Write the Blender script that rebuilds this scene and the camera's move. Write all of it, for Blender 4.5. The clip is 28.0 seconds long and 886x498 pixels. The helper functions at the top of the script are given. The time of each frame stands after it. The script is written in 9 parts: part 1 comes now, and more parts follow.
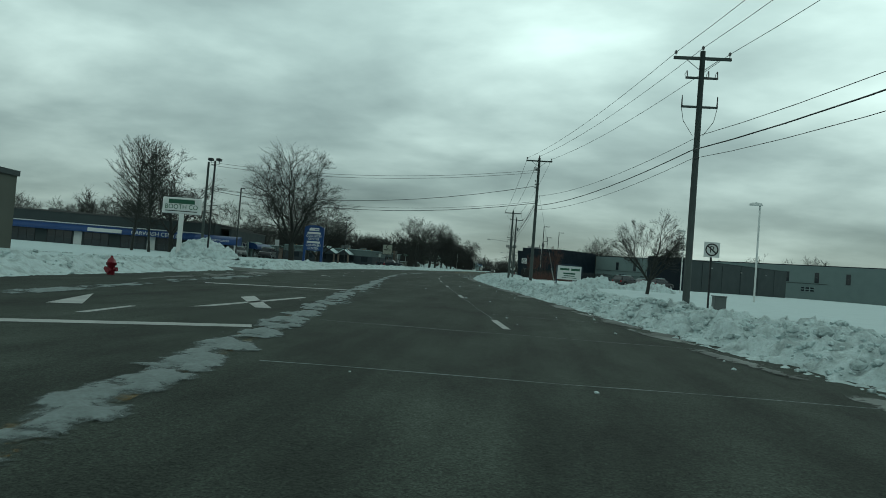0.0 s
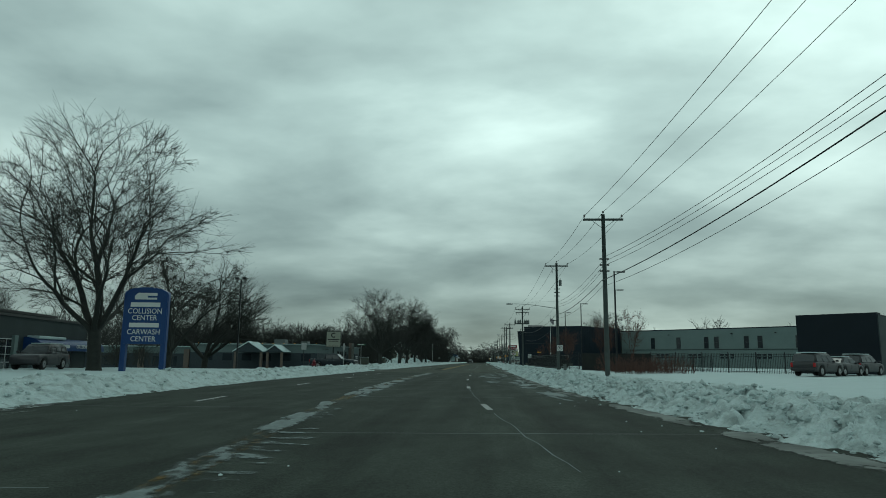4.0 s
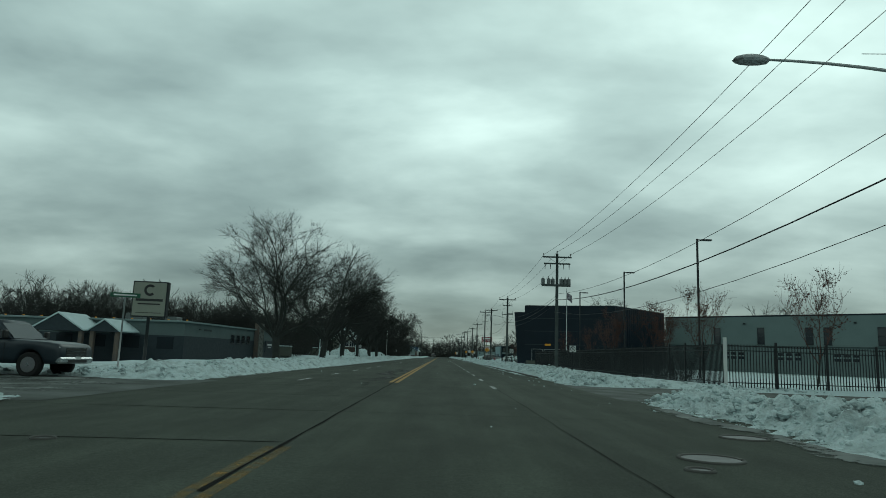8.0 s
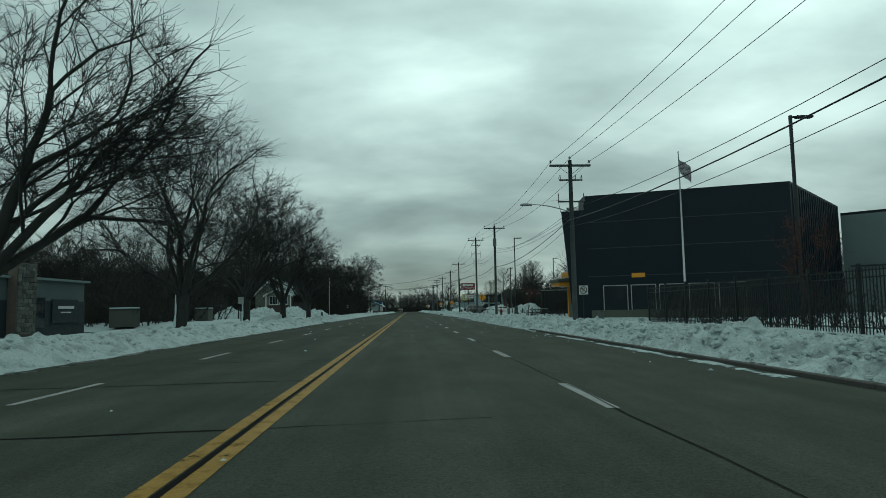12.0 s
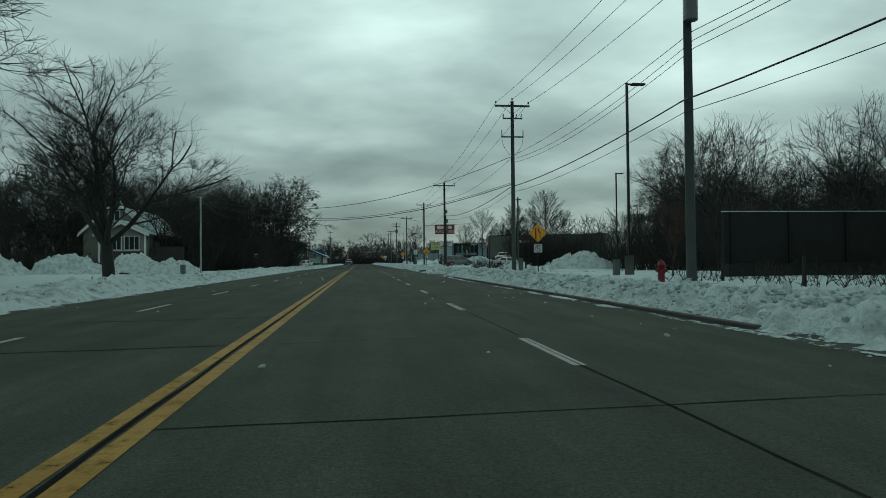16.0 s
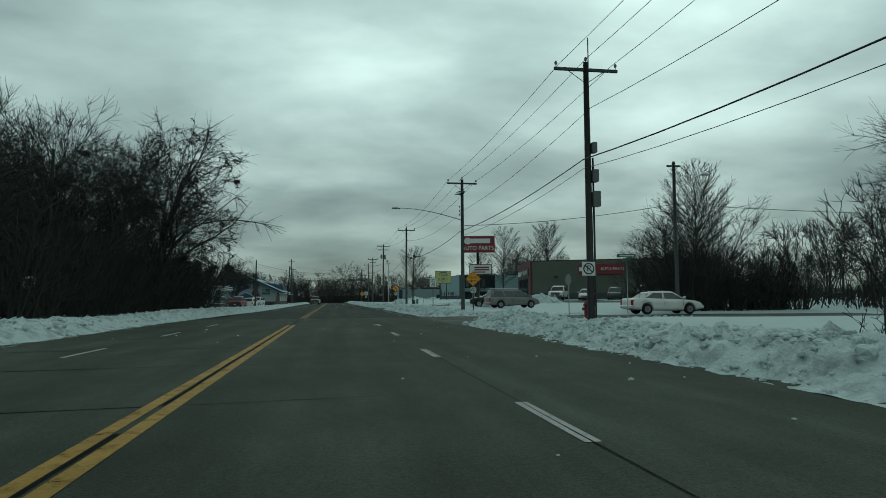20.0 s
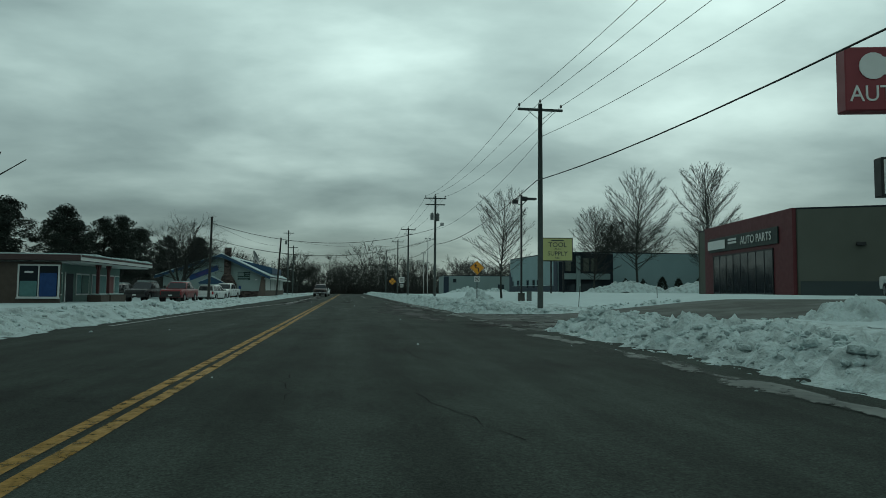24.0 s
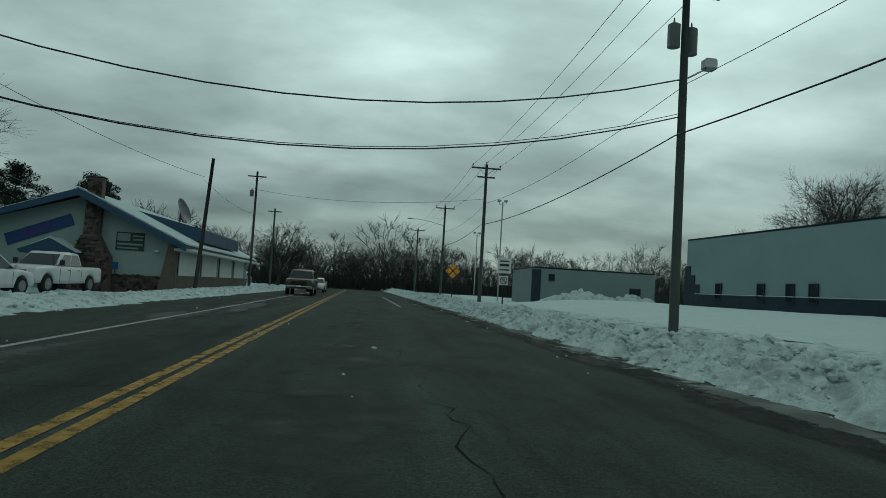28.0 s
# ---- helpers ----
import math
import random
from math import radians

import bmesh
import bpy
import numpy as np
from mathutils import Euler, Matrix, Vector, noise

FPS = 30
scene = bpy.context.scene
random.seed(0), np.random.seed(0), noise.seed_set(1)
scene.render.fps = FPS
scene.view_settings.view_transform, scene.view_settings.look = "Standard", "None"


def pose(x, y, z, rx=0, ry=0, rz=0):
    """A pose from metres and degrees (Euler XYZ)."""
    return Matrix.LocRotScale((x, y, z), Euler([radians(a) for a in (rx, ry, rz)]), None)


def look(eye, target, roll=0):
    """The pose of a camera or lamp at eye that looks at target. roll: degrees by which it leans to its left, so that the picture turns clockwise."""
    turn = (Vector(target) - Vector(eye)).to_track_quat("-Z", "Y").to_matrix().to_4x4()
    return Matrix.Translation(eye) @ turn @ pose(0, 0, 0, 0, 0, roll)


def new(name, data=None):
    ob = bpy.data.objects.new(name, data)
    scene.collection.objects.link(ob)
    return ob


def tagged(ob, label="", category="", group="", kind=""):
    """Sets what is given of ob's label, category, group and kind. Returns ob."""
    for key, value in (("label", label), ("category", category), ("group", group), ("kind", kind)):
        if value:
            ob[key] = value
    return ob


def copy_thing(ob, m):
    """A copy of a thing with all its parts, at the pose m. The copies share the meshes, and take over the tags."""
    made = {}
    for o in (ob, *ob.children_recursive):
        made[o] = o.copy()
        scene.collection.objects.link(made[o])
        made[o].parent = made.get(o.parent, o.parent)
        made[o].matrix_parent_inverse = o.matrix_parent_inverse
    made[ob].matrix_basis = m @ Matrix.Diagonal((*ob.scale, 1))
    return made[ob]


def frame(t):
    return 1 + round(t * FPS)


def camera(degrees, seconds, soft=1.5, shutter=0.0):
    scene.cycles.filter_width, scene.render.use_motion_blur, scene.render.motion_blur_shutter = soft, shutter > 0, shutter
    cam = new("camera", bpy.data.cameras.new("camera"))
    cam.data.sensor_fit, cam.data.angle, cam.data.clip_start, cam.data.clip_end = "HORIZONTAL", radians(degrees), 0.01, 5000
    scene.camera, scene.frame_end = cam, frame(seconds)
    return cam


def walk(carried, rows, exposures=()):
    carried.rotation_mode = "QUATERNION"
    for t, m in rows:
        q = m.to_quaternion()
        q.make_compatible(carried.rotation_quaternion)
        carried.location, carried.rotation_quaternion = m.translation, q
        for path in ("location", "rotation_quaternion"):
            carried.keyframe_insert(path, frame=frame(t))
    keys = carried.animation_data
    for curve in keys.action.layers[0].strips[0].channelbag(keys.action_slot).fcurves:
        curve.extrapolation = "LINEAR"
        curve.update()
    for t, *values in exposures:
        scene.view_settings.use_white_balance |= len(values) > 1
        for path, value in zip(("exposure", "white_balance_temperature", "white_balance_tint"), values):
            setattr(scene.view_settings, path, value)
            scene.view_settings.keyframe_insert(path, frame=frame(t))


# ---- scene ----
cam = camera(67.0, 28.0, soft=0.9)
PATH = [
    (0, pose(12.654, -10.380, 1.041, 91.53, -4.52, 6.21)),
    (0.5, pose(11.661, -3.558, 1.040, 92.08, -3.71, 6.13)),
    (1, pose(10.668, 3.263, 1.040, 93.03, -3.70, 6.25)),
    (1.5, pose(9.626, 10.088, 1.054, 93.37, -2.85, 6.15)),
    (2, pose(8.603, 16.897, 1.059, 94.70, -1.55, 5.72)),
    (2.5, pose(7.519, 23.700, 1.068, 96.92, -0.98, 4.97)),
    (3, pose(6.495, 30.498, 1.062, 97.78, -1.61, 5.15)),
    (3.5, pose(5.529, 37.289, 1.054, 98.68, -1.28, 4.27)),
    (5.5, pose(3.060, 64.728, 1.035, 101.23, 0.41, 1.64)),
    (6, pose(2.498, 71.635, 0.994, 101.69, -0.02, 0.86)),
    (6.5, pose(2.273, 78.582, 1.049, 101.55, 0.22, 0.39)),
    (7, pose(2.076, 85.488, 1.008, 101.33, 0.12, -0.05)),
    (7.5, pose(2.039, 92.336, 1.004, 100.61, -0.96, -0.01)),
    (8, pose(1.854, 99.209, 1.080, 99.04, -2.00, -0.12)),
    (8.5, pose(1.701, 106.083, 1.070, 97.93, -2.28, -0.40)),
    (9, pose(1.612, 112.918, 1.039, 96.63, -2.35, -1.02)),
    (9.5, pose(1.613, 119.794, 1.047, 96.69, -2.01, -1.13)),
    (10, pose(1.614, 126.670, 1.055, 97.35, -2.06, -1.13)),
    (10.5, pose(1.601, 133.473, 1.052, 96.00, -1.33, -1.46)),
    (11, pose(1.587, 140.276, 1.049, 96.56, -0.31, -1.99)),
    (11.5, pose(1.591, 147.078, 1.068, 96.25, 0.44, -2.42)),
    (12, pose(1.595, 153.881, 1.088, 95.13, 1.08, -2.84)),
    (12.5, pose(1.638, 160.669, 1.092, 94.48, 2.09, -3.62)),
    (14.5, pose(1.524, 188.133, 1.062, 93.94, 2.26, -6.41)),
    (15, pose(1.508, 195.015, 1.080, 94.34, 1.73, -6.84)),
    (15.5, pose(1.542, 201.907, 1.071, 92.23, 0.72, -6.83)),
    (16, pose(1.576, 208.800, 1.063, 91.02, 0.60, -7.02)),
    (16.5, pose(1.557, 215.750, 1.058, 90.49, 1.50, -7.77)),
    (17, pose(1.524, 222.660, 1.064, 92.11, 2.15, -8.08)),
    (17.5, pose(1.621, 229.459, 1.050, 93.80, 1.88, -8.36)),
    (18, pose(1.614, 236.140, 1.119, 93.44, 1.82, -8.29)),
    (18.5, pose(1.662, 242.930, 1.102, 93.60, 1.39, -8.73)),
    (19, pose(1.711, 249.721, 1.084, 95.37, 1.06, -9.16)),
    (19.5, pose(1.750, 256.486, 1.087, 94.97, 0.45, -9.42)),
    (20, pose(1.790, 263.251, 1.090, 94.28, 0.35, -9.37)),
    (20.5, pose(1.842, 270.052, 1.062, 93.23, -0.10, -9.40)),
    (21, pose(1.907, 276.898, 1.071, 94.18, -0.03, -9.00)),
    (21.5, pose(1.986, 283.781, 1.059, 94.70, 0.51, -8.69)),
    (23.5, pose(1.948, 311.356, 1.057, 93.71, -0.31, -8.13)),
    (24, pose(1.967, 318.250, 1.054, 93.57, -0.46, -8.08)),
    (24.5, pose(1.972, 325.113, 1.062, 92.71, -1.35, -7.61)),
    (25, pose(1.958, 331.931, 1.071, 91.59, -1.77, -7.42)),
    (25.5, pose(1.940, 338.689, 1.061, 91.79, -2.28, -6.56)),
    (26, pose(1.923, 345.446, 1.051, 91.69, -3.58, -6.40)),
    (26.5, pose(1.938, 352.150, 1.049, 93.05, -2.81, -6.52)),
    (27, pose(1.953, 358.853, 1.047, 92.80, -3.55, -6.34)),
    (27.5, pose(1.991, 365.550, 1.058, 92.69, -3.70, -6.50)),
    (28, pose(2.024, 372.187, 1.093, 93.41, -3.48, -7.20)),
]
walk(cam, PATH, [(t, e, 6050, -13) for t, e in ((0, 0.12), (3, 0.02), (6, -0.08), (9, 0.0), (12, 0.03), (16, -0.1), (21, -0.1), (25, -0.16), (28, -0.24))])

# ---- light: overcast winter sky ----
SUN_EL, SUN_AZ = 42.0, 16.0          # degrees; azimuth from +y towards +x


def make_world():
    w = bpy.data.worlds.new("overcast_sky")
    scene.world = w
    w.use_nodes = True
    nt = w.node_tree
    nt.nodes.clear()
    N, L = nt.nodes.new, nt.links.new
    out = N("ShaderNodeOutputWorld")
    bg = N("ShaderNodeBackground")
    sky = N("ShaderNodeTexSky")
    sky.sky_type, sky.sun_disc = "NISHITA", False
    sky.sun_elevation, sky.sun_rotation = radians(SUN_EL), radians(SUN_AZ)
    tc = N("ShaderNodeTexCoord")
    sep = N("ShaderNodeSeparateXYZ")
    L(tc.outputs["Generated"], sep.inputs[0])

    def math_node(op, a, b=None):
        m = N("ShaderNodeMath")
        m.operation = op
        for k, v in enumerate((a, b)):
            if v is None:
                continue
            if isinstance(v, (int, float)):
                m.inputs[k].default_value = v
            else:
                L(v, m.inputs[k])
        return m.outputs[0]
    zz = math_node("ADD", math_node("MAXIMUM", sep.outputs[2], 0.0), 0.23)
    comb = N("ShaderNodeCombineXYZ")
    L(math_node("DIVIDE", sep.outputs[0], zz), comb.inputs[0])
    L(math_node("DIVIDE", sep.outputs[1], zz), comb.inputs[1])
    mp = N("ShaderNodeMapping")
    mp.inputs["Scale"].default_value = (0.85, 1.1, 1.0)
    mp.inputs["Rotation"].default_value = (0, 0, radians(12))
    mp.inputs["Location"].default_value = (0.6, 0.25, 0.0)
    L(comb.outputs[0], mp.inputs[0])
    n1 = N("ShaderNodeTexNoise")
    n1.inputs["Scale"].default_value = 1.35
    n1.inputs["Detail"].default_value = 6.0
    n1.inputs["Roughness"].default_value = 0.50
    n1.inputs["Distortion"].default_value = 0.12
    L(mp.outputs[0], n1.inputs["Vector"])
    n2 = N("ShaderNodeTexNoise")
    n2.inputs["Scale"].default_value = 0.35
    n2.inputs["Detail"].default_value = 2.0
    L(mp.outputs[0], n2.inputs["Vector"])
    both = math_node("ADD", math_node("MULTIPLY", n1.outputs[0], 0.62), math_node("MULTIPLY", n2.outputs[0], 0.45))
    ramp = N("ShaderNodeValToRGB")
    e = ramp.color_ramp.elements
    e[0].position, e[0].color = 0.38, (0.185, 0.217, 0.223, 1)
    e[1].position, e[1].color = 0.69, (0.72, 0.775, 0.765, 1)
    mid = ramp.color_ramp.elements.new(0.52)
    mid.color = (0.372, 0.418, 0.418, 1)
    L(both, ramp.inputs[0])
    mix = N("ShaderNodeMix")
    mix.data_type = "RGBA"
    mix.inputs["Factor"].default_value = 0.94
    tone = N("ShaderNodeMix")
    tone.data_type, tone.blend_type = "RGBA", "MULTIPLY"
    tone.inputs["Factor"].default_value = 1.0
    tone.inputs["B"].default_value = (0.1, 0.1, 0.1, 1)
    L(sky.outputs[0], tone.inputs["A"])
    L(tone.outputs["Result"], mix.inputs["A"])
    # thinner cloud higher up and round the veiled sun
    dot = N("ShaderNodeVectorMath")
    dot.operation = "DOT_PRODUCT"
    a0, e0 = radians(SUN_AZ), radians(SUN_EL)
    dot.inputs[1].default_value = (math.sin(a0) * math.cos(e0), math.cos(a0) * math.cos(e0), math.sin(e0))
    L(tc.outputs["Generated"], dot.inputs[0])
    halo = math_node("POWER", math_node("MAXIMUM", dot.outputs["Value"], 0.0), 11.0)
    rise = N("ShaderNodeMapRange")
    rise.inputs["From Min"].default_value, rise.inputs["From Max"].default_value = 0.02, 0.40
    rise.inputs["To Min"].default_value, rise.inputs["To Max"].default_value = 0.72, 1.56
    rise.interpolation_type = "SMOOTHSTEP"
    L(sep.outputs[2], rise.inputs["Value"])
    crown = N("ShaderNodeMapRange")      # sky overhead, out of view, dimmed so the ground gets less light
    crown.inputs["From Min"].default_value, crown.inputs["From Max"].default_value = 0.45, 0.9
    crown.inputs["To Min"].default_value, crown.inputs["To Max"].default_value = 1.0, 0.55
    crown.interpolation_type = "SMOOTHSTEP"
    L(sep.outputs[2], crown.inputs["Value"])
    veil = N("ShaderNodeVectorMath")
    veil.operation = "SCALE"
    L(ramp.outputs[0], veil.inputs[0])
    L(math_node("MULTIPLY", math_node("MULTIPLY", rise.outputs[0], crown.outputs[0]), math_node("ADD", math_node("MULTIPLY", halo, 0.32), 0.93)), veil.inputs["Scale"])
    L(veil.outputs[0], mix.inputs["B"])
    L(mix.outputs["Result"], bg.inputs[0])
    bg.inputs["Strength"].default_value = 1.0
    L(bg.outputs[0], out.inputs[0])


make_world()
sun_data = bpy.data.lights.new("sun", "SUN")
sun_data.energy, sun_data.angle, sun_data.color = 0.28, radians(25), (1.0, 0.97, 0.93)
sun = new("sun", sun_data)
az, el = radians(SUN_AZ), radians(SUN_EL)
sun.matrix_world = look((0, 0, 60), Vector((0, 0, 60)) - Vector((math.sin(az) * math.cos(el), math.cos(az) * math.cos(el), math.sin(el))))


import collections
# ---- materials ----
MATS = {}


def material(name, colour, rough=0.8, metal=0.0, var=0.25, scale=3.0, fine=40.0, bump=0.15, second=None, cover=0.5, spec=0.4, per_object=0.0, coat=0.0, relief=0.02):
    """A procedural surface: a base colour with coarse blotches and fine grain, an optional second colour in patches, and fine relief."""
    if name in MATS:
        return MATS[name]
    m = bpy.data.materials.new(name)
    m.use_nodes = True
    nt = m.node_tree
    b = nt.nodes["Principled BSDF"]
    N, L = nt.nodes.new, nt.links.new
    tc = N("ShaderNodeTexCoord")
    geo = N("ShaderNodeNewGeometry")
    big = N("ShaderNodeTexNoise")
    big.inputs["Scale"].default_value, big.inputs["Detail"].default_value = scale, 4.0
    small = N("ShaderNodeTexNoise")
    small.inputs["Scale"].default_value, small.inputs["Detail"].default_value = fine, 3.0
    L(geo.outputs["Position"], big.inputs["Vector"])
    L(geo.outputs["Position"], small.inputs["Vector"])
    c2 = second or tuple(c * 0.55 for c in colour)
    ramp = N("ShaderNodeValToRGB")
    ramp.color_ramp.elements[0].position = max(0.0, cover - 0.14)
    ramp.color_ramp.elements[1].position = min(1.0, cover + 0.14)
    ramp.color_ramp.elements[0].color = (*colour, 1)
    lerp = [c * (1 - (1.0 if second else var)) + d * (1.0 if second else var) for c, d in zip(colour, c2)]
    ramp.color_ramp.elements[1].color = (*lerp, 1)
    L(big.outputs[0], ramp.inputs[0])
    mul = N("ShaderNodeMix")
    mul.data_type, mul.blend_type = "RGBA", "MULTIPLY"
    mul.inputs["Factor"].default_value = 1.0
    g = N("ShaderNodeMapRange")
    g.inputs["To Min"].default_value, g.inputs["To Max"].default_value = 1 - var, 1 + var * 0.6
    L(small.outputs[0], g.inputs["Value"])
    L(ramp.outputs[0], mul.inputs["A"])
    L(g.outputs[0], mul.inputs["B"])
    last = mul.outputs["Result"]
    if per_object:
        oi = N("ShaderNodeObjectInfo")
        h = N("ShaderNodeHueSaturation")
        r = N("ShaderNodeMapRange")
        r.inputs["To Min"].default_value, r.inputs["To Max"].default_value = 1 - per_object, 1 + per_object
        L(oi.outputs["Random"], r.inputs["Value"])
        L(r.outputs[0], h.inputs["Value"])
        L(last, h.inputs["Color"])
        last = h.outputs[0]
    L(last, b.inputs["Base Color"])
    rr = N("ShaderNodeMapRange")
    rr.inputs["To Min"].default_value, rr.inputs["To Max"].default_value = max(0.02, rough - 0.12), min(1.0, rough + 0.12)
    L(big.outputs[0], rr.inputs["Value"])
    L(rr.outputs[0], b.inputs["Roughness"])
    b.inputs["Metallic"].default_value = metal
    b.inputs["Specular IOR Level"].default_value = spec
    b.inputs["Coat Weight"].default_value = coat
    if bump:
        bm_ = N("ShaderNodeBump")
        bm_.inputs["Strength"].default_value, bm_.inputs["Distance"].default_value = bump, relief
        L(small.outputs[0], bm_.inputs["Height"])
        L(bm_.outputs[0], b.inputs["Normal"])
    MATS[name] = m
    return m


def patchy(name, source, fine=9.0, soft=0.16):
    """A thin layer with holes: lies where the mesh's 'cover' value and fine noise allow, and leaves the rest open."""
    m = source.copy()
    m.name = name
    nt = m.node_tree
    N, L = nt.nodes.new, nt.links.new
    at = N("ShaderNodeAttribute")
    at.attribute_name = "cover"
    geo = N("ShaderNodeNewGeometry")
    nz = N("ShaderNodeTexNoise")
    nz.inputs["Scale"].default_value, nz.inputs["Detail"].default_value, nz.inputs["Roughness"].default_value = fine, 6.0, 0.7
    L(geo.outputs["Position"], nz.inputs["Vector"])
    ad = N("ShaderNodeMath")
    ad.operation = "MULTIPLY_ADD"
    ad.inputs[1].default_value, ad.inputs[2].default_value = 1.6, -0.8
    L(nz.outputs[0], ad.inputs[0])
    sm = N("ShaderNodeMath")
    sm.operation = "ADD"
    L(at.outputs["Fac"], sm.inputs[0])
    L(ad.outputs[0], sm.inputs[1])
    mr = N("ShaderNodeMapRange")
    mr.inputs["From Min"].default_value, mr.inputs["From Max"].default_value = -soft, soft
    L(sm.outputs[0], mr.inputs["Value"])
    tr = N("ShaderNodeBsdfTransparent")
    mx = N("ShaderNodeMixShader")
    L(mr.outputs[0], mx.inputs[0])
    L(tr.outputs[0], mx.inputs[1])
    L(nt.nodes["Principled BSDF"].outputs[0], mx.inputs[2])
    L(mx.outputs[0], nt.nodes["Material Output"].inputs["Surface"])
    return m


def glass_material(name, tint=(0.02, 0.025, 0.03), rough=0.05):
    m = bpy.data.materials.new(name)
    m.use_nodes = True
    b = m.node_tree.nodes["Principled BSDF"]
    b.inputs["Base Color"].default_value = (*tint, 1)
    b.inputs["Roughness"].default_value = rough
    b.inputs["Specular IOR Level"].default_value = 0.6
    b.inputs["IOR"].default_value = 1.5
    return m


SNOW = material("snow", (0.455, 0.540, 0.550), 0.75, var=0.10, scale=1.1, fine=9.0, bump=0.7, spec=0.15)
SNOW_DIRTY = material("ploughed_snow", (0.52, 0.605, 0.610), 0.8, var=0.26, scale=2.6, fine=17.0, bump=0.9, second=(0.27, 0.315, 0.310), cover=0.60, spec=0.15, relief=0.07)
SLUSH = material("slush", (0.072, 0.078, 0.074), 0.8, spec=0.12, var=0.3, scale=0.7, fine=6.0, bump=0.6, second=(0.20, 0.215, 0.205), cover=0.50)
DRIVE = material("slushy_drive", (0.052, 0.058, 0.052), 0.8, spec=0.12, var=0.3, scale=0.7, fine=6.0, bump=0.6, second=(0.115, 0.125, 0.118), cover=0.50)
def road_material(name, colour, tracks, mottle, grit, bump):
    """Worn carriageway: streaks along the wheel tracks, mottled patches and coarse grit."""
    m = bpy.data.materials.new(name)
    m.use_nodes = True
    nt = m.node_tree
    N, L = nt.nodes.new, nt.links.new
    b = nt.nodes["Principled BSDF"]
    geo = N("ShaderNodeNewGeometry")

    def layer(scale, size, detail, rough, low, high, lo, hi):
        mp = N("ShaderNodeMapping")
        mp.inputs["Scale"].default_value = scale
        L(geo.outputs["Position"], mp.inputs["Vector"])
        nz = N("ShaderNodeTexNoise")
        nz.inputs["Scale"].default_value, nz.inputs["Detail"].default_value, nz.inputs["Roughness"].default_value = size, detail, rough
        L(mp.outputs[0], nz.inputs["Vector"])
        mr = N("ShaderNodeMapRange")
        mr.inputs["From Min"].default_value, mr.inputs["From Max"].default_value = lo, hi
        mr.inputs["To Min"].default_value, mr.inputs["To Max"].default_value = low, high
        L(nz.outputs[0], mr.inputs["Value"])
        return mr.outputs[0], nz.outputs[0]

    def times(p, q):
        n = N("ShaderNodeMath")
        n.operation = "MULTIPLY"
        L(p, n.inputs[0])
        L(q, n.inputs[1])
        return n.outputs[0]

    streak, _ = layer((1.0, 0.035, 1.0), 1.3, 4.0, 0.6, 1 - tracks, 1 + tracks, 0.3, 0.7)
    patch, soft_ = layer((1.0, 0.45, 1.0), 0.9, 7.0, 0.68, 1 - mottle, 1 + mottle, 0.32, 0.68)
    stone, height = layer((1.0, 1.0, 1.0), 55.0, 3.0, 0.75, 1 - grit, 1 + grit * 1.4, 0.3, 0.7)
    chips, _ = layer((1.0, 1.0, 1.0), 19.0, 4.0, 0.8, 1 - grit * 0.5, 1 + grit * 0.6, 0.34, 0.66)
    stain, _ = layer((1.0, 0.2, 1.0), 0.22, 5.0, 0.6, 0.82, 1.18, 0.3, 0.7)
    tint = N("ShaderNodeVectorMath")
    tint.operation = "SCALE"
    tint.inputs[0].default_value = colour
    L(times(times(times(streak, patch), chips), times(stone, stain)), tint.inputs["Scale"])
    L(tint.outputs[0], b.inputs["Base Color"])
    rr = N("ShaderNodeMapRange")
    rr.inputs["To Min"].default_value, rr.inputs["To Max"].default_value = 0.72, 1.0
    L(soft_, rr.inputs["Value"])
    L(rr.outputs[0], b.inputs["Roughness"])
    b.inputs["Specular IOR Level"].default_value = 0.08
    bm_ = N("ShaderNodeBump")
    bm_.inputs["Strength"].default_value, bm_.inputs["Distance"].default_value = bump, 0.01
    L(height, bm_.inputs["Height"])
    L(bm_.outputs[0], b.inputs["Normal"])
    return m


ASPHALT = road_material("worn_asphalt", (0.0300, 0.0365, 0.0318), 0.28, 0.48, 0.6, 0.6)
ASPHALT_OLD = road_material("greyed_asphalt", (0.0325, 0.0385, 0.0325), 0.28, 0.45, 0.6, 0.6)
CONCRETE = road_material("road_concrete", (0.0485, 0.0550, 0.0445), 0.2, 0.28, 0.4, 0.4)
CRACK = material("open_crack", (0.014, 0.014, 0.013), 0.95, var=0.3, spec=0.05)
JOINT = material("tar_joint", (0.012, 0.012, 0.011), 0.95, var=0.3, spec=0.05)
SALT = material("salt_slush_film", (0.19, 0.222, 0.222), 0.8, spec=0.15, var=0.4, scale=5.0, fine=30.0)
SALT_FILM = material("dried_salt_film", (0.085, 0.086, 0.084), 0.85, spec=0.1, var=0.35, scale=2.5, fine=35.0, second=(0.050, 0.050, 0.048), cover=0.55)
WET = material("damp_dark_patch", (0.016, 0.016, 0.015), 0.75, spec=0.08, var=0.35, scale=1.2, fine=30.0)
YELLOW_BASE = material("yellow_road_paint", (0.34, 0.190, 0.015), 0.7, var=0.4, scale=1.5, fine=30.0)
WHITE_BASE = material("white_road_paint", (0.36, 0.37, 0.36), 0.7, var=0.4, scale=2.0, fine=30.0)
SALT_PATCH = patchy("salt_patches", SALT, 7.0, 0.25)
SLUSH_PATCH = patchy("slush_patches", SLUSH, 6.0, 0.2)
FILM_PATCH = patchy("salt_film_patches", SALT_FILM, 5.0, 0.5)
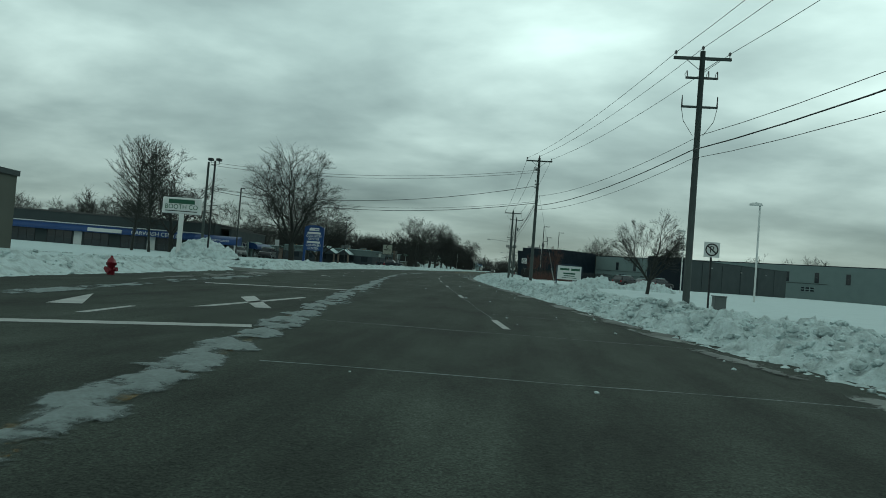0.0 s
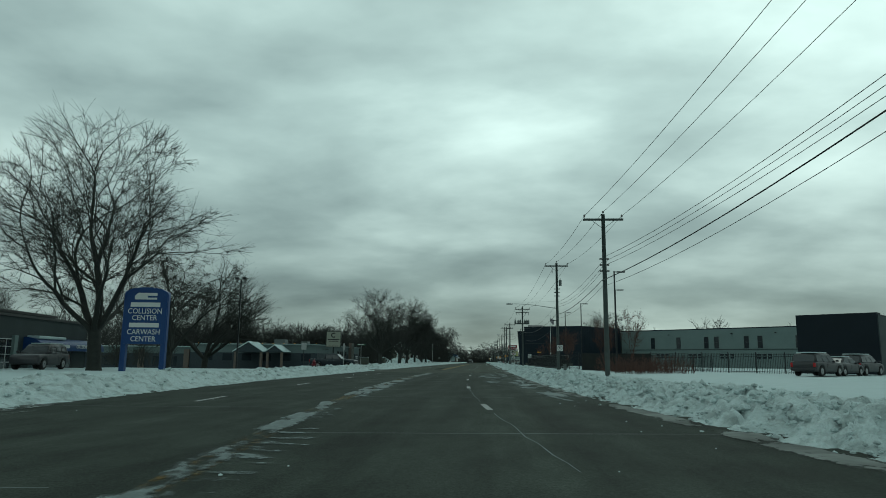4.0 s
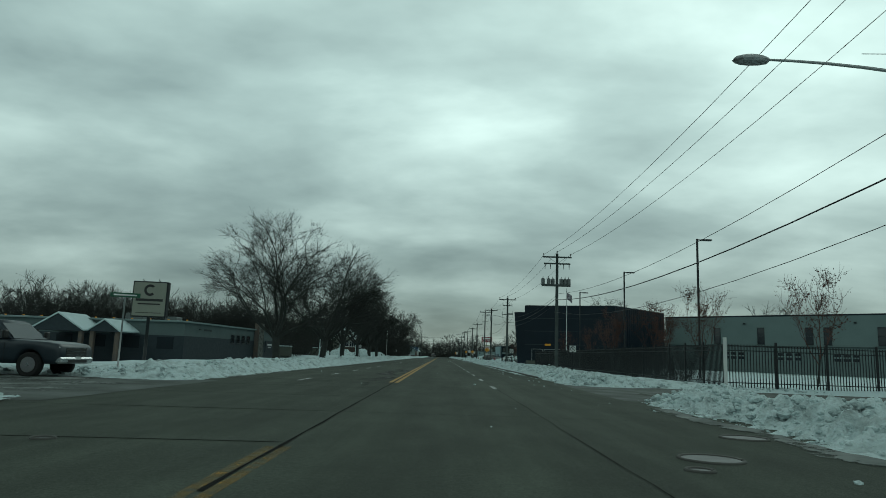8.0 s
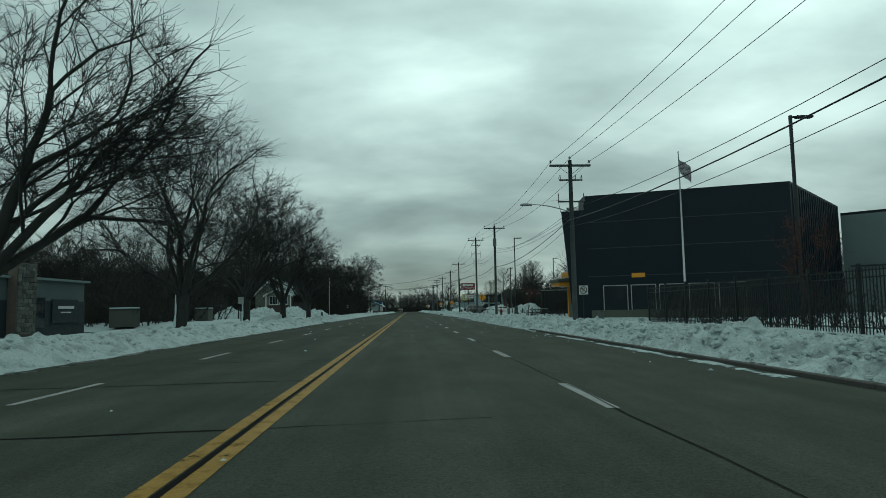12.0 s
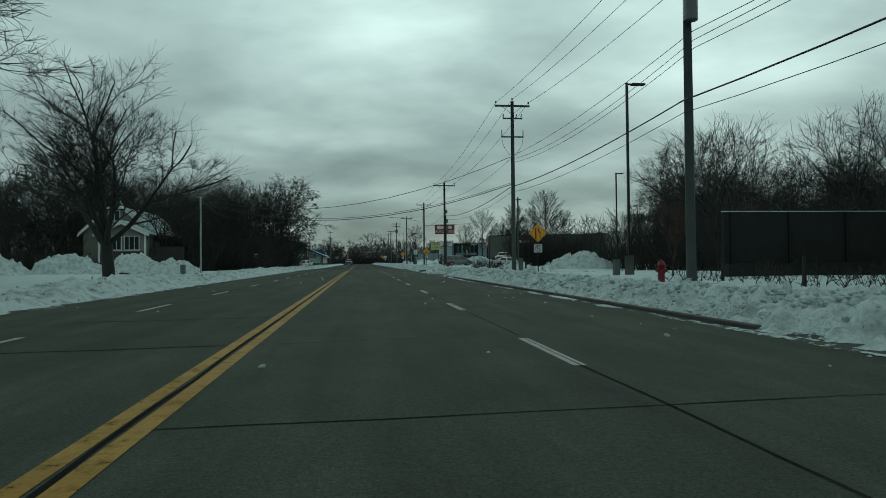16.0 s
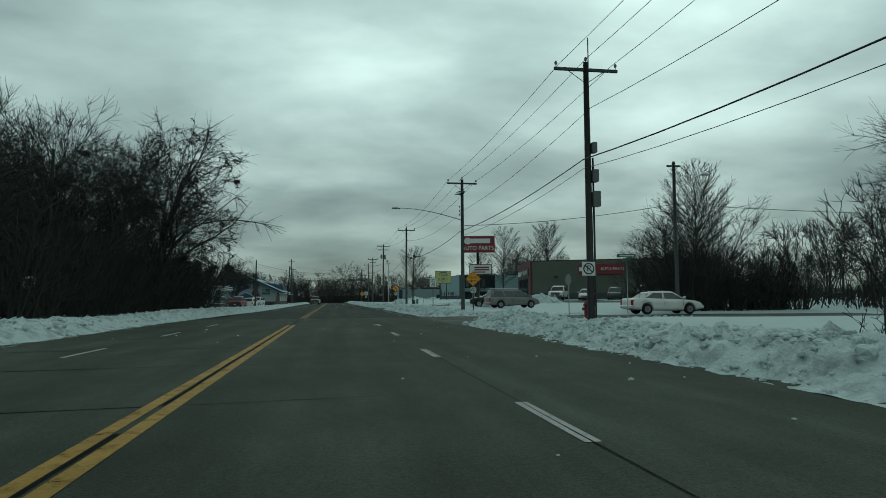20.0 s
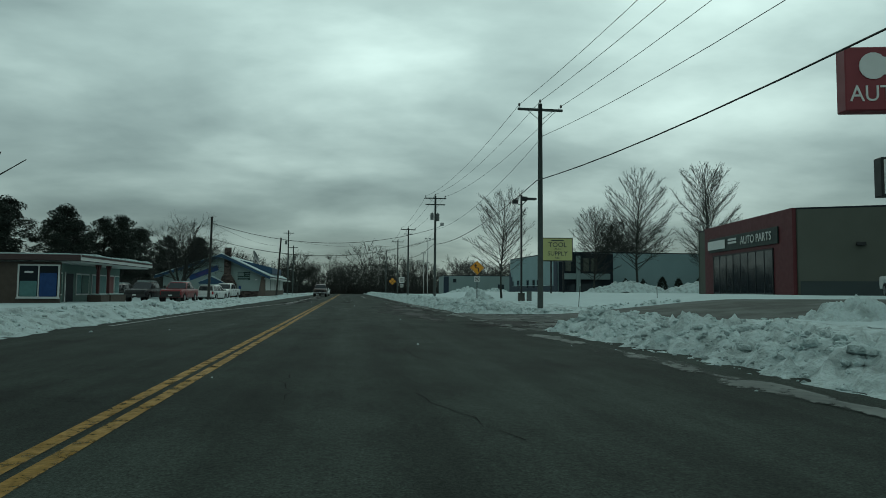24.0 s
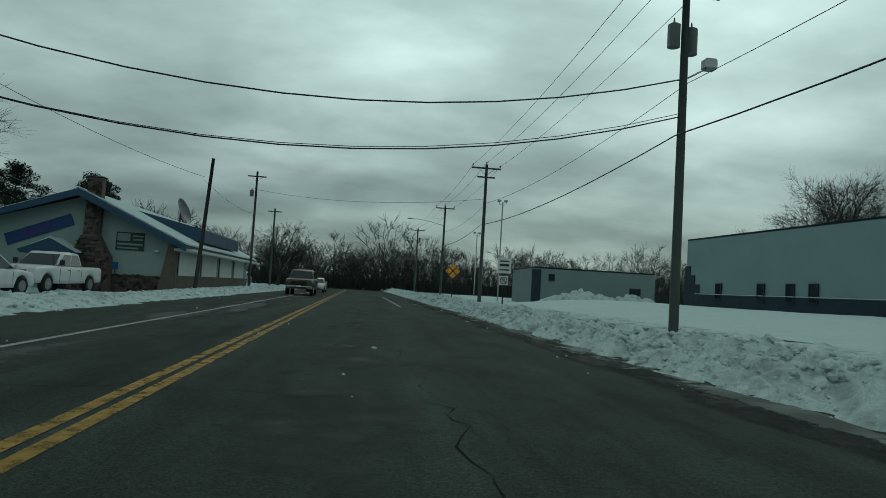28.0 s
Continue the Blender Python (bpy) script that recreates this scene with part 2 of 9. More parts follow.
WET_PATCH = patchy("damp_patches", WET, 4.0, 0.5)
GUTTER_PATCH = patchy("gutter_snow_patches", SNOW_DIRTY, 7.0, 0.12)
YELLOW = patchy("worn_yellow_paint", YELLOW_BASE, 4.5, 0.3)
WHITE_PAINT = patchy("worn_white_paint", WHITE_BASE, 8.0, 0.3)
KERB = material("kerb_concrete", (0.08, 0.0784, 0.072), 0.85, var=0.3, scale=2.0)
WOOD_POLE = material("weathered_pole_wood", (0.050, 0.062, 0.060), 0.85, var=0.35, scale=2.5, fine=30.0, bump=0.4)
DARK_WOOD = material("dark_pole_wood", (0.028, 0.028, 0.026), 0.85, var=0.35, scale=2.5, fine=30.0, bump=0.4)
BARK = material("bark", (0.026, 0.029, 0.026), 0.9, var=0.4, scale=3.0, fine=25.0, bump=0.5)
TWIG = material("twigs", (0.024, 0.026, 0.023), 0.9, var=0.3, scale=2.0)
BRUSH = material("brush_twigs", (0.026, 0.027, 0.024), 0.9, var=0.3, scale=0.6)
RED_BRUSH = material("russet_brush", (0.075, 0.036, 0.028), 0.9, var=0.35, scale=0.9)
CONIFER = material("conifer_needles", (0.014, 0.022, 0.016), 0.85, var=0.35, scale=1.0)
STEEL = material("galvanised_steel", (0.33, 0.34, 0.34), 0.45, metal=0.7, var=0.2, scale=4.0)
BLACK_METAL = material("black_metal", (0.012, 0.015, 0.017), 0.45, metal=0.2, var=0.3, bump=0.0)
CABLE = material("black_cable", (0.015, 0.015, 0.016), 0.6, var=0.2, bump=0.0)
WIRE = material("weathered_wire", (0.02, 0.021, 0.021), 0.7, metal=0.0, var=0.2, bump=0.0)
CERAMIC = material("grey_insulator", (0.10, 0.095, 0.095), 0.3, var=0.2, bump=0.0)
TANK = material("grey_tank_paint", (0.085, 0.097, 0.097), 0.45, var=0.2)
GLASS = glass_material("dark_glass")
SIGN_WHITE = material("sign_white", (0.54, 0.555, 0.5475), 0.5, var=0.08, bump=0.0)
SIGN_YELLOW = material("sign_amber", (0.6, 0.264, 0.016), 0.5, var=0.08, bump=0.0)
SIGN_BLACK = material("sign_black", (0.015, 0.015, 0.015), 0.5, var=0.1, bump=0.0)
SIGN_BLUE = material("sign_blue", (0.007, 0.040, 0.150), 0.45, var=0.15, bump=0.0)
SIGN_RED = material("sign_red", (0.1456, 0.01008, 0.0196), 0.45, var=0.15, bump=0.0)
SIGN_GREEN = material("sign_green", (0.0112, 0.0728, 0.0392), 0.45, var=0.15, bump=0.0)
WALL_WHITE = material("white_wall_paint", (0.165, 0.215, 0.215), 0.8, var=0.12, scale=0.5)
WALL_GREY = material("grey_wall_panel", (0.030, 0.042, 0.044), 0.7, var=0.18, scale=0.5)
WALL_BLACK = material("charcoal_panel", (0.0055, 0.0105, 0.0165), 0.55, var=0.25, scale=0.6, spec=0.2)
HALL_NAVY = material("dark_navy_cladding", (0.0060, 0.0124, 0.0200), 0.5, var=0.25, scale=0.6, spec=0.2)
WALL_TAN = material("tan_masonry", (0.078, 0.086, 0.072), 0.85, var=0.15, scale=0.6)
WALL_NAVY = material("navy_paint", (0.006, 0.019, 0.038), 0.6, var=0.2)
WALL_RED = material("red_wall_paint", (0.072, 0.010, 0.015), 0.6, var=0.2)
LODGE_WHITE = material("weathered_pale_siding", (0.085, 0.112, 0.112), 0.8, var=0.18, scale=0.5)
WALL_SLATE = material("slate_blue_siding", (0.017, 0.026, 0.033), 0.7, var=0.2)
STONE = material("field_stone", (0.12, 0.092, 0.072), 0.85, var=0.5, scale=2.2, fine=14.0, second=(0.10, 0.085, 0.08), bump=0.8)
ROOF = material("roof_membrane", (0.07, 0.07, 0.07), 0.8, var=0.2)
TYRE = material("tyre_rubber", (0.012, 0.012, 0.012), 0.85, var=0.2)
RIM = material("alloy_rim", (0.30, 0.30, 0.31), 0.35, metal=0.8, var=0.15, bump=0.0)
CHROME = material("chrome_trim", (0.50, 0.51, 0.52), 0.2, metal=0.9, var=0.1, bump=0.0)
LAMP_GLASS = material("lamp_lens", (0.55, 0.56, 0.56), 0.2, var=0.1, bump=0.0)
TAIL = material("tail_lens", (0.28, 0.01, 0.012), 0.25, var=0.1, bump=0.0)


# ---- building blocks ----
def thing(name, label, category, group="", m=None, kind=""):
    ob = new(name)
    ob.empty_display_size = 0.2
    if m is not None:
        ob.matrix_world = m
    return tagged(ob, label, category, group, kind)


def part(name, bm, mat, parent, label=""):
    me = bpy.data.meshes.new(name)
    bm.to_mesh(me)
    bm.free()
    me.materials.append(mat)
    ob = new(name, me)
    ob.parent = parent
    if label:
        ob["label"] = label
    return ob


def raw(name, verts, faces, mat, parent=None, smooth=False):
    me = bpy.data.meshes.new(name)
    me.from_pydata([tuple(v) for v in verts], [], [tuple(f) for f in faces])
    if smooth:
        me.polygons.foreach_set("use_smooth", [True] * len(me.polygons))
    me.materials.append(mat)
    me.update()
    ob = new(name, me)
    ob.parent = parent
    return ob


def add_box(bm, x0, x1, y0, y1, z0, z1, bevel=0.0):
    v = [bm.verts.new(p) for p in ((x0, y0, z0), (x1, y0, z0), (x1, y1, z0), (x0, y1, z0), (x0, y0, z1), (x1, y0, z1), (x1, y1, z1), (x0, y1, z1))]
    fs = [bm.faces.new([v[i] for i in f]) for f in ((3, 2, 1, 0), (4, 5, 6, 7), (0, 1, 5, 4), (1, 2, 6, 5), (2, 3, 7, 6), (3, 0, 4, 7))]
    if bevel:
        es = {e for f in fs for e in f.edges}
        bmesh.ops.bevel(bm, geom=list(es), offset=bevel, segments=1, affect="EDGES")
    return bm


def box(x0, x1, y0, y1, z0, z1, bevel=0.0):
    return add_box(bmesh.new(), x0, x1, y0, y1, z0, z1, bevel)


def add_tube(bm, pts, radii, sides=8, cap=True):
    """A tube through points with a radius at each."""
    pts = [Vector(p) for p in pts]
    if isinstance(radii, (int, float)):
        radii = [radii] * len(pts)
    rings = []
    for i, p in enumerate(pts):
        d = (pts[min(i + 1, len(pts) - 1)] - pts[max(i - 1, 0)]).normalized()
        a = d.cross(Vector((0, 0, 1)))
        if a.length < 0.02:
            a = d.cross(Vector((0, 1, 0)))
        a.normalize()
        b = d.cross(a)
        rings.append([bm.verts.new(p + (a * math.cos(k * math.tau / sides) + b * math.sin(k * math.tau / sides)) * radii[i]) for k in range(sides)])
    for r, s in zip(rings, rings[1:]):
        for k in range(sides):
            f = bm.faces.new((r[k], r[(k + 1) % sides], s[(k + 1) % sides], s[k]))
            f.smooth = True
    if cap:
        bm.faces.new(rings[0])
        bm.faces.new(rings[-1][::-1])
    return bm


def tube(pts, radii, sides=8, cap=True):
    return add_tube(bmesh.new(), pts, radii, sides, cap)


def prism(outline, y0, y1, axis="y"):
    """A solid from a closed outline of (a, z) pairs, drawn out along an axis."""
    bm = bmesh.new()
    if axis == "y":
        A = [bm.verts.new((a, y0, z)) for a, z in outline]
        B = [bm.verts.new((a, y1, z)) for a, z in outline]
    elif axis == "x":
        A = [bm.verts.new((y0, a, z)) for a, z in outline]
        B = [bm.verts.new((y1, a, z)) for a, z in outline]
    else:
        A = [bm.verts.new((a, z, y0)) for a, z in outline]
        B = [bm.verts.new((a, z, y1)) for a, z in outline]
    n = len(outline)
    bm.faces.new(A)
    bm.faces.new(B[::-1])
    for k in range(n):
        bm.faces.new((A[k], B[k], B[(k + 1) % n], A[(k + 1) % n]))
    bmesh.ops.recalc_face_normals(bm, faces=bm.faces)
    return bm


def lettering(text, size, m, mat, parent, name="lettering", depth=0.01, squeeze=1.0):
    """Raised letters in the built-in font, centred on m, facing m's +z."""
    cu = bpy.data.curves.new(name, "FONT")
    cu.body, cu.size, cu.align_x, cu.align_y, cu.extrude = text, size, "CENTER", "CENTER", depth
    cu.resolution_u = 3
    tmp = bpy.data.objects.new(name, cu)
    scene.collection.objects.link(tmp)
    me = bpy.data.meshes.new_from_object(tmp.evaluated_get(bpy.context.evaluated_depsgraph_get()))
    bpy.data.objects.remove(tmp)
    me.materials.clear()
    me.materials.append(mat)
    ob = new(name, me)
    ob.parent = parent
    ob.matrix_local = m @ Matrix.Diagonal((squeeze, 1, 1, 1))
    return ob


FACE_S = pose(0, 0, 0, 90, 0, 0)     # lettering on a face that looks towards -y


def road_x(y):
    """The yellow line's x: the street comes in from the right and straightens; far ahead it bends away."""
    u = (60.8 - y) / 10
    near = 1.496 * (u if u > 30 else math.log1p(math.exp(u)))
    return near - (0.0016 * (y - 475) ** 2 if y > 475 else 0.0)


def smooth_step(a, b, x):
    t = min(1.0, max(0.0, (x - a) / (b - a)))
    return t * t * (3 - 2 * t)


# ---- ground, road and snow ----
LANE = 3.75


def sheet(name, label, mat, x0, x1, y0, y1, z, step=0.0, category="ground"):
    bm = bmesh.new()
    n = max(1, int((y1 - y0) / step)) if step else 1
    row = []
    for k in range(n + 1):
        y = y0 + (y1 - y0) * k / n
        o = road_x(y) if step else 0.0
        row.append((bm.verts.new((x0 + o, y, z)), bm.verts.new((x1 + o, y, z))))
    for a, b in zip(row, row[1:]):
        bm.faces.new((a[0], a[1], b[1], b[0]))
    me = bpy.data.meshes.new(name)
    bm.to_mesh(me)
    bm.free()
    me.materials.append(mat)
    return tagged(new(name, me), label, category, kind="structure")


def lift(x, y):
    """How far the lots stand above (east) or below (west) the road."""
    d = x - road_x(y)
    if d > 0:
        return 0.78 * smooth_step(10.5, 22.0, d) * smooth_step(322, 346, y) * (1 - smooth_step(424, 434, y))
    lodge = 1.3 * smooth_step(15.0, 25.0, -d) * smooth_step(98, 110, y) * (1 - smooth_step(214, 226, y))
    return -lodge - 0.50 * smooth_step(8.0, 12.5, -d) * smooth_step(368, 380, y) * (1 - smooth_step(424, 440, y))


def ground_sheet():
    bm = bmesh.new()
    bmesh.ops.create_grid(bm, x_segments=40, y_segments=40, size=2500)
    for v in bm.verts:
        v.co.z = -1.5
    me = bpy.data.meshes.new("ground")
    bm.to_mesh(me)
    bm.free()
    me.materials.append(SNOW)
    return tagged(new("ground", me), "flat snow-covered ground reaching the horizon", "ground", kind="structure")


ground_sheet()


def right_edge(y):
    """Where the snow ends on the east side; it stands back from the bared kerb."""
    bared = smooth_step(132, 140, y) * (1 - smooth_step(176, 186, y)) + smooth_step(214, 226, y) * (1 - smooth_step(246, 252, y))
    return 7.2 - 0.5 * smooth_step(340, 385, y) + 0.20 * bared


def left_edge(y):
    return -6.1 + 1.1 * smooth_step(300, 335, y) - 1.6 * (1 - smooth_step(20, 50, y))


sheet("road", "dark worn asphalt carriageway, damp and salt-streaked", ASPHALT_OLD, -9.0, 9.0, -120, 104, 0.0, 2.0, "road")
sheet("road_concrete", "pale grey concrete carriageway with tarred joints", CONCRETE, -9.0, 9.0, 104, 303, 0.0, 4.0, "road")
sheet("road_asphalt_north", "dark cracked asphalt carriageway with pale salt stains", ASPHALT, -9.0, 9.0, 303, 640, 0.0, 3.0, "road")

# openings in the snow banks: side, from y, to y
OPEN_R = [(119, 128), (256.5, 264), (292.5, 304.5), (336.5, 349)]
OPEN_L = [(-30, -4), (24, 30), (112.6, 121), (216.5, 221.5)]


def open_mask(y, gaps, soft=1.0):
    m = 1.0
    for a, b in gaps:
        m = min(m, 1 - smooth_step(a - soft, a + soft, y) * (1 - smooth_step(b - soft, b + soft, y)))
    return m


def fbm(x, y, s, o=3):
    return noise.fractal(Vector((x * s, y * s, 3.7)), 1.0, 2.0, o)


def crust(x, y, size, seed):
    """Broken plates of snow with crevices between them, 0 to 1."""
    d, p = noise.voronoi(Vector((x / size, y / size, seed)), distance_metric="DISTANCE", exponent=2.5)
    return smooth_step(0.0, 0.34, d[1] - d[0]) * (0.35 + 0.65 * noise.cell(p[0] * 7.3))


def snow_height(d, y, side, gaps, fine=False):
    """Height of the snow at d metres out from the road's edge."""
    edge = smooth_step(0.0, 1.15, d + 0.25 * fbm(d, y * 1.0, 0.9))
    crest = math.exp(-((d - 1.7) / 1.15) ** 2)
    lump = abs(fbm(d * 1.2 + side * 50, y, 1.15, 4))
    z = edge * (0.20 + 0.10 * fbm(d, y + side * 90, 0.25)) + crest * (0.15 + 0.18 * fbm(side * 31 + d * 0.2, y, 0.33) + 0.22 * lump)
    near = 1 - smooth_step(3.0, 6.3, d)
    if fine:
        rough = (1.0 if side > 0 else 0.5) * (0.25 + 0.75 * near)
        z += smooth_step(0.0, 0.4, d) * rough * (0.21 * crust(d + side * 40 + 0.3 * fbm(d, y, 0.8), y, 0.44, 1.5) + 0.12 * crust(d, y + side * 60, 0.21, 4.5) - 0.11)
    z += edge * (0.3 + 0.7 * near) * (0.10 * abs(fbm(d, y + side * 17, 2.9, 3)) + 0.05 * fbm(d * 2, y * 2, 2.2, 3)) + 0.06 * smooth_step(4, 12, d) * fbm(d, y, 0.12)
    if side < 0:
        z *= 1 - 0.38 * smooth_step(345, 360, y) - 0.25 * smooth_step(393, 398, y) * (1 - smooth_step(408, 413, y))
    m = open_mask(y, gaps)
    x = road_x(y) + (right_edge(y) if side > 0 else left_edge(y)) + side * d
    return z * m - 0.10 * (1 - m) - 0.03 * (1 - edge) + lift(x, y)


def snow_bank(name, label, side, gaps, edge, y0, y1):
    ds = [0.085 * k for k in range(36)] + [3.1, 3.3, 3.5, 3.75, 4.0, 4.3, 4.6, 5.0, 5.5, 6.0, 6.5]
    ny = int((y1 - y0) / (0.125 if side > 0 else 0.17))
    verts, faces = [], []
    n = len(ds)
    for k in range(ny + 1):
        y = y0 + (y1 - y0) * k / ny
        e = road_x(y) + edge(y) + 0.12 * fbm(2.0, y, 0.6)
        for d in ds:
            verts.append((e + side * d, y, snow_height(d, y, side, gaps, True)))
    for k in range(ny):
        for j in range(n - 1):
            a = k * n + j
            q = (a, a + 1, a + 1 + n, a + n)
            faces.append(q if side > 0 else q[::-1])
    ob = raw(name, verts, faces, SNOW_DIRTY, smooth=True)
    return tagged(ob, label, "snow bank", kind="stuff")


def snow_field(name, label, side, gaps, edge, y0, y1, reach):
    ds = [6.4, 8, 10, 12.5, 15, 18, 22, 27, 33, 40, 50, 65, 90, reach]
    ny = int((y1 - y0) / 1.5)
    verts, faces = [], []
    n = len(ds)
    for k in range(ny + 1):
        y = y0 + (y1 - y0) * k / ny
        e = road_x(y) + edge(y)
        for d in ds:
            z = snow_height(d, y, side, gaps) - 0.015 if d < 20 else 0.17 + lift(e + side * d, y) + 0.08 * fbm(d, y, 0.06) - 0.27 * (1 - open_mask(y, gaps)) * (d < 30)
            verts.append((e + side * d, y, z))
    for k in range(ny):
        for j in range(n - 1):
            a = k * n + j
            q = (a, a + 1, a + 1 + n, a + n)
            faces.append(q if side > 0 else q[::-1])
    return tagged(raw(name, verts, faces, SNOW, smooth=True), label, "snow field", kind="stuff")


snow_bank("snow_bank_east", "lumpy ploughed snow bank along the kerb", 1, OPEN_R, right_edge, -40, 500)
snow_bank("snow_bank_west", "lumpy ploughed snow bank along the kerb", -1, OPEN_L, left_edge, -40, 500)
snow_field("snow_field_east", "smooth snow over lawns and lots beside the road", 1, OPEN_R, right_edge, -40, 500, 160)
snow_field("snow_field_west", "smooth snow over lawns and lots beside the road", -1, OPEN_L, left_edge, -40, 500, 160)
for side, gaps in ((1, OPEN_R), (-1, OPEN_L)):
    for a, b in gaps:
        x = road_x((a + b) / 2)
        x0, x1 = (x + 7.0, x + 42) if side > 0 else (x - 42, x - 5.5)
        bm = bmesh.new()
        bmesh.ops.create_grid(bm, x_segments=36, y_segments=10, size=0.5)
        for v in bm.verts:
            v.co.x, v.co.y = x0 + (x1 - x0) * (v.co.x + 0.5), a - 0.8 + (b - a + 1.6) * (v.co.y + 0.5)
            v.co.z = 0.006 + lift(v.co.x, v.co.y) + 0.03 * smooth_step(0.4, 3.0, min(v.co.x - x0, x1 - v.co.x)) * fbm(v.co.x, v.co.y, 0.3)
        me = bpy.data.meshes.new("driveway")
        bm.to_mesh(me)
        bm.free()
        me.materials.append(DRIVE)
        tagged(new("driveway", me), "slushy driveway opening through the snow bank", "driveway", kind="structure")


# painted lines
def wear(ob, amount=0.42):
    at = ob.data.attributes.new("cover", "FLOAT", "POINT")
    at.data.foreach_set("value", [amount] * len(ob.data.vertices))


def road_mark(name, label, mat, x0, x1, y0, y1, z=0.006, group="", seg=3.0, worn=0.34):
    n = max(1, int((y1 - y0) / seg))
    verts, faces = [], []
    for k in range(n + 1):
        y = y0 + (y1 - y0) * k / n
        o = road_x(y)
        verts += [(o + x0, y, z), (o + x1, y, z)]
    for k in range(n):
        faces.append((2 * k, 2 * k + 1, 2 * k + 3, 2 * k + 2))
    ob = raw(name, verts, faces, mat)
    wear(ob, worn)
    return tagged(ob, label, "road marking", group, kind="structure")


for y0, y1, left, right, worn in ((-14, 62, (-0.17, -0.04), (0.04, 0.17), -0.30), (62, 107, (-0.10, 0.01), (0.08, 0.19), -0.12), (125, 293, (-0.12, 0.02), (0.10, 0.25), 0.30), (303, 560, (-0.07, 0.06), (0.14, 0.27), 0.16)):
    for x0, x1 in (left, right):
        road_mark("yellow_line", "solid yellow centre line, worn by traffic", YELLOW, x0, x1, y0, y1, group="double yellow centre line", worn=worn)
starts = [13.3 + 11.45 * k for k in range(-2, 8)] + [138.0 + 7.68 * k for k in range(-2, 21)]
for y in starts:
    y += 0.5 if 190 < y < 250 else (-0.4 if y > 250 else 0.0)
    if y > 292:
        continue
    road_mark("lane_dash", "white lane dash, partly worn", WHITE_PAINT, LANE - 0.07, LANE + 0.07, y, y + (2.0 if y > 250 or y < 105 else 2.4), group="dashes between the northbound lanes")
    if y > 20:
        road_mark("lane_dash", "white lane dash, partly worn", WHITE_PAINT, -3.42, -3.30, y + 1.5, y + 4.0, group="dashes between the southbound lanes")


# white edge lines where the lanes drop
for pts in (((-4.55, 338), (-4.4, 350), (-2.9, 366), (-2.5, 371), (-2.5, 400), (-2.6, 450)), ((4.3, 408), (4.3, 434))):
    for (xa, ya), (xb, yb) in zip(pts, pts[1:]):
        road_quad = [(xa - 0.055, ya, 0.006), (xa + 0.055, ya, 0.006), (xb + 0.055, yb, 0.006), (xb - 0.055, yb, 0.006)]
        el = raw("edge_line", road_quad, [(0, 1, 2, 3)], WHITE_PAINT)
        wear(el, 0.3)
        tagged(el, "worn white edge line on the asphalt", "road marking", "white edge lines", kind="structure")


def painted(name, label, corners):
    ob = raw(name, [(x, y, 0.006) for x, y in corners], [tuple(range(len(corners)))], WHITE_PAINT)
    wear(ob, 0.5)
    return tagged(ob, label, "road marking", kind="structure")


painted("stop_bar", "broad white stop bar across the turn lane", ((3.4, -5.2), (3.55, -5.5), (9.1, -1.45), (8.97, -1.13)))
painted("stop_bar", "broad white bar across the turn lane", ((3.3, 9.1), (3.5, 8.75), (7.3, 11.9), (7.12, 12.25)))
painted("turn_arrow", "white turn arrow shaft painted on the asphalt", ((7.05, 0.75), (7.25, 1.2), (7.55, 5.9), (7.38, 6.0)))
painted("turn_arrow", "white turn arrow head painted on the asphalt", ((6.53, 4.2), (6.55, 4.95), (8.12, 1.92), (7.86, 1.75)))
painted("turn_arrow", "white straight arrow head painted on the asphalt", ((5.45, -0.68), (5.84, -0.36), (4.65, 1.7)))
painted("turn_arrow", "white straight arrow shaft painted on the asphalt", ((6.55, -1.55), (6.68, -1.5), (6.52, 0.05), (6.42, 0.0)))


# ---- joints, cracks, salt and slush on the carriageway ----
def ribbon(verts, faces, pts, width, z=0.004):
    """A thin flat band along a line on the road."""
    o = len(verts)
    for i, (x, y) in enumerate(pts):
        ax, ay = pts[max(0, i - 1)]
        bx, by = pts[min(len(pts) - 1, i + 1)]
        dx, dy = bx - ax, by - ay
        l = math.hypot(dx, dy) or 1.0
        w = width[i] if isinstance(width, list) else width
        verts += [(x - dy / l * w / 2, y + dx / l * w / 2, z), (x + dy / l * w / 2, y - dx / l * w / 2, z)]
    for i in range(len(pts) - 1):
        faces.append((o + 2 * i + 1, o + 2 * i + 3, o + 2 * i + 2, o + 2 * i))


def wander(r, x0, y0, x1, y1, n, amp):
    return [(x0 + (x1 - x0) * k / n + (r.gauss(0, amp) if 0 < k < n else 0), y0 + (y1 - y0) * k / n + (r.gauss(0, amp) if 0 < k < n else 0)) for k in range(n + 1)]


def road_lines(name, label, mat, lines):
    verts, faces = [], []
    for pts, w, z in lines:
        ribbon(verts, faces, pts, w, z)
    return tagged(raw(name, verts, faces, mat), label, "road joints", kind="structure")


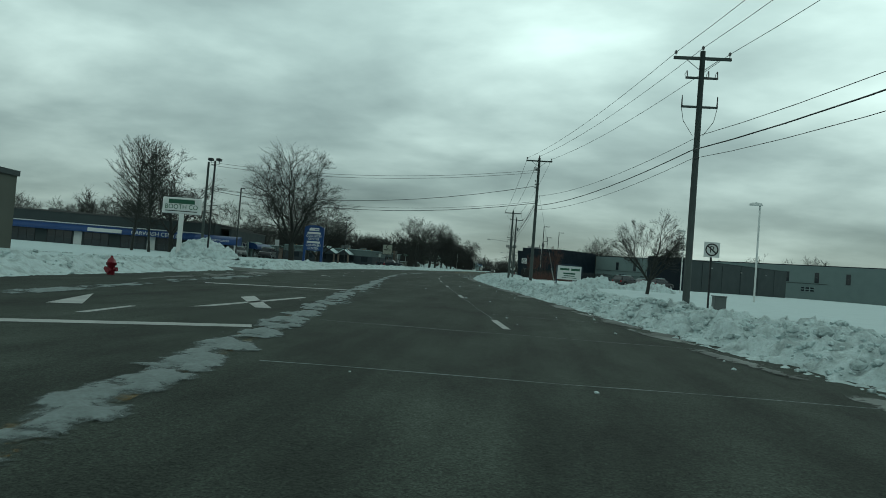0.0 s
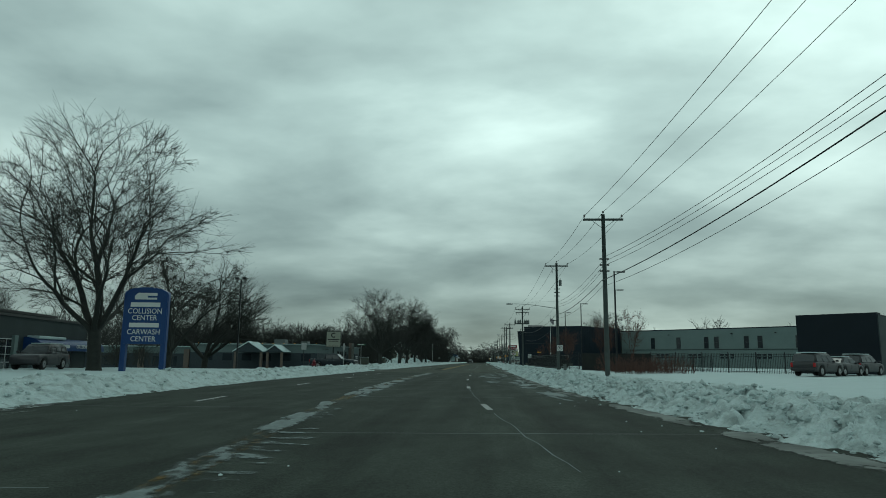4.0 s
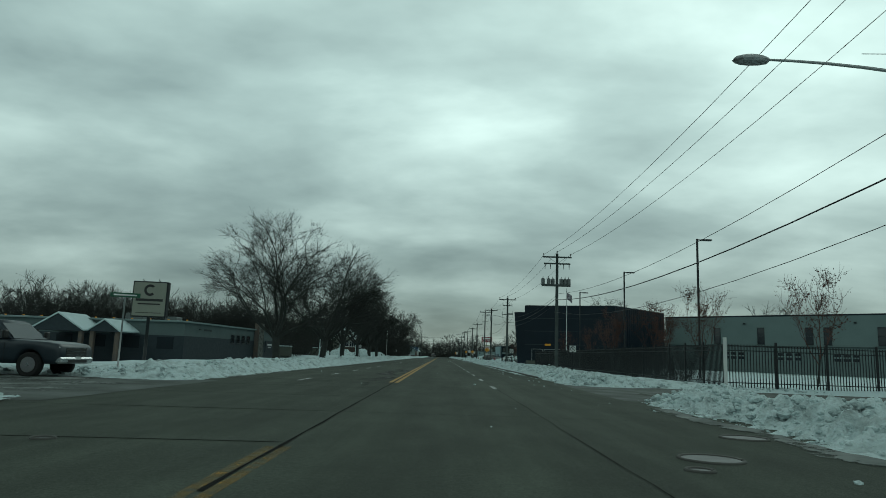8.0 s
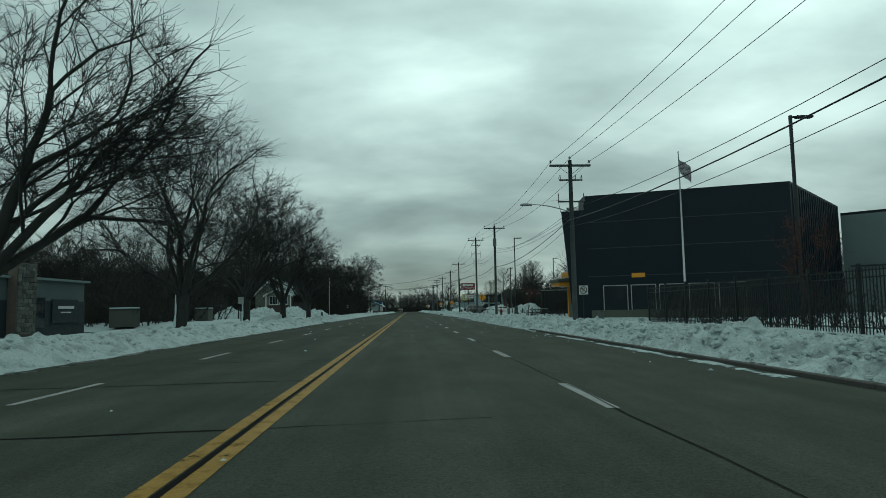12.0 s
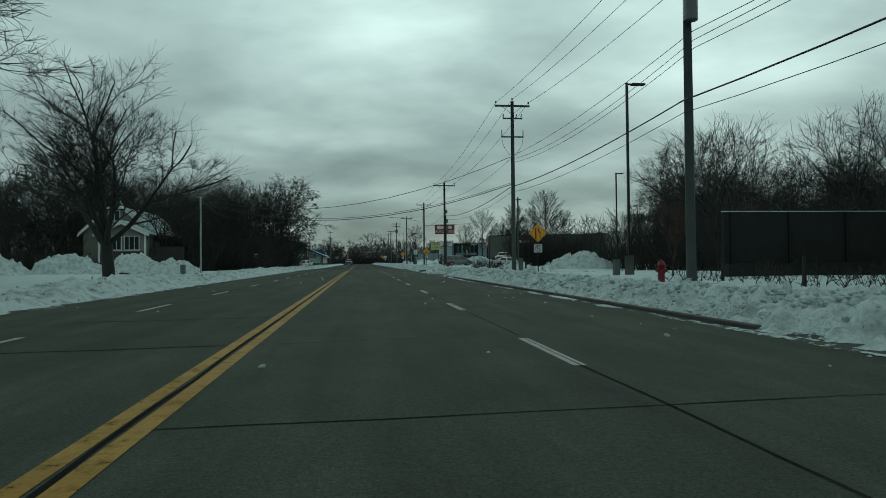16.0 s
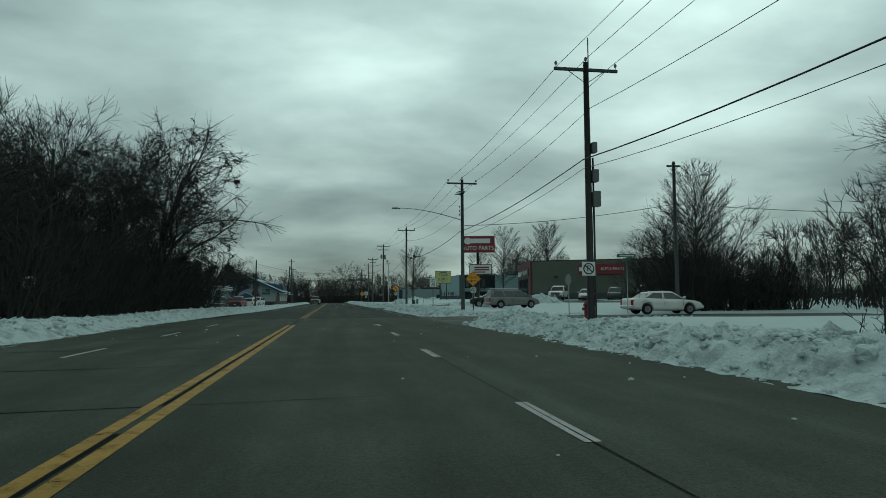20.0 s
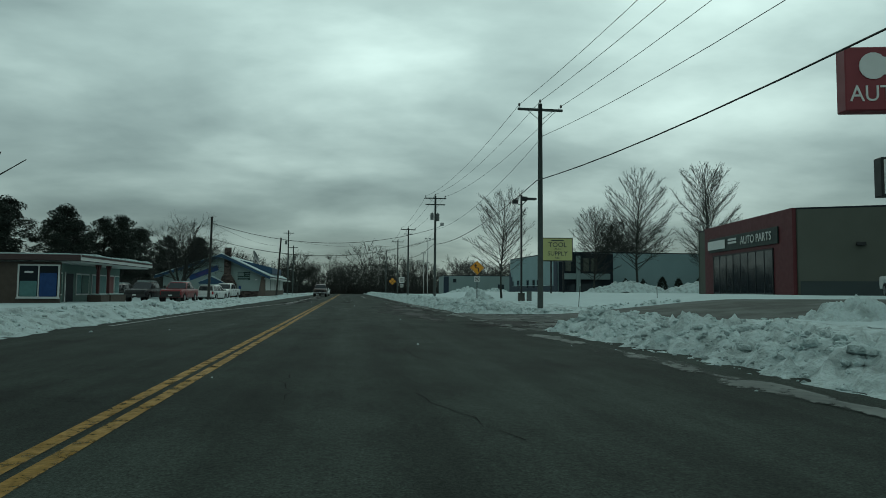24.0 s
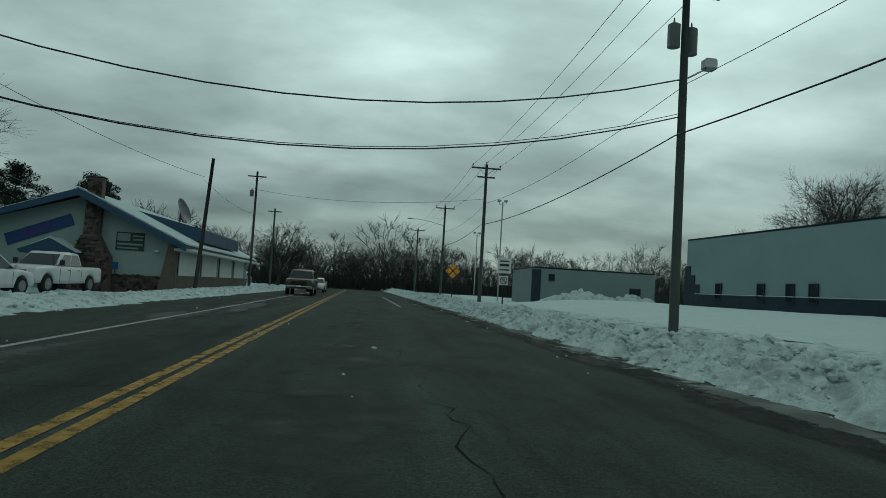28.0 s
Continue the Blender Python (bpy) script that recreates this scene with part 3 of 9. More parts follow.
r = random.Random(12)
lines = []
for x, w in ((0.06, 0.05), (LANE + 0.02, 0.018)):
    y = 104.5
    while y < 302:
        n = r.uniform(6, 16)
        lines.append((wander(r, x, y, x, min(302, y + n), 8, 0.012), [r.uniform(0.4, 1.2) * w for _ in range(9)], 0.0078))
        y += n + r.choice((0, 0, 0.4, 1.5))
for k in range(45):
    y = 107.4 + 4.412 * k
    if y > 302:
        break
    if r.random() < 0.85:
        lines.append((wander(r, -6.0, y - 0.5, 0.0, y, 8, 0.015), [r.uniform(0.02, 0.065) for _ in range(9)], 0.0042))
    if r.random() < 0.6:
        lines.append((wander(r, 0.0, y, r.choice((2.4, 3.7, 7.0)), y + 0.3, 8, 0.015), [r.uniform(0.008, 0.025) for _ in range(9)], 0.0042))
road_lines("slab_joint", "dark tarred joints between the concrete slabs", JOINT, lines)
lines = []
for k in range(24):
    y = -9 + 4.9 * k + r.uniform(-0.6, 0.6)
    o = road_x(y)
    a, b = r.choice(((0.4, 3.5), (0.6, 7.0), (-5.5, -0.8), (3.9, 7.0), (0.5, 7.0)))
    lines.append((wander(r, o + a, y - 0.12 * (3 - a), o + b, y + 0.12 * (b - 3), 9, 0.02), [r.uniform(0.012, 0.045) for _ in range(10)], 0.004))
for k in range(30):
    y = -12 + 3.7 * k
    if r.random() < 0.75:
        lines.append((wander(r, road_x(y) + LANE, y, road_x(y + 3.6) + LANE, y + 3.6, 6, 0.02), [r.uniform(0.005, 0.022) for _ in range(7)], 0.0045))
road_lines("salted_crack", "cracks and seams filled with pale road salt", SALT, lines)
lines = []
for k in range(34):
    y = 306 + 4.6 * k + r.uniform(-1.5, 1.5)
    a = r.uniform(-4.5, 3.0)
    b = min(6.4, a + r.uniform(1.5, 5.0))
    lines.append((wander(r, a, y, b, y + r.uniform(-0.8, 0.8), 12, 0.09), [r.uniform(0.003, 0.02) for _ in range(13)], 0.0042))
for x, y0, y1 in ((3.0, 328, 352), (3.3, 352, 374), (2.9, 374, 398), (-1.6, 340, 362), (3.4, 398, 430)):
    n = int((y1 - y0) * 3.2)
    lines.append((wander(r, x, y0, x - 0.3, y1, n, 0.09), [max(0.003, r.gauss(0.009, 0.010)) for _ in range(n + 1)], 0.0045))
for k in range(26):
    x, y = r.uniform(-4, 6), r.uniform(318, 420)
    lines.append((wander(r, x, y, x + r.uniform(-.8, .8), y + r.uniform(0.6, 2.5), 8, 0.05), [r.uniform(0.003, 0.014) for _ in range(9)], 0.0047))
road_lines("asphalt_crack", "dark wandering cracks in the old asphalt", CRACK, lines)


def patch_strip(name, label, mat, span, y0, y1, dx, dy, cover, height, seed, stretch=(1.0, 1.0), kind="stuff", z0=0.009, soft=0.35):
    """Ragged patches on the road inside a strip whose sides are span(y)."""
    verts, faces, index = [], [], {}
    ny = int((y1 - y0) / dy)
    wide = max(span(y0 + (y1 - y0) * k / 20)[1] - span(y0 + (y1 - y0) * k / 20)[0] for k in range(21))
    nx = max(3, int(wide / dx))

    def depth(x, y, u):
        side = min(1.0, min(u, 1 - u) / soft)
        f = noise.fractal(Vector((x * stretch[0] + seed * 7.1, y * stretch[1], seed * 3.3)), 0.8, 2.0, 4)
        return f + cover - (1 - side) * 0.9

    grid = []
    for k in range(ny + 1):
        y = y0 + (y1 - y0) * k / ny
        a, b = span(y)
        o = road_x(y)
        grid.append([(o + a + (b - a) * i / nx, y, depth(a + (b - a) * i / nx, y, i / nx)) for i in range(nx + 1)])

    def vert(k, i):
        if (k, i) not in index:
            x, y, d = grid[k][i]
            index[(k, i)] = len(verts)
            verts.append((x, y, z0 + max(0.0, min(1.0, d) * height)))
        return index[(k, i)]
    for k in range(ny):
        for i in range(nx):
            if grid[k][i][2] + grid[k + 1][i][2] + grid[k][i + 1][2] + grid[k + 1][i + 1][2] > -2.4:
                faces.append((vert(k, i), vert(k, i + 1), vert(k + 1, i + 1), vert(k + 1, i)))
    if faces:
        ob = raw(name, verts, faces, mat, smooth=True)
        at = ob.data.attributes.new("cover", "FLOAT", "POINT")
        at.data.foreach_set("value", [grid[k][i][2] for k, i in index])
        tagged(ob, label, "road slush", kind=kind)


def along(a, b, taper=6.0, y0=0.0, y1=1.0):
    """A strip from a to b that narrows to its middle at both ends."""
    def span(y):
        k = smooth_step(y0 - 0.1, y0 + taper, y) * (1 - smooth_step(y1 - taper, y1 + 0.1, y))
        m = (a + b) / 2
        return m + (a - m) * (0.15 + 0.85 * k), m + (b - m) * (0.15 + 0.85 * k)
    return span


patch_strip("slush_ridge", "pale ridge of salt and slush along the centre line", SALT_PATCH, along(-0.40, 0.42, 4, -18, 28), -14, 28, 0.045, 0.09, 0.26, 0.05, 1, (2.2, 1.8), soft=0.3)
patch_strip("slush_ridge", "pale ridge of salt and slush along the centre line", SALT_PATCH, along(-0.30, 0.26, 4, 18, 76), 18, 76, 0.04, 0.12, 0.20, 0.035, 2, (2.6, 0.8), soft=0.3)
patch_strip("slush_fringe", "thin slush fringe beside the centre line", SALT_PATCH, along(-0.1, 0.95, 3, 4, 60), 4, 60, 0.05, 0.08, -0.38, 0.02, 3, (1.2, 3.2))
patch_strip("slush_ridge", "thin salt patches along the centre line", SALT_PATCH, along(-0.30, 0.75, 4, 62, 104), 62, 104, 0.05, 0.10, 0.14, 0.02, 4, (2.2, 0.7))
patch_strip("slush_line", "slush ridge beside the turn lane", SALT_PATCH, along(-5.6, -4.6, 4, -12, 20), -12, 20, 0.06, 0.10, 0.15, 0.03, 5, (2.0, 1.0))
patch_strip("slush_line", "grey slush ruts beside the western bank", SLUSH_PATCH, along(-6.9, -5.2, 6, 8, 62), 8, 62, 0.08, 0.14, 0.10, 0.02, 6, (1.6, 0.5))
patch_strip("salt_patch", "wet slush patches in the outer lane", SALT_PATCH, along(4.0, 6.2, 5, 76, 101), 76, 101, 0.07, 0.10, -0.10, 0.012, 7, (0.8, 0.5))
patch_strip("salt_patch", "wet slush streaks beside the eastern bank", SALT_PATCH, along(5.6, 7.0, 5, 62, 104), 62, 104, 0.07, 0.12, -0.02, 0.015, 8, (1.2, 0.4))
patch_strip("gutter_snow", "crusted snow left in the gutter", GUTTER_PATCH, along(6.85, 7.30, 3, 134, 182), 134, 182, 0.05, 0.10, 0.02, 0.04, 9, (1.6, 0.7))
patch_strip("gutter_snow", "crusted snow left in the gutter", GUTTER_PATCH, along(6.85, 7.30, 3, 214, 252), 214, 252, 0.05, 0.10, 0.02, 0.04, 10, (1.6, 0.7))
patch_strip("gutter_snow", "thin crusted slush along the eastern edge", SLUSH_PATCH, along(6.55, 7.45, 3, -12, 118), -12, 118, 0.07, 0.12, 0.05, 0.03, 11, (1.6, 0.7))
patch_strip("gutter_snow", "thin crusted slush along the eastern edge", SLUSH_PATCH, along(6.2, 7.1, 3, 304, 430), 304, 430, 0.07, 0.12, 0.02, 0.03, 12, (1.6, 0.7))
patch_strip("gutter_snow", "thin crusted slush along the western edge", SLUSH_PATCH, along(-6.4, -5.6, 3, 122, 300), 122, 300, 0.08, 0.14, 0.0, 0.03, 13, (1.6, 0.7))
patch_strip("salt_film", "pale dried salt over the outer lane", FILM_PATCH, along(3.4, 7.0, 8, 341, 374), 341, 374, 0.10, 0.16, 0.22, 0.0, 14, (0.9, 0.3), z0=0.0032)
patch_strip("salt_film", "pale dried salt over the oncoming lane", FILM_PATCH, along(-3.6, -0.9, 8, 366, 430), 366, 430, 0.10, 0.2, 0.26, 0.0, 15, (0.9, 0.12), z0=0.0032)
patch_strip("salt_film", "pale salt stains on the old asphalt", FILM_PATCH, along(0.6, 3.0, 6, 372, 404), 372, 404, 0.10, 0.16, -0.4, 0.0, 16, (0.9, 0.9), z0=0.0034)
patch_strip("salt_film", "pale salt film between the wheel tracks", FILM_PATCH, along(-1.9, 0.4, 8, 122, 150), 122, 150, 0.12, 0.2, -0.2, 0.0, 17, (0.9, 0.3), z0=0.0034)
patch_strip("damp_patch", "dark damp band along the foot of the snow", WET_PATCH, along(5.6, 6.9, 6, 350, 430), 350, 430, 0.12, 0.2, 0.05, 0.0, 18, (0.9, 0.3), z0=0.0036)
patch_strip("damp_patch", "dark meltwater at the mouth of the driveway", WET_PATCH, along(5.0, 11.0, 2, 335.5, 343), 335.5, 343, 0.12, 0.12, 0.25, 0.0, 24, (0.5, 0.7), z0=0.0105)
patch_strip("salt_patch", "thin slush tongues in the outer lane", SALT_PATCH, along(5.2, 7.2, 5, 346, 372), 346, 372, 0.07, 0.12, -0.12, 0.012, 25, (0.9, 0.35))
patch_strip("damp_patch", "dark damp band along the kerb", WET_PATCH, along(-6.2, -5.0, 6, 305, 340), 305, 340, 0.12, 0.2, 0.0, 0.0, 19, (0.9, 0.3), z0=0.0036)
patch_strip("driveway_slush", "slush dragged out of the driveway", SLUSH_PATCH, along(6.0, 12.5, 2.5, 335.5, 350), 335.5, 350, 0.12, 0.12, -0.02, 0.04, 20, (0.7, 0.7), z0=0.012)
patch_strip("driveway_slush", "slush dragged out of the driveway", SLUSH_PATCH, along(6.4, 14.0, 2.0, 255.5, 265), 255.5, 265, 0.12, 0.12, 0.10, 0.05, 21, (0.7, 0.7), z0=0.012)
patch_strip("driveway_slush", "slush dragged out of the side street", SLUSH_PATCH, along(6.4, 16.0, 2.0, 291, 305.5), 291, 305.5, 0.12, 0.12, 0.0, 0.05, 22, (0.7, 0.7), z0=0.012)
patch_strip("driveway_slush", "slush dragged out of the side street", SLUSH_PATCH, along(-14.0, -5.2, 2.0, 110.5, 122), 110.5, 122, 0.12, 0.12, 0.0, 0.05, 23, (0.7, 0.7), z0=0.012)


def manhole(x, y, rad, group="manhole covers"):
    bm = bmesh.new()
    bmesh.ops.create_circle(bm, cap_ends=True, segments=24, radius=rad)
    bmesh.ops.extrude_face_region(bm, geom=bm.faces[:])
    bm.faces.ensure_lookup_table()
    t = thing("manhole_cover", "round iron manhole cover set in the concrete", "manhole cover", group, pose(x, y, 0))
    ring = tube([(math.cos(k * math.tau / 20) * rad, math.sin(k * math.tau / 20) * rad, 0.002) for k in range(21)], 0.025, 5)
    part("rim", ring, KERB, t)
    bm.free()
    part("lid", tube([(0, 0, -0.02), (0, 0, 0.008)], rad * 0.93, 22), BLACK_METAL, t)


manhole(5.0, 107.2, 0.36)
manhole(6.45, 109.6, 0.34)
manhole(4.55, 106.35, 0.14)
manhole(-2.6, 107.0, 0.12)

# kerb where the plough has bared it
for y0, y1 in ((138, 186), (218, 254)):
    bm = bmesh.new()
    y = y0
    while y < y1:
        add_box(bm, 7.30, 7.42, y, min(y1, y + 2.95), -0.05, 0.075, 0.015)
        y += 3.0
    me = bpy.data.meshes.new("kerb")
    bm.to_mesh(me)
    bm.free()
    me.materials.append(KERB)
    tagged(new("kerb", me), "dark wet concrete kerb bared at the foot of the snow", "kerb", kind="structure")


def snow_chunks(name, label, spots, seed, lo, hi, mat=SNOW_DIRTY):
    """Broken lumps of ploughed snow."""
    rr = random.Random(seed)
    bm = bmesh.new()
    bmesh.ops.create_icosphere(bm, subdivisions=1, radius=1.0)
    base = [v.co.copy() for v in bm.verts]
    tri = [tuple(v.index for v in f.verts) for f in bm.faces]
    bm.free()
    verts, faces = [], []
    for x, y, z, boost in spots:
        s = rr.uniform(lo, hi) * rr.choice((0.6, 0.8, 1.0, 1.5)) * boost
        rot = Matrix.Rotation(rr.uniform(0, 6), 3, "Z") @ Matrix.Rotation(rr.uniform(-.6, .6), 3, "X")
        o = len(verts)
        for p in base:
            q = rot @ Vector((p.x * 1.25, p.y, p.z * 0.75)) * s * rr.uniform(0.72, 1.15)
            verts.append((x + q.x, y + q.y, z + q.z + s * 0.05))
        faces += [tuple(i + o for i in f) for f in tri]
    return tagged(raw(name, verts, faces, mat), label, "snow chunks", kind="stuff")


def bank_spots(side, edge, gaps, y0, y1, n, seed):
    rr = random.Random(seed)
    out = []
    for _ in range(n):
        y = rr.uniform(y0, y1)
        if open_mask(y, gaps) < 0.4:
            continue
        d = abs(rr.gauss(1.4, 1.1)) + 0.05
        out.append((road_x(y) + edge(y) + 0.12 * fbm(2.0, y, 0.6) + side * d, y, snow_height(d, y, side, gaps), 0.55 if d < 0.6 else 1.0))
    return out


snow_chunks("snow_chunks", "broken lumps of snow along the eastern bank", bank_spots(1, right_edge, OPEN_R, -12, 450, 30000, 3), 31, 0.025, 0.085)
snow_chunks("snow_chunks", "broken lumps of snow along the western bank", bank_spots(-1, left_edge, OPEN_L, 0, 450, 9000, 4), 32, 0.025, 0.07)
rr = random.Random(9)
snow_chunks("snow_crumbs", "small snow crumbs strewn over the lane", [(road_x(y) + rr.choice((rr.uniform(5.6, 7.0), rr.uniform(-5.8, 6.5))), y, 0.0, 1.0) for y in (rr.uniform(-8, 430) for _ in range(420))], 33, 0.012, 0.035)


def mouth_spots(side, edge, gaps, seed):
    """Lumps ploughed up on both sides of each driveway."""
    rr = random.Random(seed)
    out = []
    for a, b in gaps:
        for _ in range(420):
            d = rr.uniform(0.2, 11.0)
            low = rr.random() < 0.5
            y = a - abs(rr.gauss(0.2, 0.55)) if low else b + abs(rr.gauss(0.2, 0.55))
            out.append((road_x(y) + edge(y) + side * d, y, max(0.0, snow_height(d, y, side, gaps)), rr.choice((0.5, 0.7, 1.0))))
    return out


snow_chunks("snow_chunks", "lumps of snow ploughed up beside the eastern driveways", mouth_spots(1, right_edge, OPEN_R, 8), 34, 0.03, 0.11)
snow_chunks("snow_chunks", "lumps of snow ploughed up beside the western driveways", mouth_spots(-1, left_edge, OPEN_L, 9), 35, 0.03, 0.11)


def snow_pile(x, y, rx, ry, h, seed, label="tall heap of ploughed snow"):
    """A ploughed heap with broken lumps."""
    rr = random.Random(seed)
    n = 56
    verts, faces = [], []
    for j in range(n + 1):
        for i in range(n + 1):
            u, v = -1 + 2 * i / n, -1 + 2 * j / n
            d = math.hypot(u, v) + 0.22 * fbm(u * 2 + seed, v * 2, 1.0)
            z = h * smooth_step(0, 1, max(0.0, 1 - d)) ** 0.6
            z *= 1 + 0.22 * fbm(u * 3 + seed, v * 3, 1.2, 3)
            z += (0.16 * h * abs(fbm(u * 7, v * 7 + seed, 1.0, 3))) * smooth_step(0.0, 0.3, 1 - d)
            z += (0.22 * crust(u * rx + seed, v * ry, 0.42, 2.5) + 0.10 * crust(u * rx, v * ry + seed, 0.2, 6.5)) * smooth_step(0.0, 0.25, 1 - d)
            verts.append((u * rx, v * ry, z - 0.12))
    for j in range(n):
        for i in range(n):
            a = j * (n + 1) + i
            faces.append((a, a + 1, a + n + 2, a + n + 1))
    ob = raw("snow_mound", verts, faces, SNOW_DIRTY, smooth=True)
    ob.location = (x, y, 0.15 + lift(x, y))
    return tagged(ob, label, "snow mound")


snow_pile(-14.2, 45, 3.2, 3.0, 1.7, 1, "tall heap of ploughed snow beside the white sign")
snow_pile(-12.0, 40, 2.2, 2.0, 1.0, 2)
snow_pile(20.5, 56, 3.0, 2.2, 1.05, 3, "heap of ploughed snow behind the ground sign")
snow_pile(26, 60, 3.0, 2.4, 0.95, 4)
snow_pile(34, 391.5, 5.5, 1.8, 1.3, 21, "long ridge of ploughed snow before the white building")
snow_pile(43, 390.5, 6.0, 1.8, 1.4, 22, "long ridge of ploughed snow before the white building")
snow_pile(22.0, 269.3, 3.8, 2.2, 1.55, 5, "tall dirty snow heap beside the driveway")
snow_pile(15.5, 268.5, 2.2, 1.6, 0.6, 6, "dirty snow heap beside the driveway")
snow_pile(15.6, 334.8, 1.4, 1.2, 0.55, 7, "snow heap at the foot of the red sign")
snow_pile(25.0, 335.5, 2.6, 1.6, 0.9, 8, "tall snow heap beside the shop driveway")
snow_pile(22.5, 431.6, 4.6, 1.9, 1.35, 9, "snow heap in front of the low annex")
snow_pile(12.9, 374.6, 1.7, 1.4, 0.8, 16, "small snow heap at the foot of the young tree")
snow_pile(27.0, 431.4, 3.2, 1.8, 1.2, 10, "snow heap in front of the low annex")
snow_pile(-12.5, 226, 2.4, 2.0, 0.7, 11)
snow_pile(-14.4, 268.5, 2.6, 2.2, 1.25, 12)
snow_pile(-18.5, 271, 3.4, 2.4, 1.7, 13, "long ridge of ploughed snow before the house")
snow_pile(-23.5, 270, 3.6, 2.4, 1.7, 14, "long ridge of ploughed snow before the house")
snow_pile(-28.5, 268, 3.4, 2.4, 1.6, 15, "long ridge of ploughed snow before the house")


# ---- trees ----
def grow_tree(seed, height, width, base, limbs=5, levels=6, trunk=0.28, twig=0.010, lift=0.012, spread=1.0, stems=1, fall=0.0, side=0.55, twigs_per=4, lean=0.0):
    """Limbs that fork again and again inside a rounded crown: (from, to, radius, radius, kind) for each piece."""
    r = random.Random(seed)
    segs = []
    half, tall = width / 2, (height - base * 0.75) / 2
    mid = base * 0.75 + tall

    def room(p):
        return (p.x * p.x + p.y * p.y) / (half * half) + ((p.z - mid) / tall) ** 2

    def shoots(p, d, n, scale):
        for _ in range(n):
            e = (d + Vector((r.gauss(0, .55), r.gauss(0, .55), r.gauss(lift - fall * 0.5, .45)))).normalized()
            q, w = p, twig
            for k in range(2):
                e = (e + Vector((r.gauss(0, .13), r.gauss(0, .13), lift * 0.8 - fall * 0.25))).normalized()
                m = q + e * scale * r.uniform(0.22, 0.44)
                segs.append((q, m, w, w * 0.72, 3))
                q, w = m, w * 0.72

    def branch(p, d, length, rad, lev, stem):
        n = 4 if lev < 2 else 3
        for k in range(n):
            out = Vector((p.x, p.y, 0.0))
            out = out / half if out.length > 0.01 else out
            bend = 0.10 if lev < 2 else 0.13
            d = (d + out * 0.085 * spread + Vector((r.gauss(0, bend), r.gauss(0, bend), r.gauss(lift - fall * 0.10 * lev, bend * 0.8)))).normalized()
            q = p + d * length / n
            r1 = max(rad * 0.92, twig)
            segs.append((p, q, rad, r1, -stem if rad > 0.045 else 2))
            p, rad = q, r1
            if (lev >= 1 or k) and k < n - 1 and r.random() < side:
                a = r.uniform(0, math.tau)
                s = (d + Vector((math.cos(a), math.sin(a), r.gauss(0.1, 0.4))) * r.uniform(0.7, 1.1)).normalized()
                if lev >= levels - 2:
                    shoots(p, s, 3, length * 1.1)
                else:
                    branch(p, s, length * r.uniform(0.45, 0.65), max(twig, rad * 0.45), min(levels, lev + 2), stem)
        if lev >= levels or room(p) > 0.9:
            shoots(p, d, twigs_per, max(0.5, length * 1.15))
            return
        turn = r.uniform(0, math.tau)
        kids = 3 if r.random() < 0.22 else 2
        for k in range(kids):
            a = turn + k * math.tau / kids + r.uniform(-0.4, 0.4)
            open_ = r.uniform(0.16, 0.34) if k == 0 else r.uniform(0.42, 0.78)
            u = d.cross(Vector((0.3, 0.2, 0.9))).normalized()
            v = d.cross(u)
            e = (d + (u * math.cos(a) + v * math.sin(a)) * open_).normalized()
            branch(p, e, length * r.uniform(0.70, 0.88), max(twig, rad * (0.84 if k == 0 else 0.66)), lev + 1, stem)

    for stem in range(stems):
        root = Vector((r.gauss(0, width * 0.12), r.gauss(0, width * 0.12), -0.3)) if stems > 1 else Vector((0, 0, -0.3))
        girth = trunk * (r.uniform(0.6, 0.9) if stem else 1.0)
        d = Vector((r.gauss(lean, 0.06), r.gauss(0, 0.06), 1)).normalized()
        p, w = root, girth * 1.45
        n = 5
        for k in range(n):
            q = p + d * (base + 0.3) / n
            r1 = girth * (1.12 - 0.03 * k)
            segs.append((p, q, w, r1, -stem))
            p, w = q, r1
            d = (d + Vector((r.gauss(0, 0.03), r.gauss(0, 0.03), 0.02))).normalized()
        turn = r.uniform(0, math.tau)
        for k in range(limbs):
            a = turn + k * math.tau / max(1, limbs - 1) + r.uniform(-0.35, 0.35)
            tilt = r.uniform(0.05, 0.18) if k == 0 else r.uniform(0.45, 1.35) * spread
            e = (d + Vector((math.cos(a), math.sin(a), 0)) * tilt).normalized()
            branch(p - d * r.uniform(0, 0.35) * (k > 0), e, (height - base) * r.uniform(0.27, 0.34), girth * (0.72 if k == 0 else r.uniform(0.46, 0.62)), 0, stem)
    lower = [q for q in segs if q[4] <= 0]
    upper = [q for q in segs if q[4] > 0]
    return lower, upper, twig * 0.5


def tube_arrays(segs, base):
    """Tubes for many segments in one go: vertices and faces."""
    verts, faces = [], []
    for a, b, r0, r1, _ in segs:
        n = 7 if r0 > 0.09 else (4 if r0 > 0.03 else 3)
        r0, r1 = max(r0, base), max(r1, base * 0.8)
        d = (b - a).normalized()
        u = d.cross(Vector((0.31, 0.17, 0.93)))
        if u.length < 0.05:
            u = d.cross(Vector((1, 0, 0)))
        u.normalize()
        w = d.cross(u)
        o = len(verts)
        for c, rad in ((a, r0), (b + d * r1 * 0.4, r1)):
            for k in range(n):
                t = k * math.tau / n
                verts.append(c + (u * math.cos(t) + w * math.sin(t)) * rad)
        for k in range(n):
            faces.append((o + k, o + (k + 1) % n, o + n + (k + 1) % n, o + n + k))
    return verts, faces


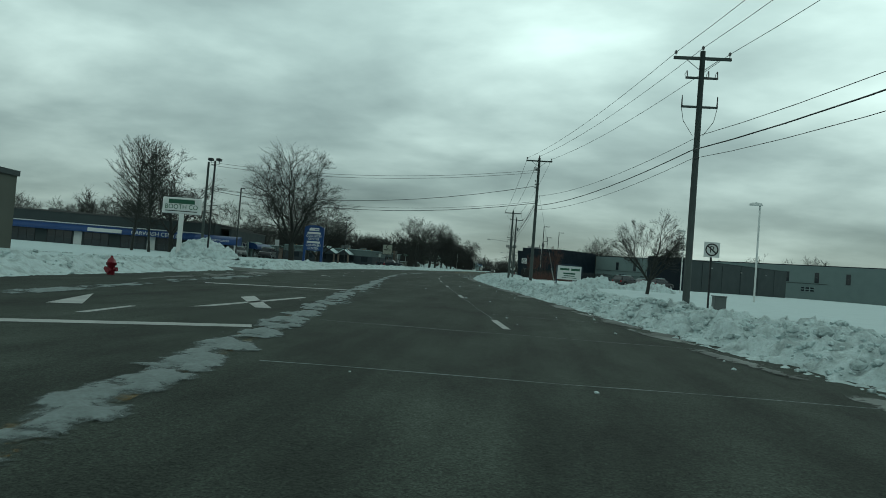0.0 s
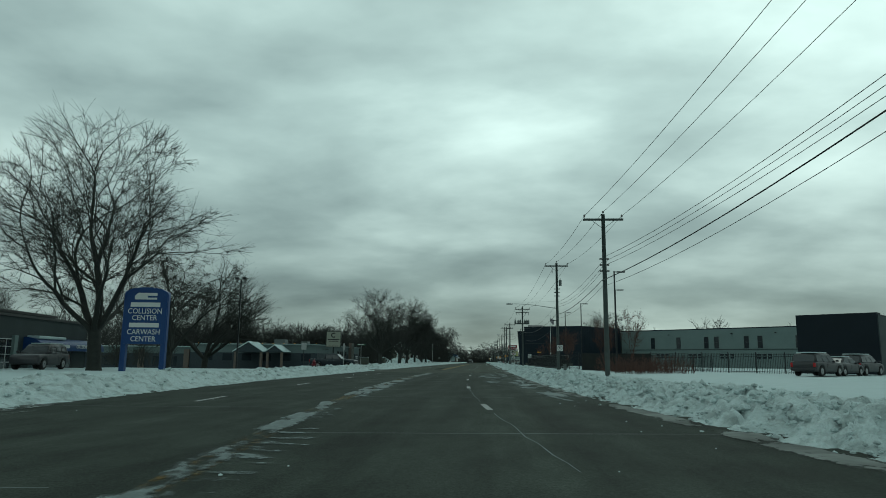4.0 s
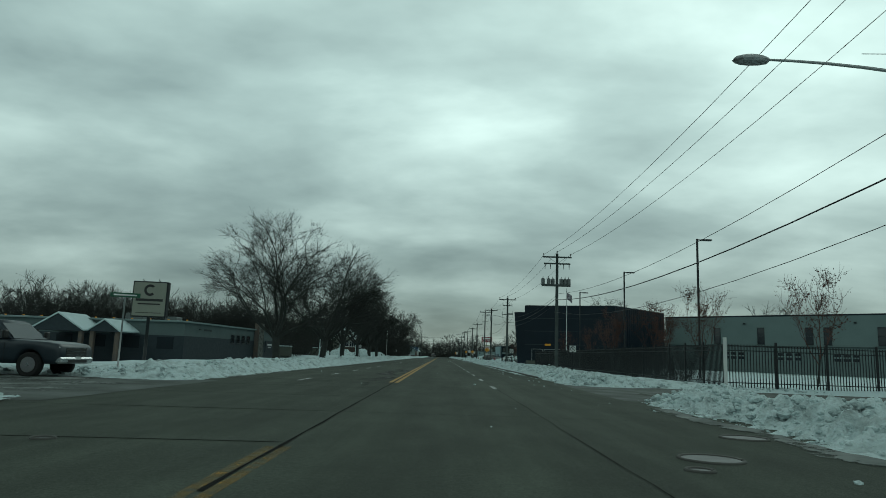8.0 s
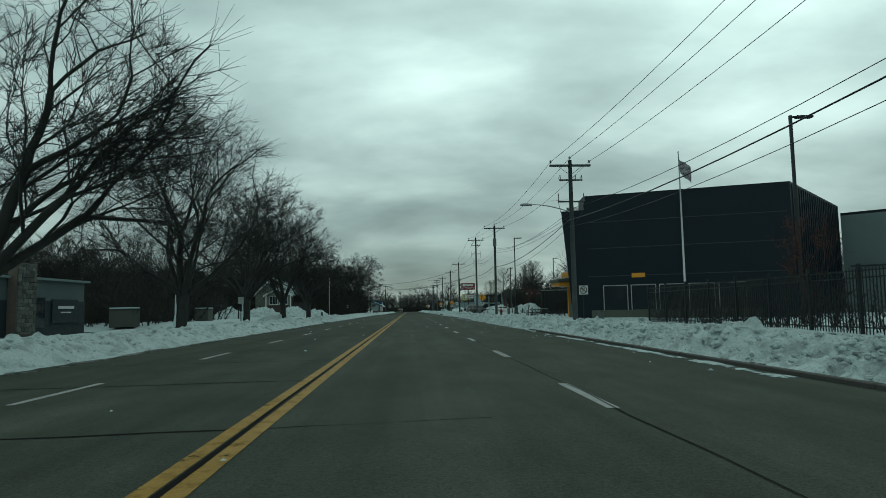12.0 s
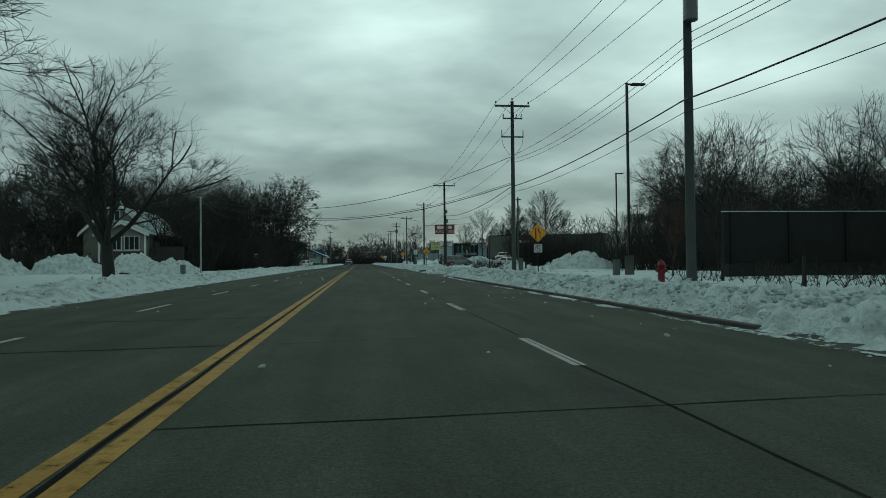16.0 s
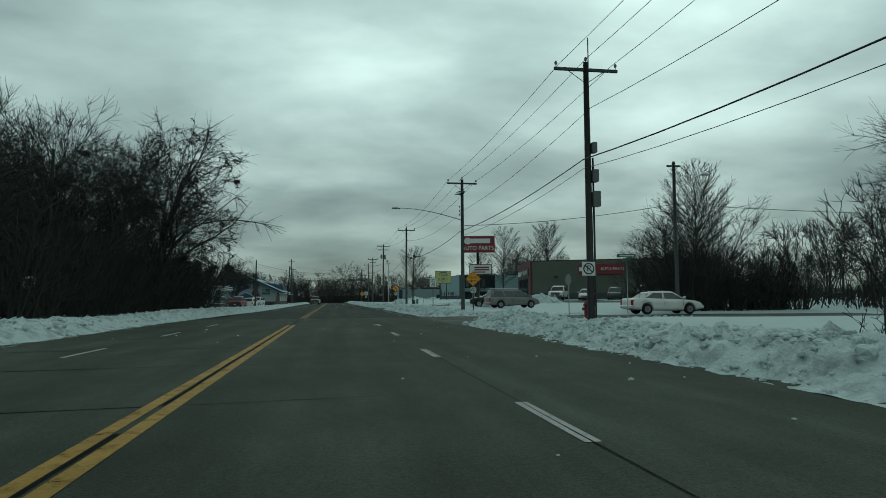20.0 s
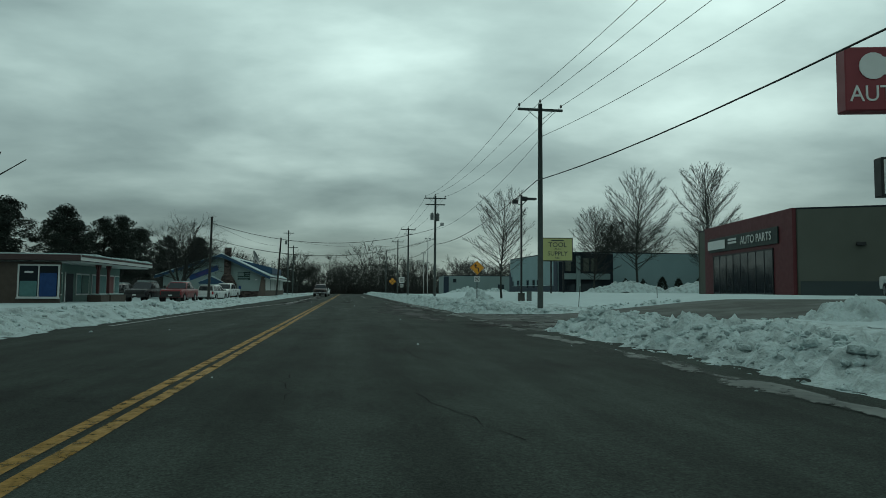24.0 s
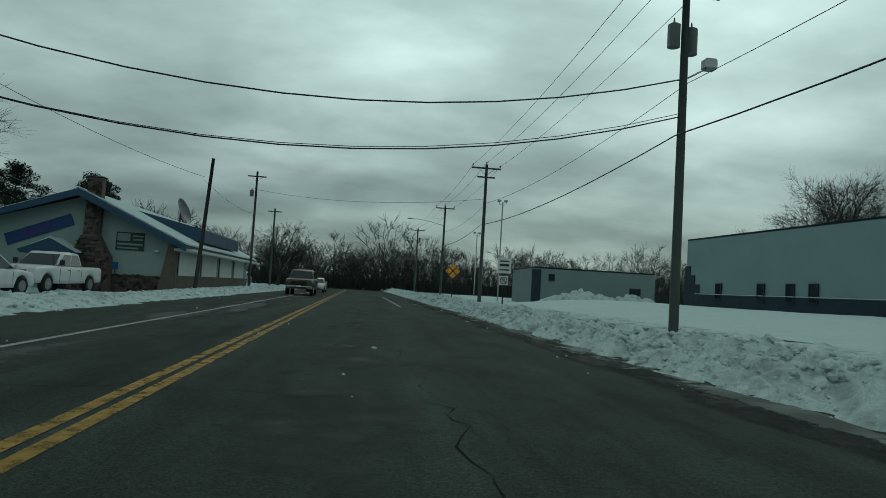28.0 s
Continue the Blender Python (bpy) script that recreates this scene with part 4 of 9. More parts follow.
def bare_tree(label, seed, height, group="", bark=None, twigs=None, **kw):
    lower, upper, tw = grow_tree(seed, height, **kw)
    t = thing("tree", label, "tree", group)
    for k in range(1 - min(s_[4] for s_ in lower)):
        raw("trunk", *tube_arrays([s_ for s_ in lower if s_[4] == -k], 0.02), bark or BARK, t, smooth=True)
    raw("crown", *tube_arrays(upper, tw), twigs or TWIG, t)
    return t


def leader_tree(label, seed, height, width, base, twig=0.011, limbs=34, group=""):
    """A bare tree with one straight leader and rising side branches."""
    r = random.Random(seed)
    stem, crown = [], []
    n = 14
    pts, d = [Vector((0, 0, -0.3))], Vector((0, 0, 1))
    for _ in range(n):
        d = (d + Vector((r.gauss(0, 0.035), r.gauss(0, 0.035), 0.12))).normalized()
        pts.append(pts[-1] + d * (height + 0.3) / n)
    thick = height * 0.0125
    girth = [max(twig, thick * (1 - k / n) ** 0.8) for k in range(n + 1)]
    for k in range(n):
        stem.append((pts[k], pts[k + 1], girth[k] * (1.3 if k == 0 else 1.0), girth[k + 1], 0))

    def shoots(p, d, length, count):
        for _ in range(count):
            q = p
            e = (d + Vector((r.gauss(0, 0.5), r.gauss(0, 0.5), r.gauss(0.05, 0.3)))).normalized()
            for j in range(2):
                e = (e + Vector((r.gauss(0, 0.14), r.gauss(0, 0.14), 0.04))).normalized()
                m = q + e * length * r.uniform(0.4, 0.65)
                crown.append((q, m, twig * (1 - 0.25 * j), twig * (0.75 - 0.2 * j), 3))
                q = m

    for k in range(limbs):
        u = (k + r.uniform(0, 0.9)) / limbs
        z = base + (height * 0.97 - base) * u
        f = (z + 0.3) / (height + 0.3) * n
        i = min(n - 1, int(f))
        root = pts[i].lerp(pts[i + 1], f - i)
        a = k * 2.4 + r.uniform(-0.5, 0.5)
        length = width * 0.50 * math.sin(math.pi * (0.22 + 0.73 * u)) ** 0.8 * r.uniform(0.75, 1.12) + 0.2
        d = Vector((math.cos(a), math.sin(a), r.uniform(0.25, 0.6) + 1.0 * u)).normalized()
        seg = max(2, int(length / 0.5))
        girth_0 = min(girth[i] * 0.55, twig * 1.3 + length * 0.011)
        p = root
        for j in range(seg):
            d = (d + Vector((r.gauss(0, 0.1), r.gauss(0, 0.1), 0.045))).normalized()
            q = p + d * length / seg
            g0, g1 = girth_0 * (1 - j / seg) + twig * j / seg, girth_0 * (1 - (j + 1) / seg) + twig * (j + 1) / seg
            crown.append((p, q, g0, g1, 2))
            if j:
                for s in (-1, 1):
                    side = Vector((-d.y, d.x, 0)) * s
                    e = (d + side * r.uniform(0.5, 0.9) + Vector((0, 0, r.uniform(-0.15, 0.25)))).normalized()
                    span = length * r.uniform(0.22, 0.4) * (1 - 0.5 * j / seg)
                    m = q + e * span * 0.5
                    w = m + (e + Vector((r.gauss(0, .1), r.gauss(0, .1), 0.12))).normalized() * span * 0.5
                    crown.append((q, m, twig * 1.2, twig, 3))
                    crown.append((m, w, twig, twig * 0.8, 3))
                    shoots(m, e, span * 0.55, 2)
                    shoots(w, e, span * 0.5, 3)
            p = q
        shoots(p, d, 0.55, 3)
    t = thing("tree", label, "tree", group)
    raw("trunk", *tube_arrays(stem, 0.02), BARK, t, smooth=True)
    raw("crown", *tube_arrays(crown, twig * 0.6), TWIG, t)
    return t


ELM = bare_tree("large bare street tree with forked limbs in the snow bank", 11, 12.6, "street trees along the west kerb", width=12.4, base=2.0, limbs=6, levels=6, trunk=0.32, twig=0.0088, twigs_per=6, side=0.68)
MAPLE = bare_tree("bare street tree with a round dense crown", 23, 12.2, "street trees along the west kerb", width=11.4, base=2.1, limbs=6, levels=6, trunk=0.30, twig=0.0088, lift=0.03, twigs_per=6, side=0.68)
ASH = bare_tree("bare spreading tree with fine drooping twigs", 37, 12.6, "", width=13.0, base=2.3, limbs=5, levels=5, trunk=0.27, twig=0.014, fall=0.35, lift=0.03, twigs_per=5, side=0.65)


def leaf_clumps(tree, seed, count, mat, size=0.07):
    """Dry leaves and seed tufts still hanging on the outer twigs."""
    r = random.Random(seed)
    crown = [c for c in tree.children if c.name.startswith("crown")][0]
    tips = crown.data.vertices
    verts, faces = [], []
    for _ in range(count):
        c = tips[r.randrange(len(tips))].co
        for _k in range(r.randint(2, 5)):
            o = len(verts)
            q = c + Vector((r.gauss(0, 0.1), r.gauss(0, 0.1), r.gauss(-0.05, 0.1)))
            for _j in range(3):
                verts.append(q + Vector((r.gauss(0, size), r.gauss(0, size), r.gauss(0, size))))
            faces.append((o, o + 1, o + 2))
    raw("leaves", verts, faces, mat, tree)


leaf_clumps(ASH, 3, 900, BRUSH)
YOUNG = leader_tree("small bare tree with a straight stem and an oval crown", 41, 7.9, 5.4, 1.9, 0.0075, 70)
SLIM = bare_tree("thin young tree with a few russet leaves", 53, 5.2, "", width=2.8, base=1.3, limbs=4, levels=3, trunk=0.05, twig=0.007, lift=0.14, spread=0.55, twigs=RED_BRUSH, twigs_per=3)
leaf_clumps(SLIM, 4, 300, RED_BRUSH, 0.034)
TALL = leader_tree("tall slender bare tree behind the shops", 67, 11.5, 6.8, 2.4, 0.0095, 90)
WOOD_A = bare_tree("bare woodland tree with tangled limbs", 71, 12.0, "woodland trees", width=10.5, base=2.4, limbs=4, levels=5, trunk=0.21, twig=0.012, lift=0.03, spread=0.9, twigs_per=3, side=0.42)
WOOD_B = bare_tree("bare many-stemmed woodland tree", 83, 10.5, "woodland trees", width=8.0, base=1.4, limbs=3, levels=4, trunk=0.16, twig=0.012, lift=0.03, stems=3, spread=0.95, twigs_per=3, side=0.45)


def plant(tree, x, y, turn=0, size=1.0, label="", z=0.1):
    m = Matrix.Translation((x, y, z + min(0.0, lift(x, y)))) @ Matrix.Rotation(radians(turn), 4, "Z")
    c = copy_thing(tree, m)
    c.scale = (size, size, size)
    if label:
        c["label"] = label
    return c


def move_to(tree, x, y, turn=0, size=1.0, z=0.1):
    tree.matrix_world = Matrix.Translation((x, y, z + min(0.0, lift(x, y)))) @ Matrix.Rotation(radians(turn), 4, "Z")
    tree.scale = (size, size, size)


plant(MAPLE, -11.5, 174.6, 40, 1.08)
plant(ELM, -12.5, 196.0, 200, 1.05)
plant(MAPLE, -12.2, 211.3, 130, 1.08)
plant(ELM, -11.6, 225.0, 75, 0.97)
plant(ELM, -21.4, 88.5, 60, 1.3, "tall bare tree behind the blue sign")
plant(MAPLE, -27.0, 119.5, 10, 1.12)
plant(ASH, -24.5, 105.5, 190, 1.0)
plant(ASH, -33.0, 74.0, 250, 1.02)
plant(TALL, -30.0, 60.0, 70, 1.05)
plant(TALL, -26.5, 57.5, 170, 0.98)
lot_tree = plant(MAPLE, 22.9, 43.3, 0, 0.5, "small round-crowned bare tree beside the snowy lot")
lot_tree.scale = (0.43, 0.43, 0.55)
plant(YOUNG, 15.0, 374.4, 110, 1.12)
plant(TALL, 30.6, 394.0, 15, 0.9)
plant(TALL, 44.6, 393.0, 80, 1.35)
plant(TALL, 49.0, 395.0, 140, 0.8)
plant(ELM, 52.0, 305.0, 50, 1.5, "very tall bare tree rising above the eastern woods")
plant(MAPLE, 50.0, 262.0, 150, 1.15, "tall bare tree rising above the eastern woods")
plant(MAPLE, 44.0, 250.0, 10, 1.05, "tall bare tree rising above the eastern woods")
plant(TALL, 31.0, 314.0, 10, 1.0, "slender bare tree beside the side street")
plant(MAPLE, 48.0, 434.0, 70, 1.3, "broad bare tree behind the tool supply building")
plant(ELM, 55.0, 440.0, 170, 1.2, "broad bare tree behind the tool supply building")
plant(MAPLE, 60.0, 455.0, 33, 0.8)
plant(MAPLE, 68.0, 458.0, 93, 0.75)
plant(MAPLE, -17.0, 398.0, 93, 0.85, "bare tree beside the parked trucks")
plant(MAPLE, -9.5, 470.0, 60, 0.8)
for x, y, a, s in ((16.5, 137, 0, 1.0), (17.2, 146, 50, 0.95), (18.0, 152, 120, 1.05), (16.8, 160, 200, 0.9), (17.5, 170, 250, 0.85), (16.5, 178, 300, 0.8), (18.2, 120, 20, 1.05), (19.5, 113, 90, 1.15), (20.5, 133, 150, 1.1), (17.0, 240.5, 40, 0.7), (21.0, 241, 140, 0.7)):
    plant(SLIM, x, y, a, s)
move_to(ELM, -12.6, 158.5, 0, 0.97)
move_to(MAPLE, -12.5, 248.6, 300, 1.02)
move_to(ASH, -11.0, 315.8, 30, 1.12)
move_to(YOUNG, 35.3, 392.0, 30, 1.72, 0.2)
move_to(SLIM, 16.0, 155.5, 70, 1.0)
move_to(TALL, 42.0, 340.0, 0, 0.9)


def trunk_snow(x, y, z1, r, turn):
    """A ragged streak of wind-blown snow on one side of a trunk."""
    rr = random.Random(int(y))
    bm = bmesh.new()
    rows = []
    n = 14
    for k in range(n + 1):
        u = k / n
        wide = 0.34 * (1 - 0.6 * u) * rr.uniform(0.6, 1.2)
        rad = r * (1.42 - 0.34 * min(1.0, u * 3))
        rows.append([bm.verts.new((math.cos(radians(turn) + a * wide) * (rad + 0.035 * (1 - a * a)), math.sin(radians(turn) + a * wide) * (rad + 0.035 * (1 - a * a)), 0.2 + (z1 - 0.2) * u)) for a in (-1, -0.5, 0, 0.5, 1)])
    for p, q in zip(rows, rows[1:]):
        for k in range(4):
            bm.faces.new((p[k], p[k + 1], q[k + 1], q[k]))
    ob = part("trunk_snow", bm, SNOW, None)
    ob.location = (x, y, 0.1)
    tagged(ob, "streak of snow plastered on a tree trunk", "snow")


for x, y, z1 in ((-11.5, 174.6, 2.3), (-12.5, 196.0, 2.4), (-12.2, 211.3, 2.2), (-11.6, 225.0, 2.2)):
    trunk_snow(x, y, z1, 0.32, 235)
rng = random.Random(5)
# woods on both sides, nearest rows as single trees
for k in range(18):
    x, y = -12.0 - rng.random() * 17, 292 + k * 2.5 + rng.uniform(-2, 2)
    tree, turn, size = rng.choice((WOOD_A, WOOD_B)), rng.uniform(0, 360), rng.uniform(0.92, 1.2)
    if y < 330.5:
        plant(tree, x, y, turn, size * (0.82 + 0.22 * smooth_step(298, 312, y)))
for k in range(34):
    x, y = 27 + rng.random() * 28, 248 + k * 1.9 + rng.uniform(-2, 2)
    if 274 < y < 312 and x < 44:
        x += 20
    plant(rng.choice((WOOD_A, WOOD_B)), x, y, rng.uniform(0, 360), rng.uniform(0.7, 1.12))
for x, y, s in ((-17, 289, 0.8), (-20, 287, 0.95), (-15, 293, 0.9), (-30, 292, 1.1), (-34, 296, 1.1), (-17, 297, 1.1), (27.5, 307.5, 0.85), (30, 309, 0.75), (26.0, 311, 0.6), (-34, 275, 0.9), (-36, 285, 0.95), (-31, 300, 0.8), (-36, 250, 0.9), (-30, 240, 0.9), (-40, 236, 0.9)):
    plant(rng.choice((WOOD_A, WOOD_B)), x, y, rng.uniform(0, 360), s)
move_to(WOOD_A, -20.0, 310.0, 10, 1.0)
move_to(WOOD_B, 34.0, 268.0, 10, 0.9)


def far_woods(name, label, spots, seed, mat=TWIG, twig=0.024):
    """A distant stand of bare trees in one piece."""
    r = random.Random(seed)
    kinds = [grow_tree(seed + k, 10.0, 6.8, 1.2, limbs=3, levels=3, trunk=0.15, twig=twig, lift=0.05, spread=0.9, side=0.6, twigs_per=4) for k in range(4)]
    shapes = [tube_arrays(lo + up, tw) for lo, up, tw in kinds]
    verts, faces = [], []
    for x, y, h in spots:
        v, f = r.choice(shapes)
        a, s, o = r.uniform(0, math.tau), h / 10.0, len(verts)
        ca, sa = math.cos(a) * s, math.sin(a) * s
        verts += [(x + p.x * ca - p.y * sa, y + p.x * sa + p.y * ca, p.z * s) for p in v]
        faces += [tuple(i + o for i in q) for q in f]
        # undergrowth round the foot
        under = []
        for _ in range(34):
            p = Vector((x + r.gauss(0, 2.6), y + r.gauss(0, 2.6), 0.0))
            d = Vector((r.gauss(0, 0.4), r.gauss(0, 0.4), 1)).normalized()
            q = p + d * r.uniform(0.8, 2.2)
            under.append((p, q, 0.05, 0.04, 3))
            for _k in range(3):
                under.append((q, q + (d + Vector((r.gauss(0, .6), r.gauss(0, .6), r.gauss(0, .3)))).normalized() * r.uniform(0.5, 1.3), 0.04, 0.02, 4))
        v, f = tube_arrays(under, 0.02)
        o = len(verts)
        verts += v
        faces += [tuple(i + o for i in q) for q in f]
    return tagged(raw(name, verts, faces, mat), label, "trees", kind="stuff")


def scatter(n, x0, x1, y0, y1, h0, h1, seed):
    r = random.Random(seed)
    return [(r.uniform(x0, x1), r.uniform(y0, y1), r.uniform(h0, h1)) for _ in range(n)]


far_woods("far_woods", "distant bare woods beyond the end of the street", scatter(210, -80, 80, 500, 570, 7, 13, 1) + [(-2, 500, 12), (7, 498, 15), (14, 500, 12.5), (-14, 502, 11)], 101)
far_woods("far_woods", "distant bare woods behind the low buildings", scatter(120, -120, -58, 216, 275, 8, 13, 2), 111)
far_woods("far_woods", "distant bare woods behind the car wash", scatter(60, -110, -45, 95, 150, 7, 11, 3), 121)
far_woods("far_woods", "distant bare trees behind the warehouses", scatter(50, 60, 170, 215, 300, 9, 14, 4), 131)
far_woods("far_woods", "bare woods behind the eastern lots", scatter(60, 45, 110, 235, 345, 8, 14, 5), 141)
far_woods("far_woods", "bare trees behind the western yards", scatter(80, -75, -30, 226, 300, 8, 13, 6), 151)
far_woods("far_woods", "bare woods behind the western hedge", scatter(90, -60, -20, 288, 350, 9, 13.5, 7), 161)
far_woods("far_woods", "distant trees on both sides of the street", scatter(45, -60, -22, 452, 500, 7, 12, 8) + scatter(40, 26, 80, 455, 510, 6, 10, 9), 171)
far_woods("far_woods", "bare trees behind the parts shop", scatter(25, 50, 110, 365, 400, 8, 13, 10), 181)


def thicket(name, label, mat, count, x0, x1, y0, y1, h0, h1, seed, twig=0.012, lean=0.35):
    """Undergrowth: a tangle of thin stems with side shoots."""
    r = random.Random(seed)
    segs = []
    for _ in range(count):
        p = Vector((r.uniform(x0, x1), r.uniform(y0, y1), 0.0))
        h = r.uniform(h0, h1)
        d = Vector((r.gauss(0, lean), r.gauss(0, lean), 1)).normalized()
        q = p
        for i in range(3):
            d = (d + Vector((r.gauss(0, .18), r.gauss(0, .18), 0.05))).normalized()
            e = q + d * h / 3
            segs.append((q, e, twig * 1.6 - i * twig * 0.3, twig * 1.3 - i * twig * 0.3, 3))
            for _k in range(3):
                s = (d + Vector((r.gauss(0, .7), r.gauss(0, .7), r.gauss(0.1, .4)))).normalized()
                segs.append((e, e + s * h * r.uniform(0.15, 0.34), twig, twig * 0.6, 4))
            q = e
    return tagged(raw(name, *tube_arrays(segs, twig * 0.6), mat), label, "brush", kind="stuff")


thicket("thicket", "dark dense undergrowth along the edge of the woods", BRUSH, 2600, -24, -9.6, 290, 336, 1.4, 5.4, 7, 0.020)
thicket("thicket", "dark dense undergrowth behind the eastern lots", BRUSH, 2000, 24, 46, 246, 273, 1.5, 5.0, 8, 0.022)
thicket("thicket", "dark brush beside the side street", BRUSH, 900, 25, 36, 306, 313, 1.2, 4.6, 9, 0.02)
thicket("thicket", "dark hedge behind the western yards", BRUSH, 900, -60, -30, 250, 300, 1.0, 3.8, 10, 0.03)
thicket("thicket", "dark dense undergrowth beside the house", BRUSH, 900, -34, -15, 285, 298, 1.4, 5.0, 19, 0.02)
thicket("thicket", "dark brush behind the lodge lot", BRUSH, 1900, -80, -24, 222, 250, 1.5, 4.8, 11, 0.035)
thicket("thicket", "dark low woods edge at the end of the street", TWIG, 2400, -70, 70, 490, 504, 1.5, 5.0, 16, 0.04)
thicket("thicket", "dark low brush behind the snowy side lot", BRUSH, 900, 46, 62, 274, 316, 1.5, 4.5, 17, 0.03)
thicket("russet_bushes", "russet twiggy bushes poking through the snow by the fence", RED_BRUSH, 420, 15.6, 22.0, 98, 112, 0.6, 1.6, 12, 0.010)
# brush added behind the pickets to darken the view through them
thicket("added_fence_brush", "dark leafless brush added behind the yard fence to darken it", BRUSH, 650, 14.8, 16.6, 138, 190, 0.7, 1.9, 18, 0.012)
thicket("dry_stems", "dry brown stems standing in the snow", BRUSH, 260, 14.0, 20.0, 219, 236, 0.35, 0.9, 13, 0.009, 0.5)
thicket("dry_shrub", "leafless twiggy shrub in the snow bank", BRUSH, 130, 12.5, 15.5, 271, 276, 0.6, 1.3, 14, 0.009, 0.45)
thicket("dry_shrub", "leafless twiggy shrub beside the driveway", BRUSH, 70, 11.5, 14, 266, 268.5, 0.4, 0.9, 15, 0.009, 0.45)


def conifer(label, height, seed, group):
    r = random.Random(seed)
    t = thing("pine_tree", label, "tree", group)
    part("trunk", tube([(0, 0, -0.2), (0.05, 0, height * 0.9)], [height * 0.022, 0.03], 7), BARK, t)
    verts, faces = [], []
    for k in range(52):      # pads of needles at the ends of the limbs
        u = (k + r.random()) / 52
        z = height * (0.30 + 0.68 * u)
        reach = height * 0.31 * (1 - u) ** 0.5 * (0.5 + 0.5 * min(1.0, u * 3.5)) * r.uniform(0.3, 1.2)
        a = k * 2.4 + r.uniform(-0.5, 0.5)
        c = Vector((math.cos(a) * reach, math.sin(a) * reach, z))
        pad = height * r.uniform(0.05, 0.105)
        for _k in range(230):
            q = Vector((r.gauss(0, 1), r.gauss(0, 1), r.gauss(0, 1))).normalized() * pad * r.random() ** 0.4
            q.z *= 0.55
            size = r.uniform(0.12, 0.30)
            d1 = Vector((r.gauss(0, 1), r.gauss(0, 1), r.gauss(0.3, .6))).normalized() * size
            d2 = Vector((r.gauss(0, 1), r.gauss(0, 1), r.gauss(0, .6))).normalized() * size * 0.55
            o = len(verts)
            verts += [c + q - d1 * 0.3, c + q + d2, c + q + d1]
            faces.append((o, o + 1, o + 2))
        limb = tube([(0, 0, z - reach * 0.35), tuple(c * 0.6 + Vector((0, 0, z * 0.4 - reach * 0.1))), tuple(c)], [0.06, 0.045, 0.02], 4)
        part("limb", limb, BARK, t)
    raw("crown", verts, faces, CONIFER, t)
    return t


PINE = conifer("dark green pine with an uneven crown", 10.5, 3, "pines behind the tavern")
for x, y, a, s in ((-33, 428, 40, 1.2), (-27, 432, 90, 0.92), (-38, 420, 150, 1.25), (-31, 415, 220, 1.05), (-44, 416, 10, 1.3), (-24, 440, 60, 0.95), (-26, 448, 30, 1.0), (-40, 402, 200, 1.08), (-36, 396, 260, 1.05), (-30, 402, 310, 0.9), (-46, 398, 30, 1.1), (-50, 405, 70, 1.1), (-34, 408, 130, 1.0), (-43, 405, 100, 1.1), (-27, 410, 40, 0.85), (58, 476, 30, 0.85), (62, 478, 80, 0.8), (-27, 242, 70, 0.75), (-24, 256, 70, 0.6)):
    plant(PINE, x, y, a, s)
move_to(PINE, -29, 424, 0, 1.0)


def evergreen_shrub(x, y, h, seed):
    r = random.Random(seed)
    t = thing("shrub", "dark clipped evergreen shrub against the white wall", "shrub", "shrubs along the white wall", pose(x, y, 0.1 + lift(x, y) * 0.8))
    verts, faces = [], []
    for _ in range(700):
        u = r.random()
        rad = h * 0.42 * (1 - u) ** 0.6 * r.uniform(0.75, 1.05)
        a = r.uniform(0, math.tau)
        c = Vector((math.cos(a) * rad, math.sin(a) * rad, h * u))
        o = len(verts)
        verts += [c + Vector((r.gauss(0, 0.09), r.gauss(0, 0.09), r.gauss(0, 0.11))) for _k in range(3)]
        faces.append((o, o + 1, o + 2))
    raw("foliage", verts, faces, CONIFER, t)
    part("stem", tube([(0, 0, -0.2), (0, 0, h * 0.7)], [0.05, 0.02], 6), BARK, t)
    return t


for k, (x, h) in enumerate(((36.2, 1.9), (38.5, 1.8), (41.0, 2.2), (43.2, 2.0), (46.0, 2.1))):
    evergreen_shrub(x, 397.6, h, 60 + k)


def bird_nest(x, y, z, s):
    segs = []
    r = random.Random(int(x * 10 + y))
    for _ in range(120):
        a = r.uniform(0, math.tau)
        c = Vector((math.cos(a) * s * 0.6, math.sin(a) * s * 0.6, r.uniform(-s * .5, s * .4)))
        d = Vector((-math.sin(a) + r.gauss(0, .4), math.cos(a) + r.gauss(0, .4), r.gauss(0, .3))).normalized()
        segs.append((c - d * s * .4, c + d * s * .4, s * .1, s * .08, 4))
    ob = raw("squirrel_nest", *tube_arrays(segs, 0.02), BRUSH)
    ob.location = (x, y, z)
    tagged(ob, "dark leafy nest in the bare branches", "nest")


bird_nest(-5.5, 316.1, 10.2, 0.27)
bird_nest(-14.0, 309.0, 10.6, 0.32)


# ---- poles, wires and street furniture ----
def insulator(parent, x, y, z, s=1.0):
    bm = bmesh.new()
    add_tube(bm, [(x, y, z), (x, y, z + 0.1 * s)], [0.015, 0.015], 5)
    add_tube(bm, [(x, y, z + 0.08 * s), (x, y, z + 0.16 * s), (x, y, z + 0.22 * s)], [0.05, 0.065, 0.03], 6)
    return part("insulator", bm, CERAMIC, parent)


def crossarm(parent, z, half, y=0.0, braces=True):
    part("crossarm", box(-half, half, y - 0.05, y + 0.05, z - 0.06, z + 0.06, 0.01), WOOD_POLE, parent)
    if braces:
        for s in (-1, 1):
            part("brace", tube([(s * half * 0.55, y, z - 0.06), (0, y, z - 0.55)], 0.016, 5), STEEL, parent)


